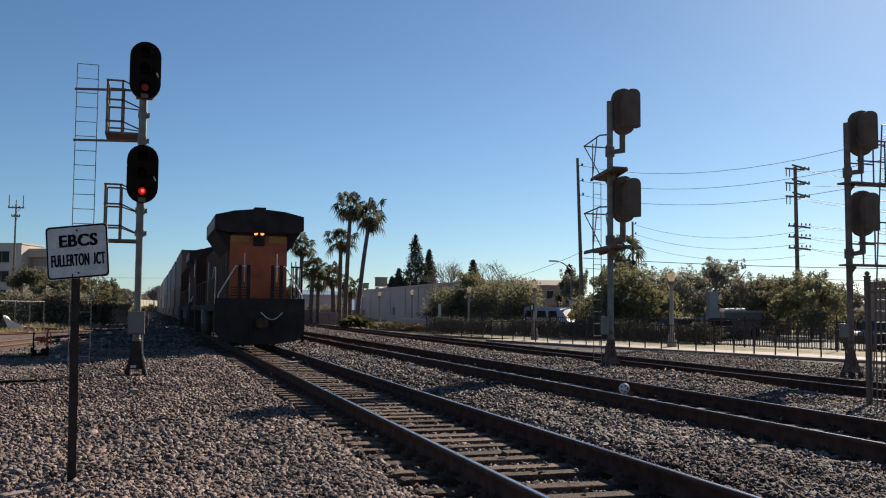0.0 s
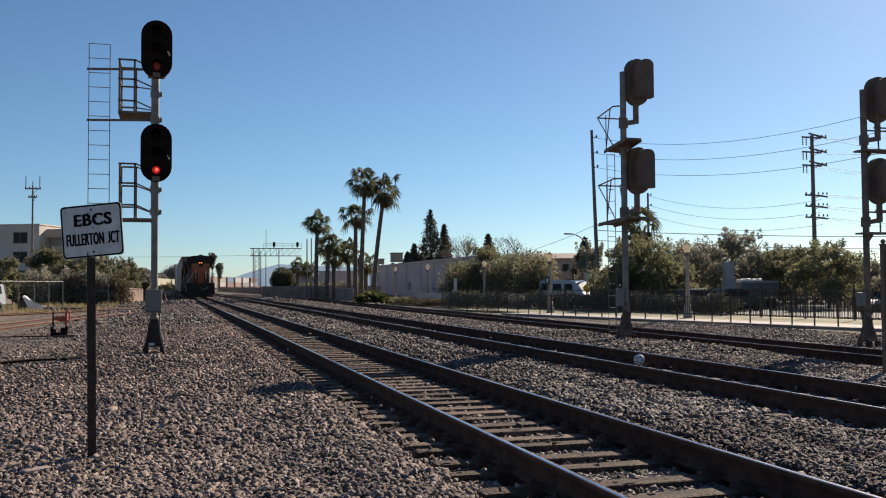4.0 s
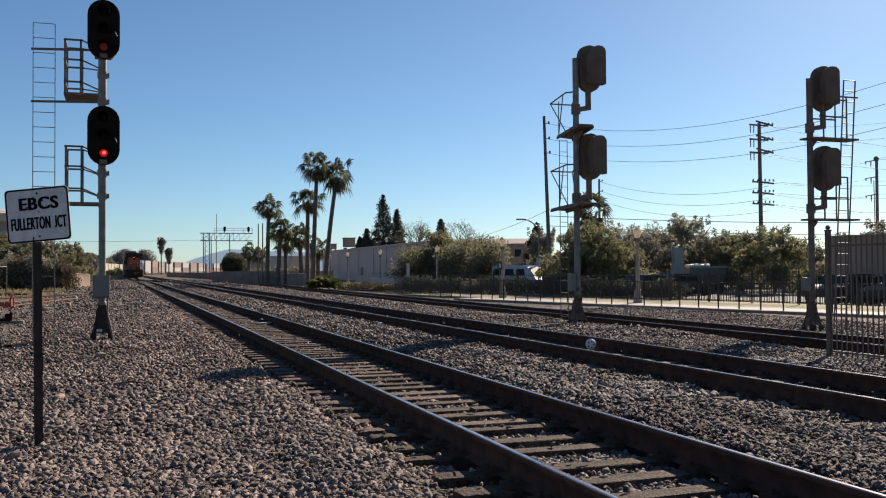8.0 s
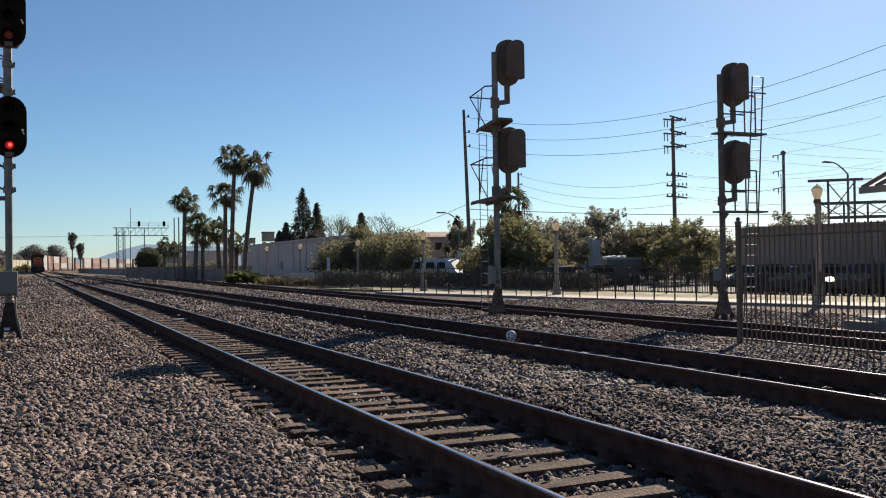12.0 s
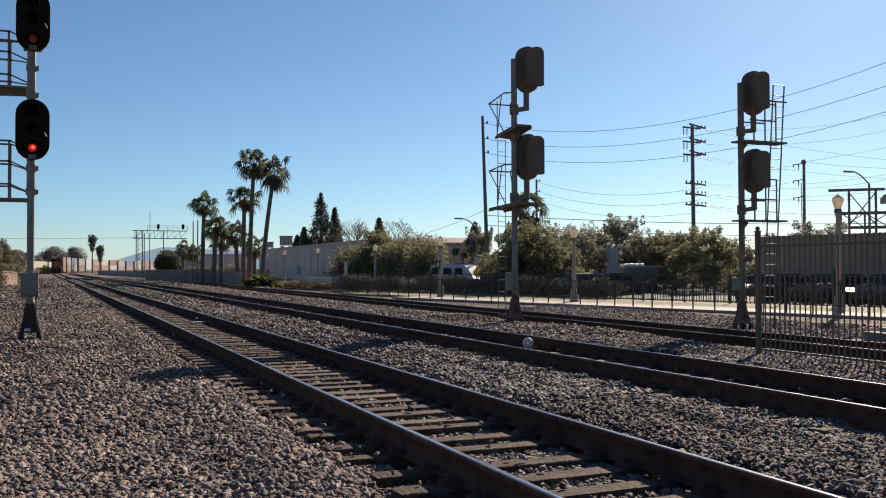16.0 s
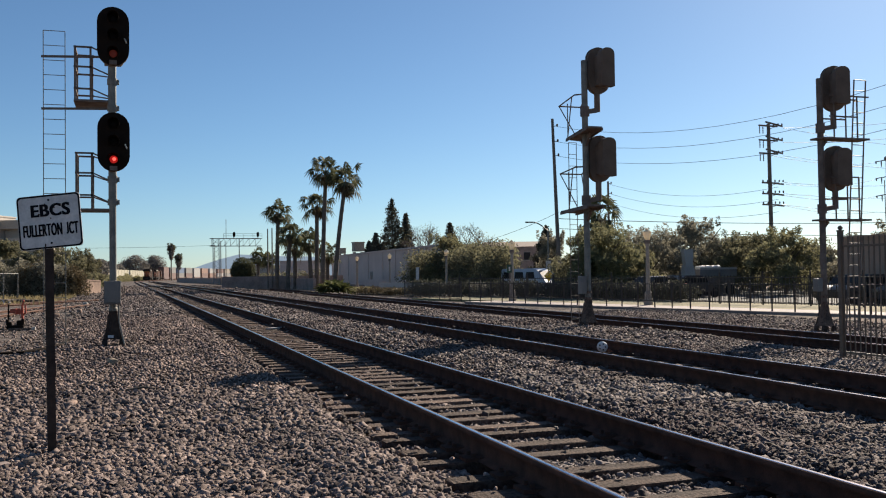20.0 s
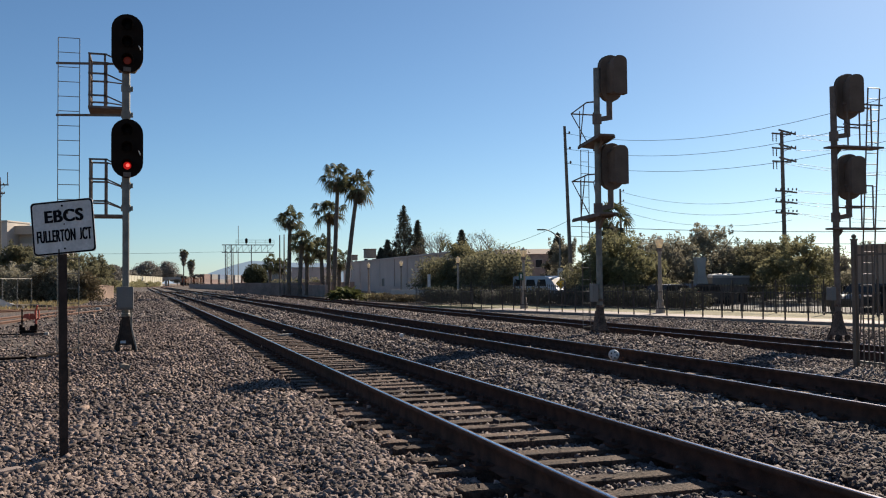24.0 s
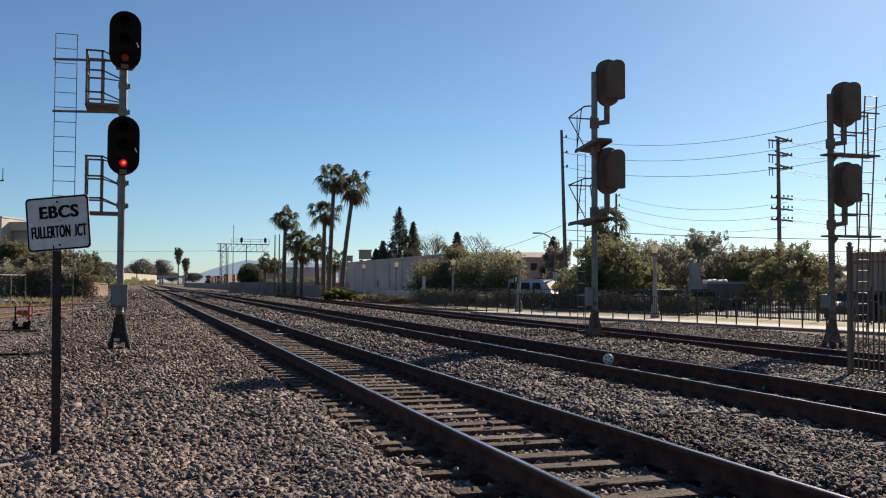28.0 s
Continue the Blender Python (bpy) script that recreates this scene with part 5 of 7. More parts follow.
def street_lamp(at, h=3.9):
    o = thing("street_lamp", at, 0, "concrete platform lamp post with an acorn glass globe", "street lamp", "platform lamps")
    part("base", lathe(B(), [(0.23, 0), (0.23, 0.3), (0.19, 0.36), (0.17, 0.62), (0.135, 0.70)], 12), M["lamp_post"], o)
    part("post", lathe(B(), [(0.115, 0.68), (0.085, h - 0.85), (0.11, h - 0.80), (0.11, h - 0.72)], 12), M["lamp_post"], o)
    part("collar", lathe(B(), [(0.12, h - 0.72), (0.15, h - 0.66), (0.13, h - 0.55)], 12), M["galv_dark"], o)
    part("globe", lathe(B(), [(0.10, h - 0.56), (0.15, h - 0.44), (0.205, h - 0.26), (0.215, h - 0.16), (0.20, h - 0.12)], 14), M["globe"], o, "cream glass globe", smooth=True)
    part("cap", lathe(B(), [(0.20, h - 0.12), (0.12, h - 0.06), (0.05, h - 0.02), (0.025, h + 0.05)], 14), M["globe"], o)
    return o


for az, d, h in ((45.85, 38.5, 4.5), (30.8, 47.5, 3.8), (22.63, 56, 3.65), (18.6, 85, 3.9), (15.1, 100, 3.9), (13.1, 112, 3.9)):
    street_lamp(polar(az, d, -0.2), h)


def picket_fence(name, a, b, h, gap, post_gap, material, label, top=0.1, low=0.12, pick=0.016, post=0.05, tall=0.0):
    """An iron fence from a to b: posts, two or three rails and pickets, each a part."""
    a, b = Vector(a), Vector(b)
    d = b - a
    L = d.length
    o = thing(name, a, math.degrees(math.atan2(d.y, d.x)), label, "fence", kind="")
    for z in (low, h - top):
        part("fence_rail", box(B(), (L / 2, 0, z), (L, 0.03, 0.035)), material, o)
    foot = low * 0.4 if low < 0.2 else low
    pk = part("picket", box(B(), (0, 0, (h + foot) / 2), (pick, pick, h - foot)), material, o)
    pk.matrix_basis = pose(gap / 2, 0, 0)
    n = int(L / gap)
    kk = 1
    while kk < min(n, 300):
        share(pk, "picket", o, pose(gap * (kk + 0.5), 0, 0))
        kk += 1
    if n > 300:
        v, f = [], []
        w = pick / 2
        for k in range(300, n):
            x, i = gap * (k + 0.5), len(v)
            for z in (foot, h):
                v += [(x - w, -w, z), (x + w, -w, z), (x + w, w, z), (x - w, w, z)]
            f += [(i, i + 1, i + 5, i + 4), (i + 1, i + 2, i + 6, i + 5), (i + 2, i + 3, i + 7, i + 6), (i + 3, i, i + 4, i + 7), (i + 4, i + 5, i + 6, i + 7)]
        tagged(raw("picket_run", v, f, material, o), kind="stuff")
    ps = None
    for k in range(int(L / post_gap) + 1):
        m = pose(k * post_gap, 0, 0)
        if ps is None:
            bm = box(B(), (0, 0, (h + tall) / 2), (post, post, h + tall))
            box(bm, (0, 0, h + tall + 0.01), (post * 1.2, post * 1.2, 0.025))
            lathe(bm, [(post * 0.25, h + tall + 0.02), (post * 0.55, h + tall + 0.045), (post * 0.55, h + tall + 0.075), (post * 0.2, h + tall + 0.10)], 8)
            ps = part("fence_post", bm, material, o)
            ps.matrix_basis = m
        else:
            share(ps, "fence_post", o, m)
    return o


picket_fence("track_fence", (11.60, 13.1, -0.05), (11.62, -3.0, -0.05), 2.12, 0.118, 3.48, M["fence_brown"], "tall bronze steel picket fence between two tracks", 0.16, 0.14, 0.018, 0.075, 0.10)
picket_fence("platform_fence", station(-24, 0.3, -0.18), station(14, 0.3, -0.18), 1.15, 0.12, 1.08, M["fence_black"], "low black iron picket fence along the platform", 0.06, 0.32, 0.018, 0.045, 0.0)
picket_fence("track_side_fence", (18.95, 53.6, -0.2), (19.5, 68.0, -0.2), 1.1, 0.2, 2.4, M["fence_black"], "low black iron picket fence beside the far track", 0.06, 0.16, 0.02, 0.06, 0.05)
picket_fence("parking_fence", station(-24, 5.6, -0.2), station(24, 5.6, -0.2), 1.45, 0.2, 2.6, M["fence_black"], "black iron picket fence between grass and parking lot", 0.12, 0.15, 0.02, 0.06, 0.1)


# ---- buildings ----
def warehouse():
    o = thing("warehouse", (34.6, 0, -0.25), 0, "long low grey stucco warehouse with a flat roof", "building")
    part("wall", box(B(), (3, 137, 2.55), (6, 64, 5.1)), M["wall_grey"], o)
    part("parapet", box(B(), (2.95, 137, 5.15), (6.3, 64.3, 0.22)), M["wall_grey"], o)
    part("roof", box(B(), (3, 137, 5.06), (5.6, 63.6, 0.1)), M["asphalt"], o)
    for y in (106, 111, 118, 125, 132, 141, 148, 155, 162):
        part("pilaster", box(B(), (-0.06, y, 2.55), (0.14, 0.5, 5.1)), M["wall_grey"], o)
    for y in (138.7,):
        d = part("door", box(B(), (-0.03, y, 1.05), (0.08, 1.0, 2.1)), M["car_dark"], o, "dark doorway")
        part("door_frame", box(box(box(B(), (-0.05, y - 0.56, 1.1), (0.14, 0.12, 2.2)), (-0.05, y + 0.56, 1.1), (0.14, 0.12, 2.2)), (-0.05, y, 2.18), (0.14, 1.0, 0.12)), M["concrete"], d)
    for y in (108.5, 114.5):
        w = part("window", box(B(), (-0.02, y, 3.2), (0.06, 1.6, 0.9)), M["glass"], o)
        part("window_frame", box(box(B(), (-0.04, y, 3.68), (0.1, 1.8, 0.08)), (-0.04, y, 2.72), (0.1, 1.8, 0.08)), M["concrete"], w)
    for x, y, w, h in ((0.9, 151.5, 1.9, 1.8), (0.9, 164, 1.2, 1.1)):
        u = part("roof_unit", box(B(), (x, y, 5.45 + h / 2), (w * 0.9, w, h * 0.8), bevel=0.05), M["galv"], o, "grey metal roof unit")
        part("unit_cap", box(B(), (x, y, 5.5 + h * 0.9), (w, w * 1.1, 0.14), bevel=0.03), M["galv_dark"], u)
        for sx in (-1, 1):
            part("unit_leg", box(B(), (x + sx * w * 0.35, y, 5.3), (0.14, w, 0.45)), M["galv_dark"], u)
    part("low_wall", box(B(), (-2.4, 118, 0.5), (0.25, 30, 1.1)), M["wall_grey"], o)


warehouse()


def low_house(at, turn, w, d, h, material, label):
    """A flat-roofed house with a parapet, windows and a door on its long side."""
    o = thing("low_building", at, turn, label, "building", "low buildings behind the palms")
    part("wall", box(B(), (0, 0, h / 2), (w, d, h)), material, o)
    part("parapet", box(B(), (0, 0, h + 0.1), (w + 0.2, d + 0.2, 0.24), bevel=0.02), material, o)
    n = max(2, int(w / 2.6))
    for k in range(n):
        x = (k + 0.5) / n * w - w / 2
        if k == n // 2:
            q = part("door", box(B(), (x, -d / 2 - 0.01, 1.05), (0.95, 0.06, 2.1)), M["galv_dark"], o)
            part("door_frame", box(B(), (x, -d / 2 - 0.03, 2.16), (1.15, 0.1, 0.12)), M["concrete"], q)
        else:
            q = part("window", box(B(), (x, -d / 2 - 0.01, 1.75), (1.1, 0.06, 1.0)), M["glass"], o)
            part("window_sill", box(B(), (x, -d / 2 - 0.05, 1.21), (1.3, 0.14, 0.08)), M["concrete"], q)
            part("window_frame", box(B(), (x, -d / 2 - 0.04, 2.29), (1.3, 0.08, 0.08)), M["concrete"], q)


low_house((31.0, 178.0, -0.2), -10, 9.0, 7.0, 4.3, M["wall_grey"], "pale grey flat-roofed low building behind palm trunks")
low_house((24.2, 186.0, -0.2), -8, 7.0, 6.0, 3.6, M["wall_tan"], "tan stucco low building behind palm trunks")
o = thing("marker_post", polar(16.8, 80, -0.2), 0, "narrow white marker board on a thin post", "sign")
part("post", rod(B(), (0, 0, 0), (0, 0, 1.1), 0.03), M["galv"], o)
part("panel", box(B(), (0, -0.04, 1.68), (0.26, 0.03, 1.2), bevel=0.006), M["sign"], o)
o = thing("platform_sign", polar(22.45, 55.4, -0.2), 0, "small dark green sign plate on a slim post", "sign")
part("post", rod(B(), (0, 0, 0), (0, 0, 2.1), 0.025), M["galv_dark"], o)
part("panel", box(B(), (0.0, -0.04, 1.95), (0.3, 0.02, 0.46), bevel=0.005), M["sign_green"], o)
part("symbol_bar", box(B(), (0.0, -0.055, 1.95), (0.10, 0.006, 0.24)), M["sign"], o)


def street_house():
    """A two-storey stucco house seen above the hedge."""
    o = thing("house", polar(23.1, 150, -0.25), -23, "brown-grey two-storey stucco house behind the street trees", "house")
    part("wall", box(B(), (0, 0, 2.9), (11.0, 8.0, 5.8)), M["wall_brown"], o)
    part("roof", prism(B(), [(-4.3, 5.8), (4.3, 5.8), (0, 6.7)], -5.8, 5.8, "x"), M["roof_tan"], o)
    for x in (-3.6, -1.2, 1.2, 3.6):
        for z in (1.5, 4.3):
            w = part("window", box(B(), (x, -4.02, z), (1.0, 0.06, 1.2)), M["glass"], o)
            part("window_sill", box(B(), (x, -4.06, z - 0.64), (1.2, 0.14, 0.08)), M["concrete"], w)
            part("window_frame", box(B(), (x, -4.06, z + 0.64), (1.2, 0.1, 0.08)), M["concrete"], w)


street_house()


def white_block():
    o = thing("apartment_building", polar(-8.75, 152, 0), -24, "white stucco multi-storey building behind trees", "building")
    part("wall", box(B(), (-6.0, 3, 5.4), (20.0, 6, 10.8)), M["wall_white"], o)
    part("parapet", box(B(), (-6.0, 3, 10.86), (20.2, 6.2, 0.2), bevel=0.02), M["wall_white"], o)
    part("dark_block", box(B(), (-13.0, 1.0, 5.3), (9.0, 7.0, 10.4)), M["galv_dark"], o, "dark brown upper storey")
    part("wing_wall", box(B(), (7.2, 5.5, 4.6), (6.2, 5, 9.2)), M["wall_tan"], o)
    part("wing_roof", box(B(), (7.2, 5.2, 9.6), (6.6, 6.6, 1.3), bevel=0.04), M["wall_tan"], o, "tan roof slab with a deep overhang")
    for x in (-3.5, 1.0):
        for z in (8.9, 6.0, 3.2):
            w = part("window", box(B(), (x, -0.02, z), (2.2, 0.08, 1.5)), M["glass"], o)
            part("window_frame", box(box(box(B(), (x, -0.05, z + 0.8), (2.4, 0.12, 0.1)), (x, -0.05, z - 0.8), (2.4, 0.12, 0.1)), (x, -0.05, z), (0.08, 0.12, 1.5)), M["box_grey"], w)
    for z in (7.2, 4.4):
        part("balcony", box(B(), (7.4, 2.4, z), (4.6, 1.2, 0.9)), M["wall_tan"], o)


white_block()


def brown_hall():
    o = thing("brown_building", station(0, 0, -0.24), PLAT_TURN, "long dark brown metal-clad building behind the parking lot", "building")
    part("wall", box(B(), (17, -15.5, 1.66), (8, 26.0, 3.32)), M["brown"], o)
    part("roof", box(B(), (17, -15.5, 3.38), (8.3, 26.3, 0.12)), M["brown"], o)
    rib = None
    for k in range(43):
        m = pose(12.97, -28.2 + 0.6 * k, 1.66)
        if rib is None:
            rib = part("cladding_rib", box(B(), (0, 0, 0), (0.06, 0.09, 3.2)), M["brown"], o)
            rib.matrix_basis = m
        else:
            share(rib, "cladding_rib", o, m)


brown_hall()


def truss_bridge():
    o = thing("footbridge", polar(46.0, 74, 0), -42, "dark steel truss footbridge behind the platform", "bridge", "")
    st = M["galv_dark"]
    for z, r in ((4.4, 0.14), (5.45, 0.12)):
        part("chord", bar(B(), (0, 0, z), (26, 0, z), 0.16, 0.22), st, o)
    for k in range(17):
        x = 1.6 * k
        part("post", bar(B(), (x, 0, 4.4 if k > 3 else -0.2), (x, 0, 5.45), 0.14, 0.14), st, o)
        if k < 16:
            part("brace", bar(bar(B(), (x, 0, 4.4), (x + 1.6, 0, 5.45), 0.07, 0.07), (x, 0.05, 5.45), (x + 1.6, 0.05, 4.4), 0.07, 0.07), st, o)
    for x in (0.6, 2.4):
        part("tower_leg", bar(B(), (x, 0.6, -0.2), (x, 0.6, 7.2), 0.16, 0.16), st, o)
    part("tower_beam", bar(B(), (-0.8, 0.6, 7.2), (3.0, 0.6, 7.2), 0.14, 0.2), st, o)
    part("tower_stay", rod(B(), (3.0, 0.6, 7.2), (14.0, 0.6, 7.0), 0.04, n=6), st, o)
    for x in (7.6, 10.0, 12.2, 14.6):
        part("deck_frame", bar(bar(B(), (x, 0.3, 4.2), (x, 0.3, 5.9), 0.3, 0.3), (x, 0.3, 5.9), (x + 1.2, 0.3, 5.9), 0.2, 0.2), st, o)
    part("tower_brace", bar(bar(B(), (0.6, 0.6, 4.6), (2.4, 0.6, 7.0), 0.08, 0.08), (2.4, 0.6, 4.6), (0.6, 0.6, 7.0), 0.08, 0.08), st, o)


truss_bridge()


def canopy():
    o = thing("platform_canopy", (29.45, 24.6, -0.17), 0, "tan pitched platform canopy roof with ribbed panels", "canopy")
    for k in range(10):
        part("roof_panel", prism(B(), [(-2.6, 4.05), (0.0, 5.2), (0.0, 5.30), (-2.6, 4.15)], -0.9 - 0.6 * k - 0.28, -0.9 - 0.6 * k + 0.28), M["roof_tan"], o)
        part("rib", prism(B(), [(-2.65, 4.12), (0.0, 5.29), (0.0, 5.37), (-2.65, 4.20)], -0.6 - 0.6 * k - 0.02, -0.6 - 0.6 * k + 0.02), M["brown"], o)
        part("roof_panel", prism(B(), [(2.6, 4.05), (0.0, 5.2), (0.0, 5.30), (2.6, 4.15)], -0.9 - 0.6 * k - 0.28, -0.9 - 0.6 * k + 0.28), M["roof_tan"], o)
    part("fascia", box(B(), (-2.62, -3.6, 4.02), (0.08, 6.2, 0.22)), M["roof_tan"], o)
    part("gable", prism(B(), [(-2.5, 4.02), (2.5, 4.02), (0, 5.15)], -0.66, -0.58), M["brown"], o)
    for x in (-1.6, 1.6):
        for y in (-1.2, -6.0):
            part("column", box(B(), (x, y, 2.05), (0.22, 0.22, 4.1), bevel=0.02), M["brown"], o)


canopy()

o = thing("concrete_block", (19.4, 16.9, -0.34), -12, "low grey concrete slab lying beside the far track", "concrete slab")
part("lower_slab", box(B(), (0.6, 0, 0.13), (2.6, 0.9, 0.26), bevel=0.02), M["concrete_dark"], o)
part("upper_slab", box(B(), (0.8, 0.03, 0.31), (2.2, 0.8, 0.10), bevel=0.02), M["concrete"], o)
tagged(part("block_wall", box(B(), (18.4, 121, 0.62), (15.6, 0.3, 1.7)), M["wall_brown"]), "plain brown-grey block wall beside the far tracks", "wall", kind="structure")
tagged(part("block_wall", box(B(), (18.75, 111, 0.50), (0.3, 20, 1.4)), M["wall_brown"]), "plain brown-grey block wall beside the far tracks", "wall", kind="structure")
tagged(part("block_wall", box(B(), ((polar(14.7, 87)[0] + polar(17.9, 82)[0]) / 2, (polar(14.7, 87)[1] + polar(17.9, 82)[1]) / 2, 0.26), (5.9, 0.3, 0.95), -43, bevel=0.02), M["wall_grey"]), "low pale block wall before the hedge", "wall", kind="structure")
tagged(part("block_wall", box(B(), (15.5, 210, 0.55), (0.3, 170, 1.3), rz=2), M["wall_brown"]), "low brown-grey wall following the far line", "wall", kind="structure")


def pale_fence():
    a, b = Vector((-9.8, 345, 0)), Vector((7.6, 500, 0))
    d = b - a
    o = thing("board_fence", a, math.degrees(math.atan2(d.y, d.x)), "pale sunlit board fence along the far curve", "fence")
    n = 17
    step = d.length / n
    slab = None
    for k in range(n):
        m = pose(step * (k + 0.5), 0, 0)
        if slab is None:
            slab = part("panel", box(B(), (0, 0, 2.3), (step - 1.1, 0.2, 4.8)), M["fence_pale"], o)
            slab.matrix_basis = m
        else:
            share(slab, "panel", o, m)
        part("post", box(B(), (step * k, 0.12, 2.3), (0.3, 0.3, 5.0)), M["wall_tan"], o)


pale_fence()
for k in range(9):
    y = 338 + 17.0 * k
    hedge((-9.6 + (y - 345) * 0.112, y - 6, -0.1), 12.0, 3.0, (2.2, 3.0, 1.9, 2.4, 3.4, 2.0, 2.8, 2.1, 2.6)[k], M["leaf_olive"], "dry olive scrub before the pale fence", 400 + k, 84, 700, 0.34, 7)
o = thing("road_bridge", (15.9, 525, 0), 0, "pale low concrete road structure far down the line", "bridge")
part("deck", box(B(), (0, 0, 4.0), (16.0, 3, 0.95), bevel=0.03), M["wall_white"], o)
part("parapet", box(B(), (0, -1.45, 4.6), (16.0, 0.15, 0.3)), M["wall_white"], o)
for x in (-6.0, 6.1):
    part("pier", box(B(), (x, 0, 1.75), (1.2, 2.4, 3.6), bevel=0.03), M["wall_white"], o)


# ---- signal bridge ----
def signal_bridge():
    o = thing("signal_bridge", (13.7, 178, 0), 0, "steel lattice signal bridge spanning far tracks", "signal bridge")
    st = M["box_grey"]
    for x in (0.3, 1.4, 5.1):
        part("column", bar(B(), (x, 0, 0), (x, 0, 8.6), 0.15, 0.15), st, o)
    for k in range(9):
        z = 0.9 * k + 0.3
        part("column_lacing", bar(bar(B(), (0.3, 0, z), (1.4, 0, z + 0.9), 0.045, 0.045), (1.4, 0.05, z), (0.3, 0.05, z + 0.9), 0.045, 0.045), st, o)
    for z in (8.6, 7.2):
        for y in (-0.6, 0.6):
            part("chord", bar(B(), (-0.3, y, z), (9.3, y, z), 0.09, 0.11), st, o)
    for k in range(8):
        x = 1.15 * k
        part("lacing", bar(bar(B(), (x, -0.6, 7.2), (x + 1.15, -0.6, 8.6), 0.06, 0.06), (x, -0.6, 7.2), (x, -0.6, 8.6), 0.06, 0.06), st, o)
    part("hand_rail", bar(bar(B(), (2.2, -0.6, 9.5), (9.3, -0.6, 9.5), 0.05, 0.05), (2.2, -0.6, 9.1), (9.3, -0.6, 9.1), 0.05, 0.05), st, o)
    for x in (2.2, 4.0, 5.8, 7.6, 9.3):
        part("rail_post", bar(B(), (x, -0.6, 8.6), (x, -0.6, 9.5), 0.05, 0.05), st, o)
    for x in (4.1, 8.5):
        part("signal_head", prism(B(), [(x + u, 9.35 + v) for u, v in oval(0.46, 0.95)], -0.92, -0.68), M["black"], o)
        part("head_post", rod(B(), (x, -0.75, 8.6), (x, -0.75, 8.95), 0.06, n=8), st, o)
    part("antenna", rod(B(), (2.7, 0, 8.6), (2.7, 0, 12.2), 0.05), st, o)


signal_bridge()


# ---- poles and cables ----
def pole(at, h, arms, label, lean=0.0, thick=0.20, pins=()):
    o = thing("utility_pole", at, 0, label, "utility pole", "utility poles")
    part("pole", rod(B(), (0, 0, -0.1), (lean, 0, h), thick, thick * 0.62, 10), M["wood_pole"], o)
    for z in pins:
        a = part("bracket", bar(B(), (lean * z / h, 0, z), (lean * z / h + 0.5, 0, z + 0.08), 0.06, 0.06), M["galv_dark"], o)
        part("insulator", lathe(B(), [(0.05, 0.08), (0.09, 0.12), (0.09, 0.28), (0.04, 0.34)], 8, (lean * z / h + 0.45, 0, z - 0.08)), M["galv_dark"], a)
    for z, w in arms:
        x = lean * z / h
        a = part("crossarm", bar(B(), (x - w / 2, -0.1, z), (x + w / 2, 0.15, z + 0.05), 0.12, 0.14), M["wood_pole"], o)
        for k in (-0.46, -0.2, 0.2, 0.46):
            part("insulator", lathe(B(), [(0.05, 0.05), (0.07, 0.1), (0.07, 0.2), (0.03, 0.26)], 8, (x + k * w, 0.02, z)), M["galv_dark"], a)
        part("brace", bar(B(), (x + w * 0.3, 0, z - 0.02), (x, 0, z - 0.6), 0.04, 0.04), M["wood_pole"], o)
    return o


def street_pole():
    """Six pairs of crossarms, one of each pair raked up, the upper three with hanging insulator strings."""
    o = thing("utility_pole", P3, 0, "tall timber utility pole with six paired crossarms and many wires", "utility pole", "utility poles")
    part("pole", rod(B(), (0.12, 0, -0.1), (0.02, 0, 15.82), 0.22, 0.16, 10), M["wood_pole"], o)
    for k, z in enumerate((15.6, 14.2, 12.93, 10.08, 9.03, 7.97)):
        a = part("crossarm", bar(B(), (-1.2 if k < 3 else -0.95, -0.14, z), (0.95, -0.14, z - 0.04), 0.11, 0.15), M["wood_pole"], o)
        c = part("crossarm", bar(B(), (-0.2, 0.14, z + (0.42 if k < 3 else 0.06)), (1.75, 0.14, z + (0.05 if k < 3 else -0.1)), 0.11, 0.15), M["wood_pole"], o)
        part("brace", bar(B(), (1.1, 0.1, z + 0.05), (0.1, 0.1, z - 0.32), 0.05, 0.05), M["galv_dark"], o)
        for x in (-1.1, -0.72) if k < 3 else (-0.85, -0.3):
            if k < 3:
                part("insulator_string", lathe(B(), [(0.03, -0.78), (0.06, -0.72), (0.03, -0.6), (0.06, -0.5), (0.03, -0.36), (0.06, -0.28), (0.02, 0.0)], 8, (x, -0.14, z)), M["galv_dark"], a)
            else:
                part("insulator", lathe(B(), [(0.04, 0.05), (0.07, 0.1), (0.07, 0.22), (0.03, 0.28)], 8, (x, -0.14, z)), M["galv_dark"], a)
        for x in (0.75, 1.25, 1.7):
            part("insulator", lathe(B(), [(0.04, 0.02), (0.07, 0.08), (0.07, 0.2), (0.03, 0.26)], 8, (x, 0.14, z + 0.08)), M["galv_dark"], c)


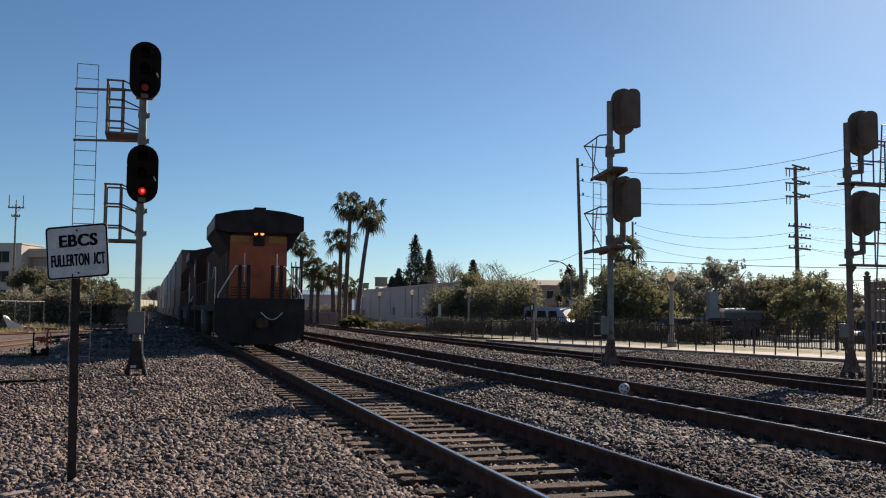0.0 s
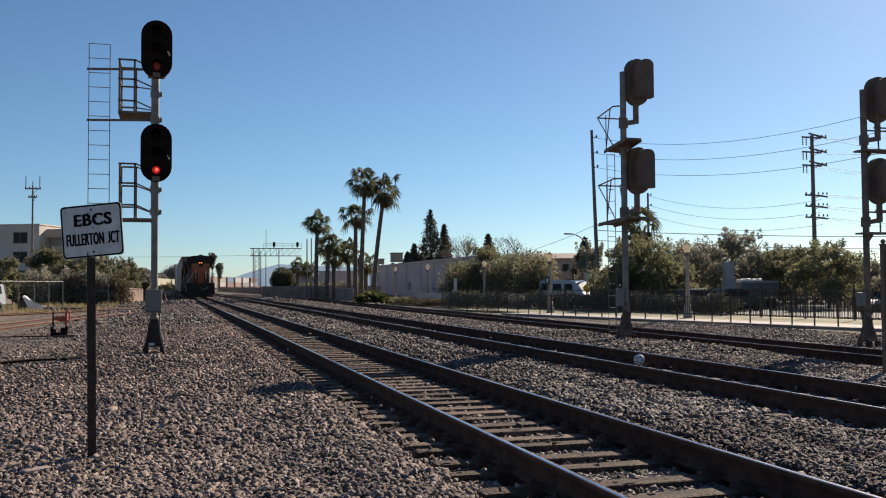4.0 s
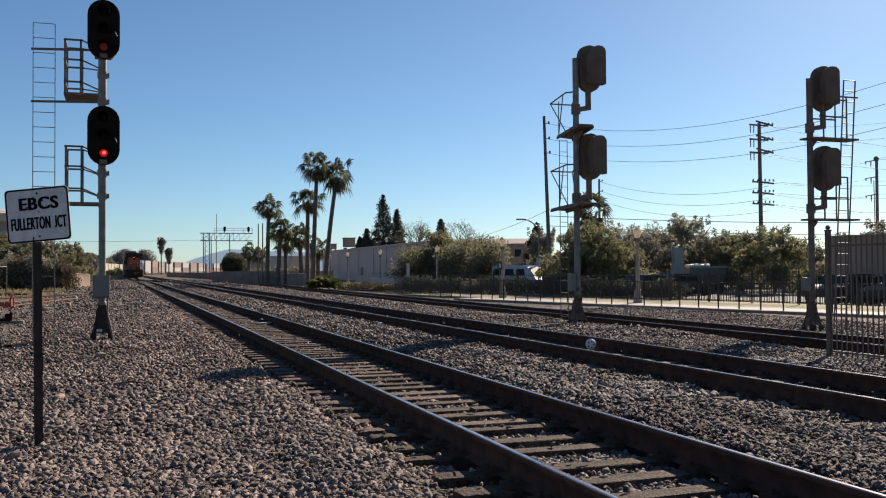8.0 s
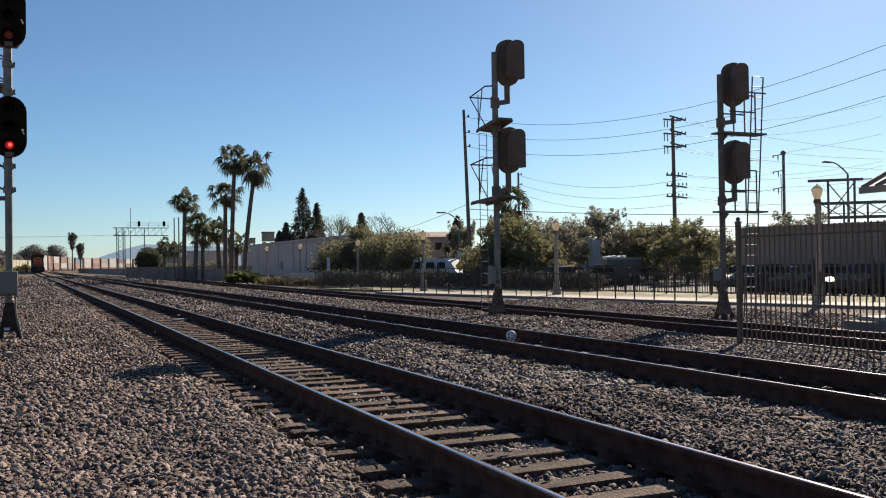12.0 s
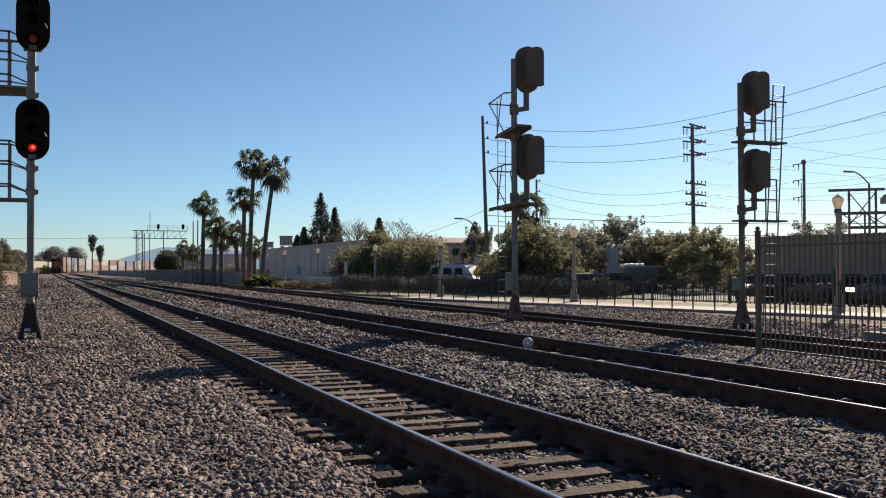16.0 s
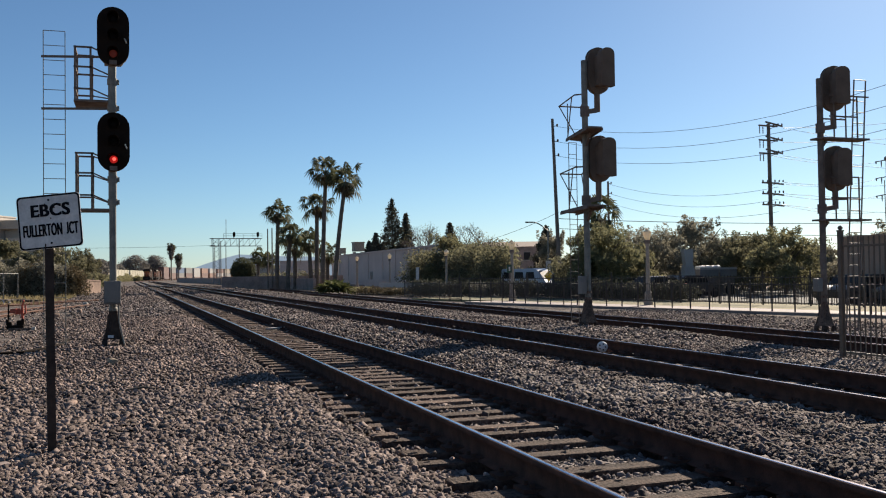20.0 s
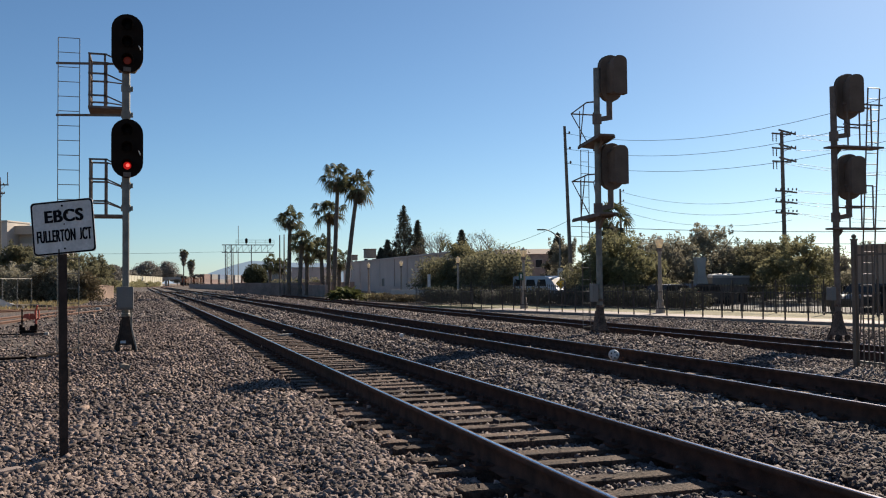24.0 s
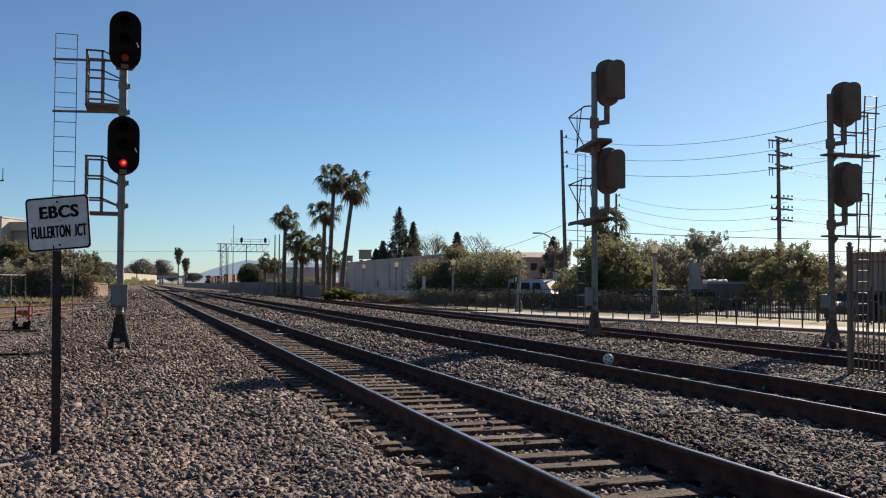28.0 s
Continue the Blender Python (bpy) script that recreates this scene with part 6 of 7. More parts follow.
def bracket_pole():
    """Three insulator brackets on one side and a riser pipe."""
    o = thing("utility_pole", P4, 0, "timber utility pole with three side brackets and a riser pipe", "utility pole", "utility poles")
    part("pole", rod(B(), (0, 0, -0.1), (0.05, 0, 14.55), 0.20, 0.165, 10), M["wood_pole"], o)
    part("pole_cap", lathe(B(), [(0.22, 14.2), (0.3, 14.3), (0.3, 14.55), (0.1, 14.75)], 10), M["galv_dark"], o)
    part("riser_pipe", rod(B(), (-0.42, -0.1, 6.0), (-0.5, -0.1, 11.9), 0.05, n=6), M["galv_dark"], o)
    for z in (14.3, 12.35, 10.3):
        a = part("bracket", bar(B(), (0, -0.05, z), (-1.7, -0.05, z - 0.28), 0.09, 0.11), M["wood_pole"], o)
        for x in (-0.85, -1.6):
            part("insulator", lathe(B(), [(0.03, -0.75 if x > -1 else -0.3), (0.07, -0.3 if x > -1 else -0.2), (0.07, -0.1), (0.03, 0.0)], 8, (x, -0.05, z + 0.16 * x)), M["galv_dark"], a)


P1, P2, P3, P4, P5 = polar(25.55, 85, -0.25), polar(28.55, 120, -0.25), polar(37.85, 95, -0.25), polar(44.05, 120, -0.25), (45.0, 19.0, 0.0)
pole(P1, 15.7, (), "tall slightly leaning timber utility pole by the street", -0.5, pins=(15.0, 13.6, 12.3))
pole(P2, 13.2, (), "timber utility pole behind trees", pins=(12.9, 11.6, 10.4))
street_pole()
bracket_pole()
for bearing, d, h in ((7.72, 122, 7.6), (7.98, 122, 7.7), (4.95, 175, 8.0), (5.25, 200, 9.0)):
    pole(polar(bearing, d, 0), h, (), "thin bare pole beside the far tracks", thick=0.11)
top = pole(polar(-7.82, 118, 0), 13.4, ((13.0, 1.7), (12.0, 0.9)), "thin dark pole with short arms rising above trees", thick=0.14)
for x in (-0.75, 0.0, 0.75):
    part("prong", rod(B(), (x, 0, 13.0), (x, 0, 14.5 if x else 13.9), 0.05, n=6), M["wood_pole"], top)


def cable(a, b, sag, r=0.022):
    """A hanging cable, one round tube from a to b."""
    a, b = Vector(a), Vector(b)
    n, k = 20, 5
    side = Vector((b.y - a.y, a.x - b.x, 0)).normalized()
    v, f = [], []
    for i in range(n + 1):
        u = i / n
        p = a.lerp(b, u) - Vector((0, 0, 4 * sag * u * (1 - u)))
        for j in range(k):
            t = 2 * math.pi * j / k
            v.append(p + side * (r * math.cos(t)) + Vector((0, 0, r * math.sin(t))))
    for i in range(n):
        for j in range(k):
            f.append((i * k + j, i * k + (j + 1) % k, (i + 1) * k + (j + 1) % k, (i + 1) * k + j))
    return tagged(raw("power_cable", v, f, M["wire"]), "thin black overhead power cable strung between poles", "cable", "overhead cables")


def up(p, z, dx=0.0):
    return (p[0] + dx, p[1], p[2] + z)


for z1, z2, sag in ((15.0, 17.4, 4.3), (13.6, 15.7, 3.95), (12.3, 13.9, 3.7)):
    cable(up(P1, z1, 0.0), up(P5, z2), sag, 0.016)
for z1, z2, sag in ((15.5, 22.5, 0.9), (15.45, 15.6, 0.35), (14.05, 20.4, 0.9), (12.75, 13.2, 0.4), (10.15, 13.7, 1.0), (9.05, 11.2, 0.7), (7.95, 9.2, 0.8)):
    cable(up(P3, z1, 1.7), (105, 90.4, z2), sag, 0.02)
for z, dx in ((12.9, -0.7), (10.05, 1.2), (9.0, 0.9), (8.0, 1.2)):
    cable(up(P3, z, dx), up(P4, {12.9: 13.9, 10.05: 12.0, 9.0: 10.0}.get(z, 8.2), -1.6), 0.5, 0.018)
for z1, z2, sag in ((14.5, 18.0, 0.1), (14.45, 14.6, 0.15), (11.8, 14.3, 0.2), (10.3, 12.0, 0.2)):
    cable(up(P4, z1, 0.2), (105, 90.4, z2), sag, 0.02)
for z in (10.5, 11.7, 12.9):
    cable(up(P2, z), up(P3, z - 3.2, 1.0), 1.2, 0.018)
cable(up(P1, 6.6), (95, 52, 6.6), 1.0, 0.03)
cable(up(P1, 5.7), (95, 50, 5.4), 1.1, 0.025)
cable(up(P1, 7.2), polar(17.5, 150, 6.0), 1.2, 0.02)
for bearing in (-12.0, 4.6):
    pole(polar(bearing, 390, 0), 14.6, ((14.0, 2.2),), "far timber utility pole down the line")
cable(polar(-12, 390, 14.2), polar(4.6, 390, 14.2), 1.0, 0.05)


def road_lamp(at, h, turn, label):
    o = thing("road_lamp", at, turn, label, "street lamp", "road lamps")
    bm = rod(B(), (0, 0, -0.1), (0, 0, h - 0.7), 0.10, 0.07, 8)
    pts = [(-1.5 * k / 6, 0, h - 0.7 + 0.75 * math.sin(math.pi / 2 * k / 6)) for k in range(7)]
    for a, b in zip(pts, pts[1:]):
        rod(bm, a, b, 0.05, n=6)
    part("mast", bm, M["galv"], o)
    part("lamp_head", box(B(), (-1.75, 0, h + 0.03), (0.7, 0.26, 0.12), bevel=0.03), M["galv"], o)


road_lamp(polar(24.86, 82, -0.25), 6.1, 0, "grey steel road lamp with a curved arm")
road_lamp(polar(47.47, 66, -0.25), 7.85, 0, "grey steel road lamp with a curved arm")


def diamond_sign():
    o = thing("road_sign", polar(24.86, 78, -0.25), 0, "yellow diamond road warning sign on a post", "sign")
    part("post", rod(B(), (0, 0, -0.1), (0, 0, 2.4), 0.04), M["galv"], o)
    part("panel", box(B(), (0, -0.06, 1.45), (0.62, 0.02, 0.62), 0, 0, 45), M["yellow_sign"], o)
    part("plate", box(B(), (0, -0.06, 2.35), (0.5, 0.02, 0.7)), M["sign"], o, "pale plate above the warning sign")


diamond_sign()


# ---- vehicles ----
def vehicle(name, at, turn, size, material, label, profile, windows):
    """A parked vehicle: side profile drawn across its width, wheels, windows and lamps."""
    L, W = size
    o = thing(name, at, turn, label, "vehicle", "parked vehicles")
    bm = prism(B(), profile, -W / 2, W / 2)
    bmesh.ops.bevel(bm, geom=[e for e in bm.edges], offset=0.06, segments=2, affect="EDGES")
    part("body", bm, material, o)
    for sy in (-1, 1):
        for x0, x1, z0, z1 in windows:
            part("side_window", prism(B(), [(x0, z0), (x1, z0), (x1 - 0.1, z1), (x0 + 0.1, z1)], sy * (W / 2 + 0.003), sy * (W / 2 + 0.018)), M["glass"], o)
        for x in (-L * 0.31, L * 0.31):
            w = part("wheel", lathe(B(), [(0.30, -0.11), (0.34, -0.09), (0.34, 0.09), (0.30, 0.11), (0.20, 0.10), (0.18, 0.06)], 16), M["tyre"], o)
            w.matrix_basis = pose(x, sy * (W / 2 - 0.10), 0.34, 90 if sy < 0 else -90)
        part("headlight", box(B(), (-L / 2 + 0.02, sy * W * 0.36, 0.72), (0.1, 0.34, 0.16), bevel=0.03), M["galv"], o)
        part("tail_light", box(B(), (L / 2 - 0.02, sy * W * 0.40, 0.85), (0.08, 0.2, 0.24), bevel=0.02), M["red_paint"], o)
    for (xa, za), (xb, zb) in zip(profile, profile[1:]):
        if zb - za > 0.35 and xa < 0 and xb - xa > 0.3:
            k = 0.02 / math.hypot(xb - xa, zb - za)
            nx, nz = -(zb - za) * k, (xb - xa) * k
            part("windscreen", prism(B(), [(xa * 0.9 + xb * 0.1 + nx, za * 0.9 + zb * 0.1 + nz), (xa * 0.1 + xb * 0.9 + nx, za * 0.1 + zb * 0.9 + nz), (xa * 0.1 + xb * 0.9, za * 0.1 + zb * 0.9), (xa * 0.9 + xb * 0.1, za * 0.9 + zb * 0.1)], -W * 0.43, W * 0.43), M["glass"], o)
    return o


VAN = [(-2.6, 0.35), (-2.65, 0.85), (-2.35, 1.1), (-1.6, 1.95), (-1.2, 2.1), (2.5, 2.1), (2.6, 1.9), (2.6, 0.35)]
CARP = [(-2.2, 0.32), (-2.25, 0.7), (-1.9, 0.85), (-0.95, 0.95), (-0.3, 1.42), (1.0, 1.44), (1.75, 1.0), (2.2, 0.92), (2.25, 0.4)]
SUV = [(-2.35, 0.38), (-2.4, 0.85), (-2.0, 1.05), (-1.1, 1.12), (-0.5, 1.72), (2.0, 1.74), (2.3, 1.1), (2.35, 0.45)]
vehicle("van", polar(23.75, 82, -0.25), 115, (5.2, 2.0), M["car_white"], "pale blue-white van parked by the street", VAN, ((-1.35, -0.3, 1.25, 1.8), (-0.1, 1.0, 1.25, 1.8), (1.2, 2.3, 1.25, 1.8)))
for az, d, turn, mt, nm, lb in ((26.0, 76, 70, "galv", "car", "silver car parked behind the fence"), (27.6, 66, 190, "car_dark", "car", "dark car parked behind the fence"),
                                (31.0, 58, 15, "car_dark", "car", "dark car parked behind the platform fence"), (33.2, 62, 188, "car_dark", "car", "dark car parked behind the platform fence")):
    vehicle(nm, polar(az, d, -0.25), turn, (4.5, 1.8), M[mt], lb, CARP, ((-0.75, 0.1, 0.98, 1.34), (0.2, 1.3, 0.98, 1.34)))
for u in (-4.6, -7.8, -10.8, -14.0, -17.2):
    o = vehicle("car", station(u, 10.9, -0.24), PLAT_TURN, (4.8, 1.95), M["car_dark"], "dark car parked before the brown building", CARP, ((-0.75, 0.1, 0.98, 1.34), (0.2, 1.3, 0.98, 1.34)))
    if u == -10.8:
        # Glowing shape added where the sun glints off this car.
        tagged(o, "dark car with a glint added before the brown building")
        part("lit_headlamp", prism(B(), oval(0.40, 0.24), -0.03, 0.03, "x"), M["glint"], o, "bright white glow standing for a sun glint").matrix_basis = pose(-2.42, 0.70, 0.76)
vehicle("pickup", polar(-10.9, 63, 0), 70, (5.0, 1.9), M["car_white"], "white pickup parked beside the chain-link fence", SUV, ((-0.85, 0.2, 1.15, 1.62), (0.3, 1.8, 1.15, 1.62)))

o = thing("sign_board", polar(33.1, 66, -0.25), 0, "pale tapered sign board standing beside the lot", "sign")
part("panel", prism(B(), [(-0.36, 3.2), (0.40, 3.2), (0.34, 2.1), (-0.22, 2.1)], -0.2, 0.2), M["concrete"], o)
part("base", prism(B(), [(-0.26, 2.1), (0.34, 2.1), (0.55, 1.3), (0.55, 0.0), (-0.40, 0.0), (-0.40, 1.3)], -0.25, 0.25), M["concrete"], o)
o = thing("flatbed_trailer", polar(34.5, 68, -0.25), 0, "pale grey flatbed trailer loaded with white sacks", "trailer")
part("bed", box(B(), (0, 0, 1.55), (3.0, 1.6, 0.5), bevel=0.03), M["box_grey"], o)
part("rail", box(B(), (0, -0.82, 1.86), (3.0, 0.05, 0.14)), M["concrete"], o)
part("skirt", box(B(), (0, 0, 1.0), (2.8, 1.4, 0.5), bevel=0.03), M["galv_dark"], o)
for k in range(4):
    part("sack", box(B(), (-1.15 + 0.42 * k, -0.3, 1.92 + 0.03 * (k % 2)), (0.5, 0.6, 0.26), 12 * k, bevel=0.1), M["tarp"], o, "white filled sack")
for x in (-1.0, 1.0):
    w = part("wheel", lathe(B(), [(0.30, -0.12), (0.36, -0.1), (0.36, 0.1), (0.30, 0.12)], 14), M["tyre"], o)
    w.matrix_basis = pose(x, -0.7, 0.36, 90)


# ---- yard clutter on the near side ----
def switch_stand():
    o = thing("switch_stand", (-3.42, 30.8, 0.0), 0, "low black track switch stand with red lever and target", "switch stand")
    o.matrix_basis = o.matrix_basis @ Matrix.Diagonal((0.78, 0.78, 0.80, 1))
    part("base", box(box(box(B(), (0, 0, 0.12), (0.62, 0.30, 0.14), bevel=0.02), (-0.2, 0, 0.24), (0.16, 0.22, 0.16), bevel=0.03), (0.16, 0, 0.27), (0.22, 0.22, 0.2), bevel=0.04), M["black"], o)
    for sx in (-0.27, 0.27):
        part("lug", rod(B(), (sx, -0.05, 0.2), (sx, -0.05, 0.42), 0.06), M["black"], o)
    part("head_timber", box(B(), (0.25, -0.12, 0.04), (0.95, 0.2, 0.10), bevel=0.01), M["tie"], o)
    part("throw_rod", box(B(), (-1.75, 0.0, 0.05), (3.0, 0.05, 0.04), bevel=0.008), M["black"], o)
    part("timber_end", box(B(), (0.66, -0.12, 0.05), (0.14, 0.22, 0.11), bevel=0.01), M["concrete"], o)
    part("spindle", rod(B(), (-0.24, 0, 0.2), (-0.24, 0, 0.98), 0.03), M["black"], o)
    part("lever", rod(rod(B(), (0.26, 0, 0.3), (0.24, 0, 0.92), 0.045), (0.24, 0, 0.92), (0.32, -0.05, 1.12), 0.035), M["red_paint"], o, "red painted lever")
    part("lever_arm", rod(rod(B(), (0.25, 0, 0.55), (0.38, -0.05, 0.66), 0.035), (0.38, -0.05, 0.66), (0.36, -0.05, 0.95), 0.03), M["red_paint"], o)
    for a in (0, 90):
        bm = prism(B(), [(-0.24, 0.66), (0.14, 0.58), (0.24, 0.70), (0.14, 0.82), (-0.20, 0.80)], -0.015, 0.015)
        bm.transform(pose(0.02, 0, 0, 0, 0, a))
        part("target", bm, M["red_paint"], o, "red target blade")


switch_stand()


def tarp():
    o = thing("debris_sheet", (-8.85, 66.5, 0.0), 0, "crumpled white sheet over dumped debris", "debris")
    bm = prism(B(), [(-0.80, 1.02), (-0.62, 0.95), (-0.30, 0.66), (0.10, 0.42), (0.55, 0.24), (1.15, 0.10), (1.15, 0.0), (-0.40, 0.0)], 0.0, 0.9)
    bmesh.ops.subdivide_edges(bm, edges=[e for e in bm.edges if abs(e.verts[0].co.y - e.verts[1].co.y) > 0.5], cuts=4)
    for v in bm.verts:
        v.co.z *= 0.86 + 0.14 * math.cos(5 * v.co.y + 2 * v.co.x)
        v.co.x += 0.05 * math.sin(9 * v.co.y + 4 * v.co.z)
    part("sheet", bm, M["tarp"], o)
    g = random.Random(8)
    for k in range(9):
        w = g.uniform(0.35, 0.7)
        part("heap", box(B(), (0.4 + 0.28 * k, 0.5 + g.uniform(-0.3, 0.3), 0.10), (w, w * 0.8, 0.3 - 0.02 * k), g.uniform(0, 90), bevel=0.09), M["bark"], o, "dark dumped debris")
    part("debris", box(box(B(), (0.4, 0.7, 0.12), (3.2, 0.6, 0.22), 6, bevel=0.05), (-0.9, 0.5, 0.35), (0.5, 0.5, 0.6), 20, bevel=0.05), M["bark"], o)


tarp()


def chain_fence():
    a, b = Vector(polar(-10.2, 66, 0)), Vector(polar(-6.2, 74, 0))
    d = b - a
    o = thing("chain_link_fence", a, math.degrees(math.atan2(d.y, d.x)), "rusty grey chain-link fence on thin posts", "fence")
    L, h = d.length, 1.95
    p = None
    for k in range(6):
        m = pose(L * k / 5, 0, 0)
        if p is None:
            p = part("fence_post", rod(B(), (0, 0, 0), (0, 0, h), 0.035), M["galv"], o)
        else:
            share(p, "fence_post", o, m)
    part("top_rail", rod(B(), (0, 0, h), (L, 0, h), 0.025), M["galv"], o)
    v, f = [], []
    w = 0.004
    step = 0.16
    k = -h
    while k < L:
        for s in (1, -1):
            x0, z0, x1, z1 = (k, 0.0, k + h, h) if s > 0 else (k + h, 0.0, k, h)
            if min(x0, x1) < 0 or max(x0, x1) > L:
                continue
            i = len(v)
            v += [(x0 - w, 0, z0), (x0 + w, 0.004, z0), (x1 + w, 0.004, z1), (x1 - w, 0, z1)]
            f.append((i, i + 1, i + 2, i + 3))
        k += step
    raw("mesh", v, f, M["galv"], o)


chain_fence()
o = thing("parked_trailer", polar(-8.0, 96, 0), 14, "faded pinkish utility trailer with dark windows behind a fence", "trailer")
part("body", box(B(), (0, 0, 1.15), (3.6, 1.5, 1.3), bevel=0.06), M["pink_paint"], o)
part("roof", box(B(), (0, 0, 1.83), (3.7, 1.6, 0.08), bevel=0.02), M["tarp"], o)
for x in (-0.7, 0.35):
    q = part("window", box(B(), (x, -0.76, 1.35), (0.75, 0.03, 0.55), bevel=0.01), M["glass"], o)
    part("window_frame", box(box(B(), (x, -0.77, 1.65), (0.85, 0.05, 0.05)), (x, -0.77, 1.05), (0.85, 0.05, 0.05)), M["tarp"], q)
for x in (-1.0, 1.0):
    w = part("wheel", lathe(B(), [(0.24, -0.1), (0.28, -0.08), (0.28, 0.08), (0.24, 0.1)], 14), M["tyre"], o)
    w.matrix_basis = pose(x, -0.6, 0.28, 90)
for x in (-1.3, 1.3):
    part("prop", box(B(), (x, 0.3, 0.26), (0.12, 0.12, 0.52)), M["galv_dark"], o)
o = thing("hung_sheet", polar(-6.95, 92, 0), 10, "white cloth hung over a post by the fence", "cloth")
v, f = [], []
for i in range(9):
    for j in range(5):
        u, w = i / 8, j / 4
        v.append(((w - 0.5) * (0.45 + 0.5 * u) + 0.05 * math.sin(7 * u), 0.10 * math.sin(9 * w + 3 * u) - 0.12 * u, 1.85 * (1 - u) + 0.02))
f = [(i * 5 + j, i * 5 + j + 1, i * 5 + j + 6, i * 5 + j + 5) for i in range(8) for j in range(4)]
raw("cloth", v, f, M["tarp"], o).modifiers.new("thickness", "SOLIDIFY").thickness = 0.02
part("post", rod(B(), (0, 0.15, 0), (0, 0.15, 1.9), 0.04), M["galv_dark"], o)
o = thing("concrete_wall_stub", (-4.35, 101, 0), 65, "broken pale orange block wall stub in scrub", "wall")
part("wall", box(B(), (0, 0, 0.62), (4.2, 0.4, 1.25), bevel=0.04), M["wall_pink"], o)
part("cap", box(B(), (0.1, 0, 1.32), (3.8, 0.5, 0.1), 0, 0, 2), M["wall_pink"], o)


def lens_disc():
    o = thing("round_disc", (8.45, 15.9, 0.03), 0, "round silver metal disc fixed beside a rail", "disc")
    d = part("disc", lathe(B(), [(0.10, -0.05), (0.135, -0.02), (0.14, 0.02), (0.12, 0.06), (0.06, 0.09)], 20), M["tarp"], o)
    for k in range(5):
        q = part("hole", lathe(B(), [(0.022, 0.0), (0.02, 0.012)], 8), M["black"], d)
        q.matrix_basis = pose(0.075 * math.cos(1.257 * k), 0.075 * math.sin(1.257 * k), 0.078)
    d.matrix_basis = pose(0, 0, 0.07, 90, 0, -28) @ Matrix.Diagonal((0.74, 0.74, 0.74, 1))
    part("stem", rod(B(), (0, 0.02, -0.05), (0, 0.02, 0.06), 0.03), M["rust"], o)


lens_disc()


def ground_litter():
    """Loose pieces on the grit: a black cable, sticks and odd stones."""
    o = thing("ground_cable", (0, 0, 0), 0, "thin black cable lying across the grit", "cable")
    pts = [(-5.2, 19.6, 0.03), (-3.9, 20.0, 0.02), (-2.79, 20.63, 0.05), (-2.2, 21.1, 0.03), (-1.78, 21.8, 0.05), (-1.62, 23.2, 0.03), (-1.57, 24.85, 0.04)]
    bm = B()
    for a, b in zip(pts, pts[1:]):
        rod(bm, a, b, 0.028, n=6)
    part("strand", bm, M["black"], o)
    o = thing("stick", (0.05, 13.05, 0.03), 2, "dark dry stick lying on crushed stone", "stick")
    part("twig", rod(rod(B(), (-0.18, 0, 0.02), (0.05, 0.02, 0.05), 0.018, 0.016), (0.05, 0.02, 0.05), (0.2, -0.03, 0.03), 0.016, 0.008), M["bark"], o)
    for x, y, w, d, h, mt, lb in ((-1.29, 8.56, 0.11, 0.08, 0.06, "dirt", "yellowish rock lying on crushed stone"), (-1.08, 8.34, 0.24, 0.14, 0.05, "wall_brown", "flat brown-grey stone slab among crushed stone"),
                                  (-0.84, 8.39, 0.10, 0.09, 0.07, "galv_dark", "dark rock among crushed stone"), (-0.37, 17.68, 0.19, 0.13, 0.10, "dirt", "tan rock lying near the signal mast"),
                                  (-0.74, 12.2, 0.20, 0.10, 0.06, "wall_pink", "pinkish stone piece among crushed stone"), (-3.0, 40.5, 0.34, 0.2, 0.2, "wall_pink", "pale pinkish rubble block on the grit"),
                                  (-2.3, 44.0, 0.28, 0.2, 0.18, "wall_pink", "pale pinkish rubble block on the grit"), (-2.6, 56.0, 0.26, 0.2, 0.2, "concrete", "pale rubble block at the scrub's edge")):
        o = thing("loose_rock", (x, y, 0.0), 20 * x + 7 * y, lb, "rock")
        bm = box(B(), (0, 0, h / 2), (w, d, h), bevel=min(w, d, h) * 0.38)
        for v in bm.verts:
            v.co.x += 0.25 * v.co.y
            v.co += 0.25 * h * noise.noise_vector(v.co * 9 + Vector((x, y, 0)))
        part("rock_body", bm, M[mt], o)


ground_litter()

# no-entry plate on the tall fence
o = thing("warning_sign", (11.592, 9.35, 1.0), -90, "white prohibition sign with a black ring symbol on a fence", "sign")
part("panel", box(B(), (0, -0.01, 0.42), (0.5, 0.012, 0.66), bevel=0.004), M["sign"], o)
ring = part("ring_symbol", lathe(B(), [(0.17, 0.0), (0.17, 0.004), (0.135, 0.004), (0.135, 0.0)], 24), M["ink"], o)
ring.matrix_basis = pose(0, -0.017, 0.46, 90)
part("slash", box(B(), (0, -0.020, 0.46), (0.30, 0.004, 0.035), 0, 0, 45), M["ink"], o)
for z, w in ((0.24, 0.36), (0.18, 0.30), (0.71, 0.14)):
    part("text_bar", box(B(), (0, -0.018, z), (w, 0.004, 0.035)), M["ink"], o)

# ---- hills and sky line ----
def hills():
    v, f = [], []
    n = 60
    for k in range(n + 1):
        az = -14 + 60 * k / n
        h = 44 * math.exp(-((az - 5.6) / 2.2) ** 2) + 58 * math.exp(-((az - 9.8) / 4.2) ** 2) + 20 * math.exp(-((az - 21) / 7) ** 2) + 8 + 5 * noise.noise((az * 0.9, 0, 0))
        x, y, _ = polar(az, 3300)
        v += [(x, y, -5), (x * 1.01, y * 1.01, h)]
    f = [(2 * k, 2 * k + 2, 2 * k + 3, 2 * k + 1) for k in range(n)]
    tagged(raw("backdrop_hills", v, f, M["hill"]), "hills on the horizon, haze put into their blue-grey colour", "hills", kind="structure")


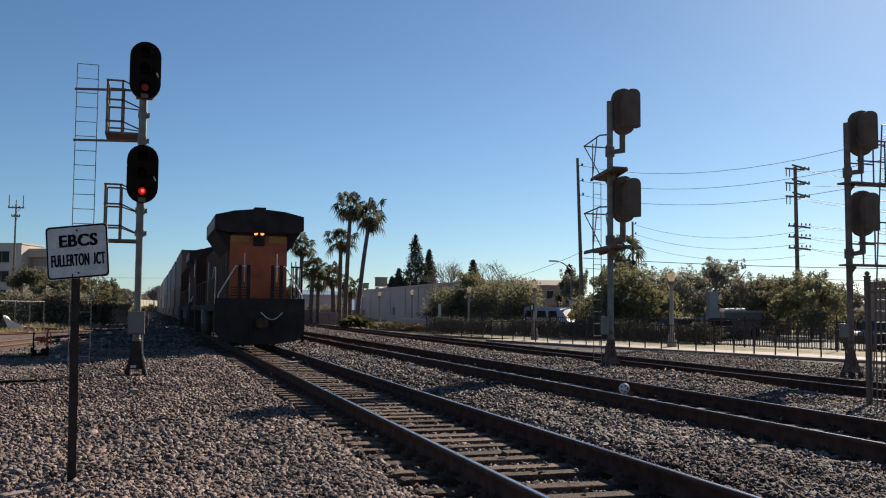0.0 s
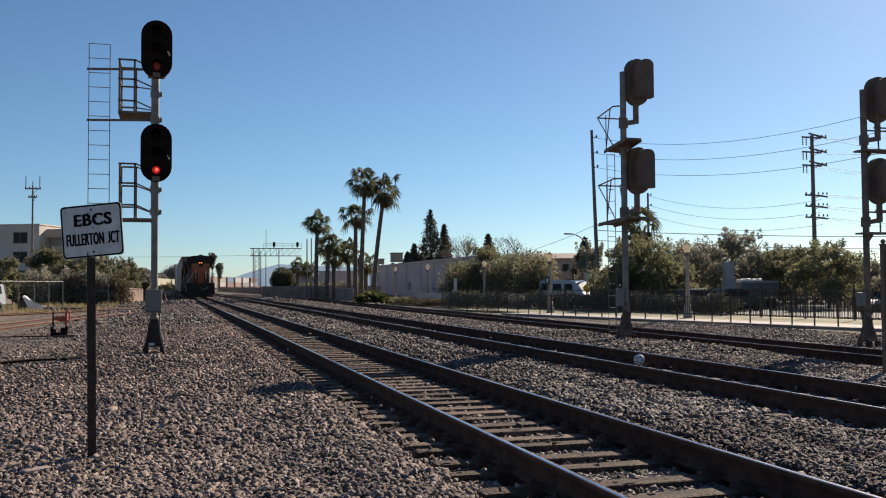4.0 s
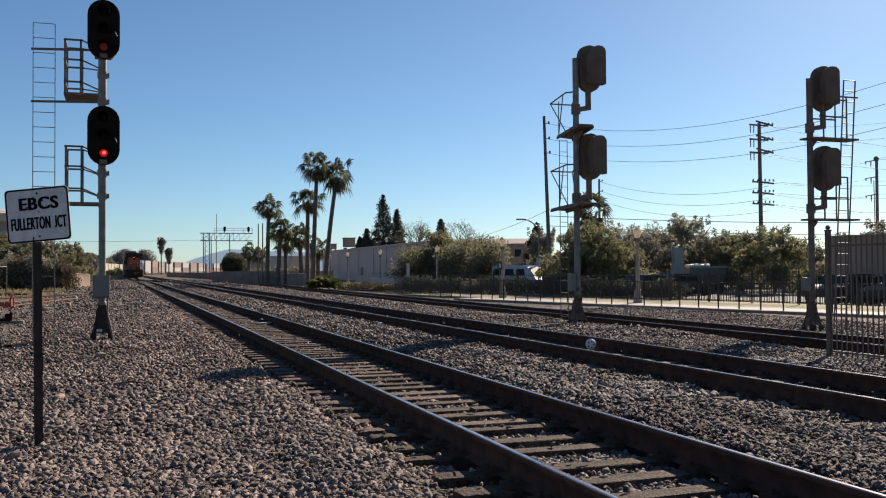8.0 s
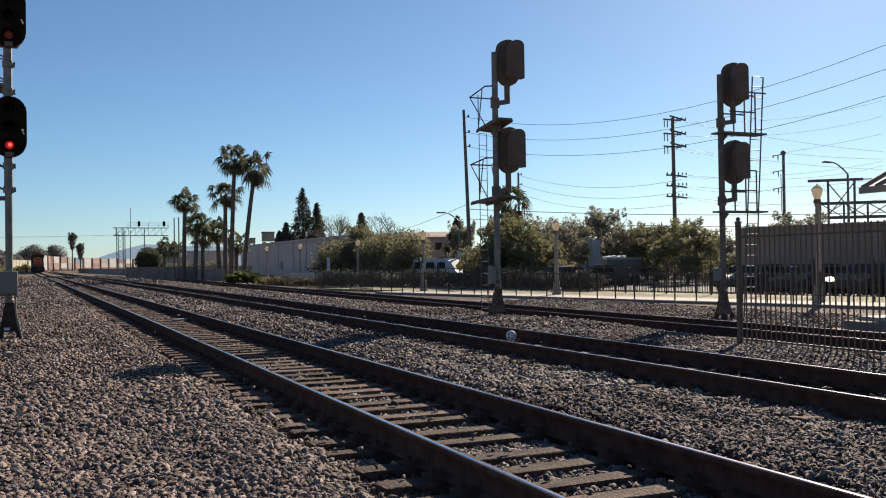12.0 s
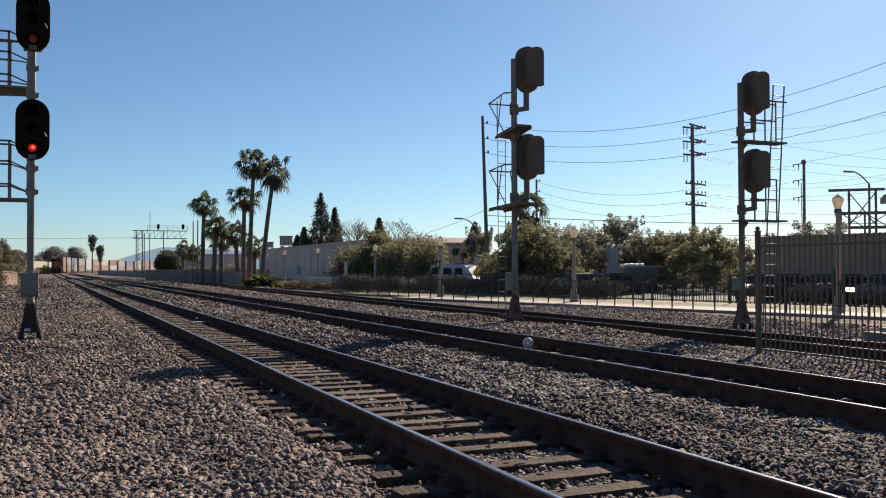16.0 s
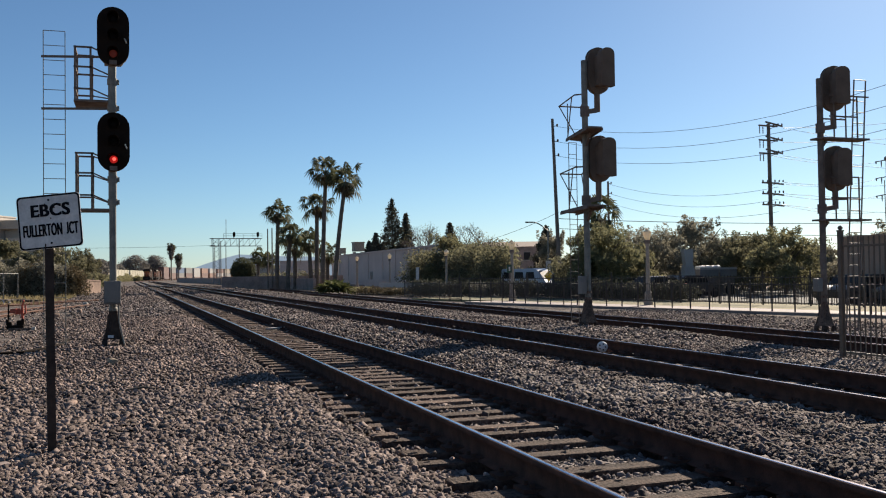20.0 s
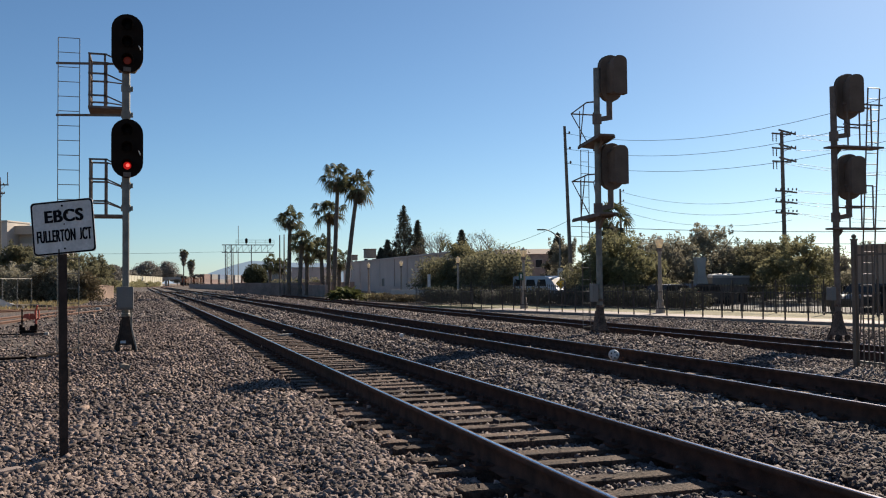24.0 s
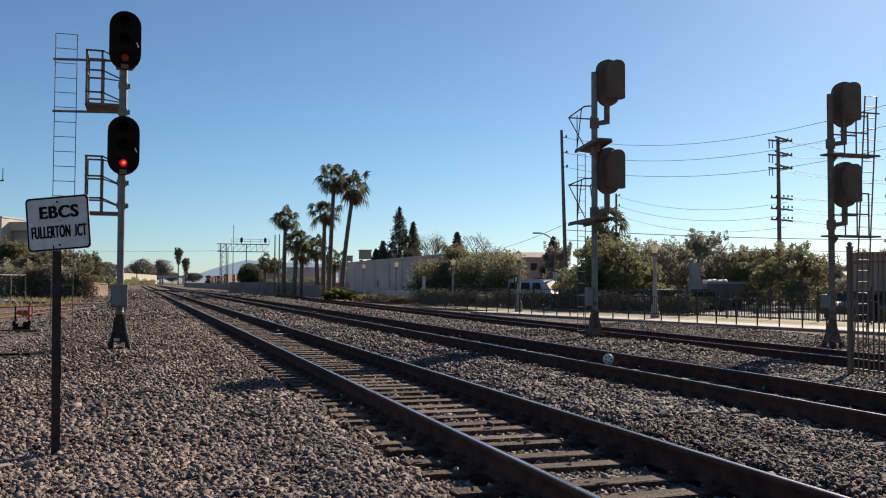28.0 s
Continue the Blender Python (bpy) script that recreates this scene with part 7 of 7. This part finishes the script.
hills()


# ---- ties and crushed stone ----
def ties(parent, way, z, y0, y1, gap, length, seed):
    g = random.Random(seed)
    shapes = []
    for k in range(5):
        bm = box(B(), (0, 0, -0.09), (length, 0.205, 0.18), bevel=0.012)
        for v in bm.verts:
            v.co += Vector((g.uniform(-0.02, 0.02), g.uniform(-0.012, 0.012), g.uniform(-0.006, 0.006)))
        me = bpy.data.meshes.new("tie")
        bm.to_mesh(me)
        bm.free()
        me.materials.append(M["tie"])
        shapes.append(me)
    bm = B()
    box(bm, (0, 0, 0.014), (0.36, 0.19, 0.03))
    for sx in (-0.1, 0.1):
        for sy in (-0.06, 0.06):
            box(bm, (sx, sy, 0.035), (0.03, 0.03, 0.05))
    plate = bpy.data.meshes.new("tie_plate")
    bm.to_mesh(plate)
    bm.free()
    plate.materials.append(M["rust"])
    y, rows = y0, []
    known = [y for y in NEAR_TIES if seed == 1]
    while y < y1:
        if known and y > known[0] - 0.28:
            y = known.pop(0)
        t = new("tie", shapes[g.randrange(5)])
        t.parent = parent
        t.matrix_basis = pose(way(y) + g.uniform(-0.03, 0.03), y, z + g.uniform(-0.012, 0.004), 0, 0, g.uniform(-1.2, 1.2))
        rows.append(y)
        if y < 34:
            for off in (-0.755, 0.755):
                p = new("tie_plate", plate)
                p.parent = parent
                p.matrix_basis = pose(way(y) + off, y, z)
        y += gap + g.uniform(-0.03, 0.03)
    return rows


NEAR_TIES = (5.64, 6.14, 6.61, 7.33, 7.82, 8.44, 8.85, 9.37, 9.83)     # unevenly laid, near the camera
rows_1 = ties(track_1, line_x, -0.012, -9.0, 70, 0.50, 2.6, 1)
rows_2 = ties(track_2, track_2_x, -0.012, -8.0, 45, 0.53, 2.6, 2)
rows_3 = ties(track_3, track_3_x, -0.312, -6.0, 45, 0.53, 2.6, 3)


def stones(name, x0, x1, y0, y1, per_m2, size, seed, rough=False, material="stone"):
    """Crushed stone: angular blocks lying on the ground, clear of rails and mostly clear of ties."""
    g = np.random.default_rng(seed)
    n = int((x1 - x0) * (y1 - y0) * per_m2)
    x, y = g.uniform(x0, x1, n), g.uniform(y0, y1, n)
    fan = (x > -0.6 - 0.19 * y) & (x < 1.0 + 1.25 * y) & (np.hypot(x, y) > 4.9)
    # fine grit, with few loose stones, left of the line past the signal
    fan &= g.random(n) < np.clip(1.0 - np.clip((y - 15) / 9, 0, 1) * np.clip((1.2 - x) / 4.5, 0, 1), 0.12, 1)
    x, y = x[fan], y[fan]
    n = len(x)
    z = np.interp(x, GROUND_X, GROUND_Z)
    keep = np.ones(n, bool)
    # (track centre, ties, tie top, how far the ties lie bare to the left and to the right)
    for way, rows, lo, bare_l, bare_r in ((np.interp(y, _ty, _tx), np.array(rows_1), -0.012, 1.22, 0.74), (np.interp(y, _ty, _tx) + 4.57, np.array(rows_2), -0.012, 0.74, 0.74), (np.full(n, 15.9), np.array(rows_3), -0.312, 0.74, 0.74)):
        u = x - way
        keep &= np.abs(np.abs(u) - 0.755) > 0.15
        i = np.clip(np.searchsorted(rows, y), 1, len(rows) - 1)
        if bare_l > 1:
            bare_l = 1.26 + 0.26 * np.abs(np.modf(np.sin((i - (np.abs(y - rows[i - 1]) < 0.2)) * 12.9898) * 437.58)[0])
        near = np.minimum(np.abs(y - rows[i]), np.abs(y - rows[i - 1])) < 0.115
        bare = (u > -bare_l) & (u < bare_r)
        on = near & bare
        keep &= ~(on & (g.random(n) > 0.012))
        z = np.where(bare, np.where(np.abs(u) < 0.72, lo - 0.075, np.where(u < -0.98, lo - 0.085, z - 0.02)), z)
        z = np.where(on, lo + 0.012, z)
        bed = ~bare & (np.abs(u) < 1.5)
        z = np.where(bed, lo - 0.04 + 0.02 * np.sin(7 * y + 3 * x), z)
        heap = (np.abs(u) > 1.45) & (np.abs(u) < 2.3)
        z = np.where(heap, z + 0.035 * np.sin((np.abs(u) - 1.45) / 0.85 * math.pi), z)
    x, y, z = x[keep], y[keep], z[keep]
    n = len(x)
    z = z + heap_z(x, y) + 0.014 + 0.016 * np.sin(x * 1.7 + 0.6 * y) * np.sin(y * 1.1 - 0.4 * x)
    if rough:
        cube = np.array([(1.5, 0, 0), (-0.7, 1.2, 0.2), (-0.8, -1.2, 0), (0.1, 0, 1.4), (0, 0.1, -1.2)], float)
        quad = np.array([(0, 1, 3), (1, 2, 3), (2, 0, 3), (1, 0, 4), (2, 1, 4), (0, 2, 4)])
    else:
        cube = np.array([(-1, -1, -1), (1, -1, -1), (1, 1, -1), (-1, 1, -1), (-0.78, -0.78, 0.9), (0.78, -0.78, 0.9), (0.78, 0.78, 0.9), (-0.78, 0.78, 0.9)], float)
        quad = np.array([(4, 5, 6), (4, 6, 7), (0, 1, 5), (0, 5, 4), (1, 2, 6), (1, 6, 5), (2, 3, 7), (2, 7, 6), (3, 0, 4), (3, 4, 7)])
    nv = len(cube)
    s = size * (0.6 + 0.8 * g.random((n, 1)) ** 1.5) * g.uniform((1.0, 0.55, 0.45), (1.8, 0.95, 0.85), (n, 3))
    p = (cube[None] + g.uniform(-0.45, 0.45, (n, nv, 3))) * s[:, None]
    yaw, tip = g.uniform(0, 2 * math.pi, n), g.normal(0, 0.42, (n, 2))
    q = np.stack([np.cos(yaw / 2), tip[:, 0] * 0.5, tip[:, 1] * 0.5, np.sin(yaw / 2)], 1)
    q /= np.linalg.norm(q, axis=1)[:, None]
    w, a, b, c = q.T
    R = np.stack([np.stack([1 - 2 * (b * b + c * c), 2 * (a * b - c * w), 2 * (a * c + b * w)], 1),
                  np.stack([2 * (a * b + c * w), 1 - 2 * (a * a + c * c), 2 * (b * c - a * w)], 1),
                  np.stack([2 * (a * c - b * w), 2 * (b * c + a * w), 1 - 2 * (a * a + b * b)], 1)], 1)
    p = np.einsum("nij,nkj->nki", R, p)
    p += np.stack([x, y, z + s[:, 2] * g.uniform(-0.7, 1.3, n)], 1)[:, None]
    f = (quad[None] + nv * np.arange(n)[:, None, None]).reshape(-1, 3)
    tagged(raw(name, p.reshape(-1, 3), f, M[material]), "grey-brown crushed stone ballast spread between the tracks", "ballast", kind="stuff")


stones("ballast_stones", -2.6, 2.6, 3.4, 9.0, 1500, 0.0180, 1, material="stone_warm")
stones("ballast_stones", 2.6, 10.0, 3.4, 9.0, 1500, 0.0180, 11)
stones("ballast_stones", -3.4, 2.6, 9.0, 13.0, 640, 0.0225, 2, False, "stone_warm")
stones("ballast_stones", 2.6, 14.0, 9.0, 13.0, 640, 0.0225, 12)
stones("ballast_stones", -4.4, 2.6, 13.0, 18.0, 500, 0.0230, 6, True, "stone_warm")
stones("ballast_stones", 2.6, 16.0, 13.0, 18.0, 480, 0.0245, 16, True)
stones("ballast_stones", -5.0, 2.0, 18.0, 38.0, 280, 0.0262, 3, True, "stone_warm")
stones("ballast_stones", 2.0, 23.0, 18.0, 38.0, 220, 0.0305, 13, True)
stones("ballast_stones", -5.0, 18.0, 38.0, 85.0, 62, 0.043, 4, True)
stones("ballast_stones", -5.0, 16.0, 85.0, 170.0, 11, 0.08, 5, True)


# ---- what moves ----
def motions():
    for ob, ahead, z in train:
        rows = []
        for k in range(29):
            x, y, turn = on_line(START + SPEED * k - 1.0 * max(0.0, 1.0 - k / 2.0) + ahead)
            rows.append((float(k), pose(x, y, z, 0, 0, turn)))
        walk(ob, rows)


motions()
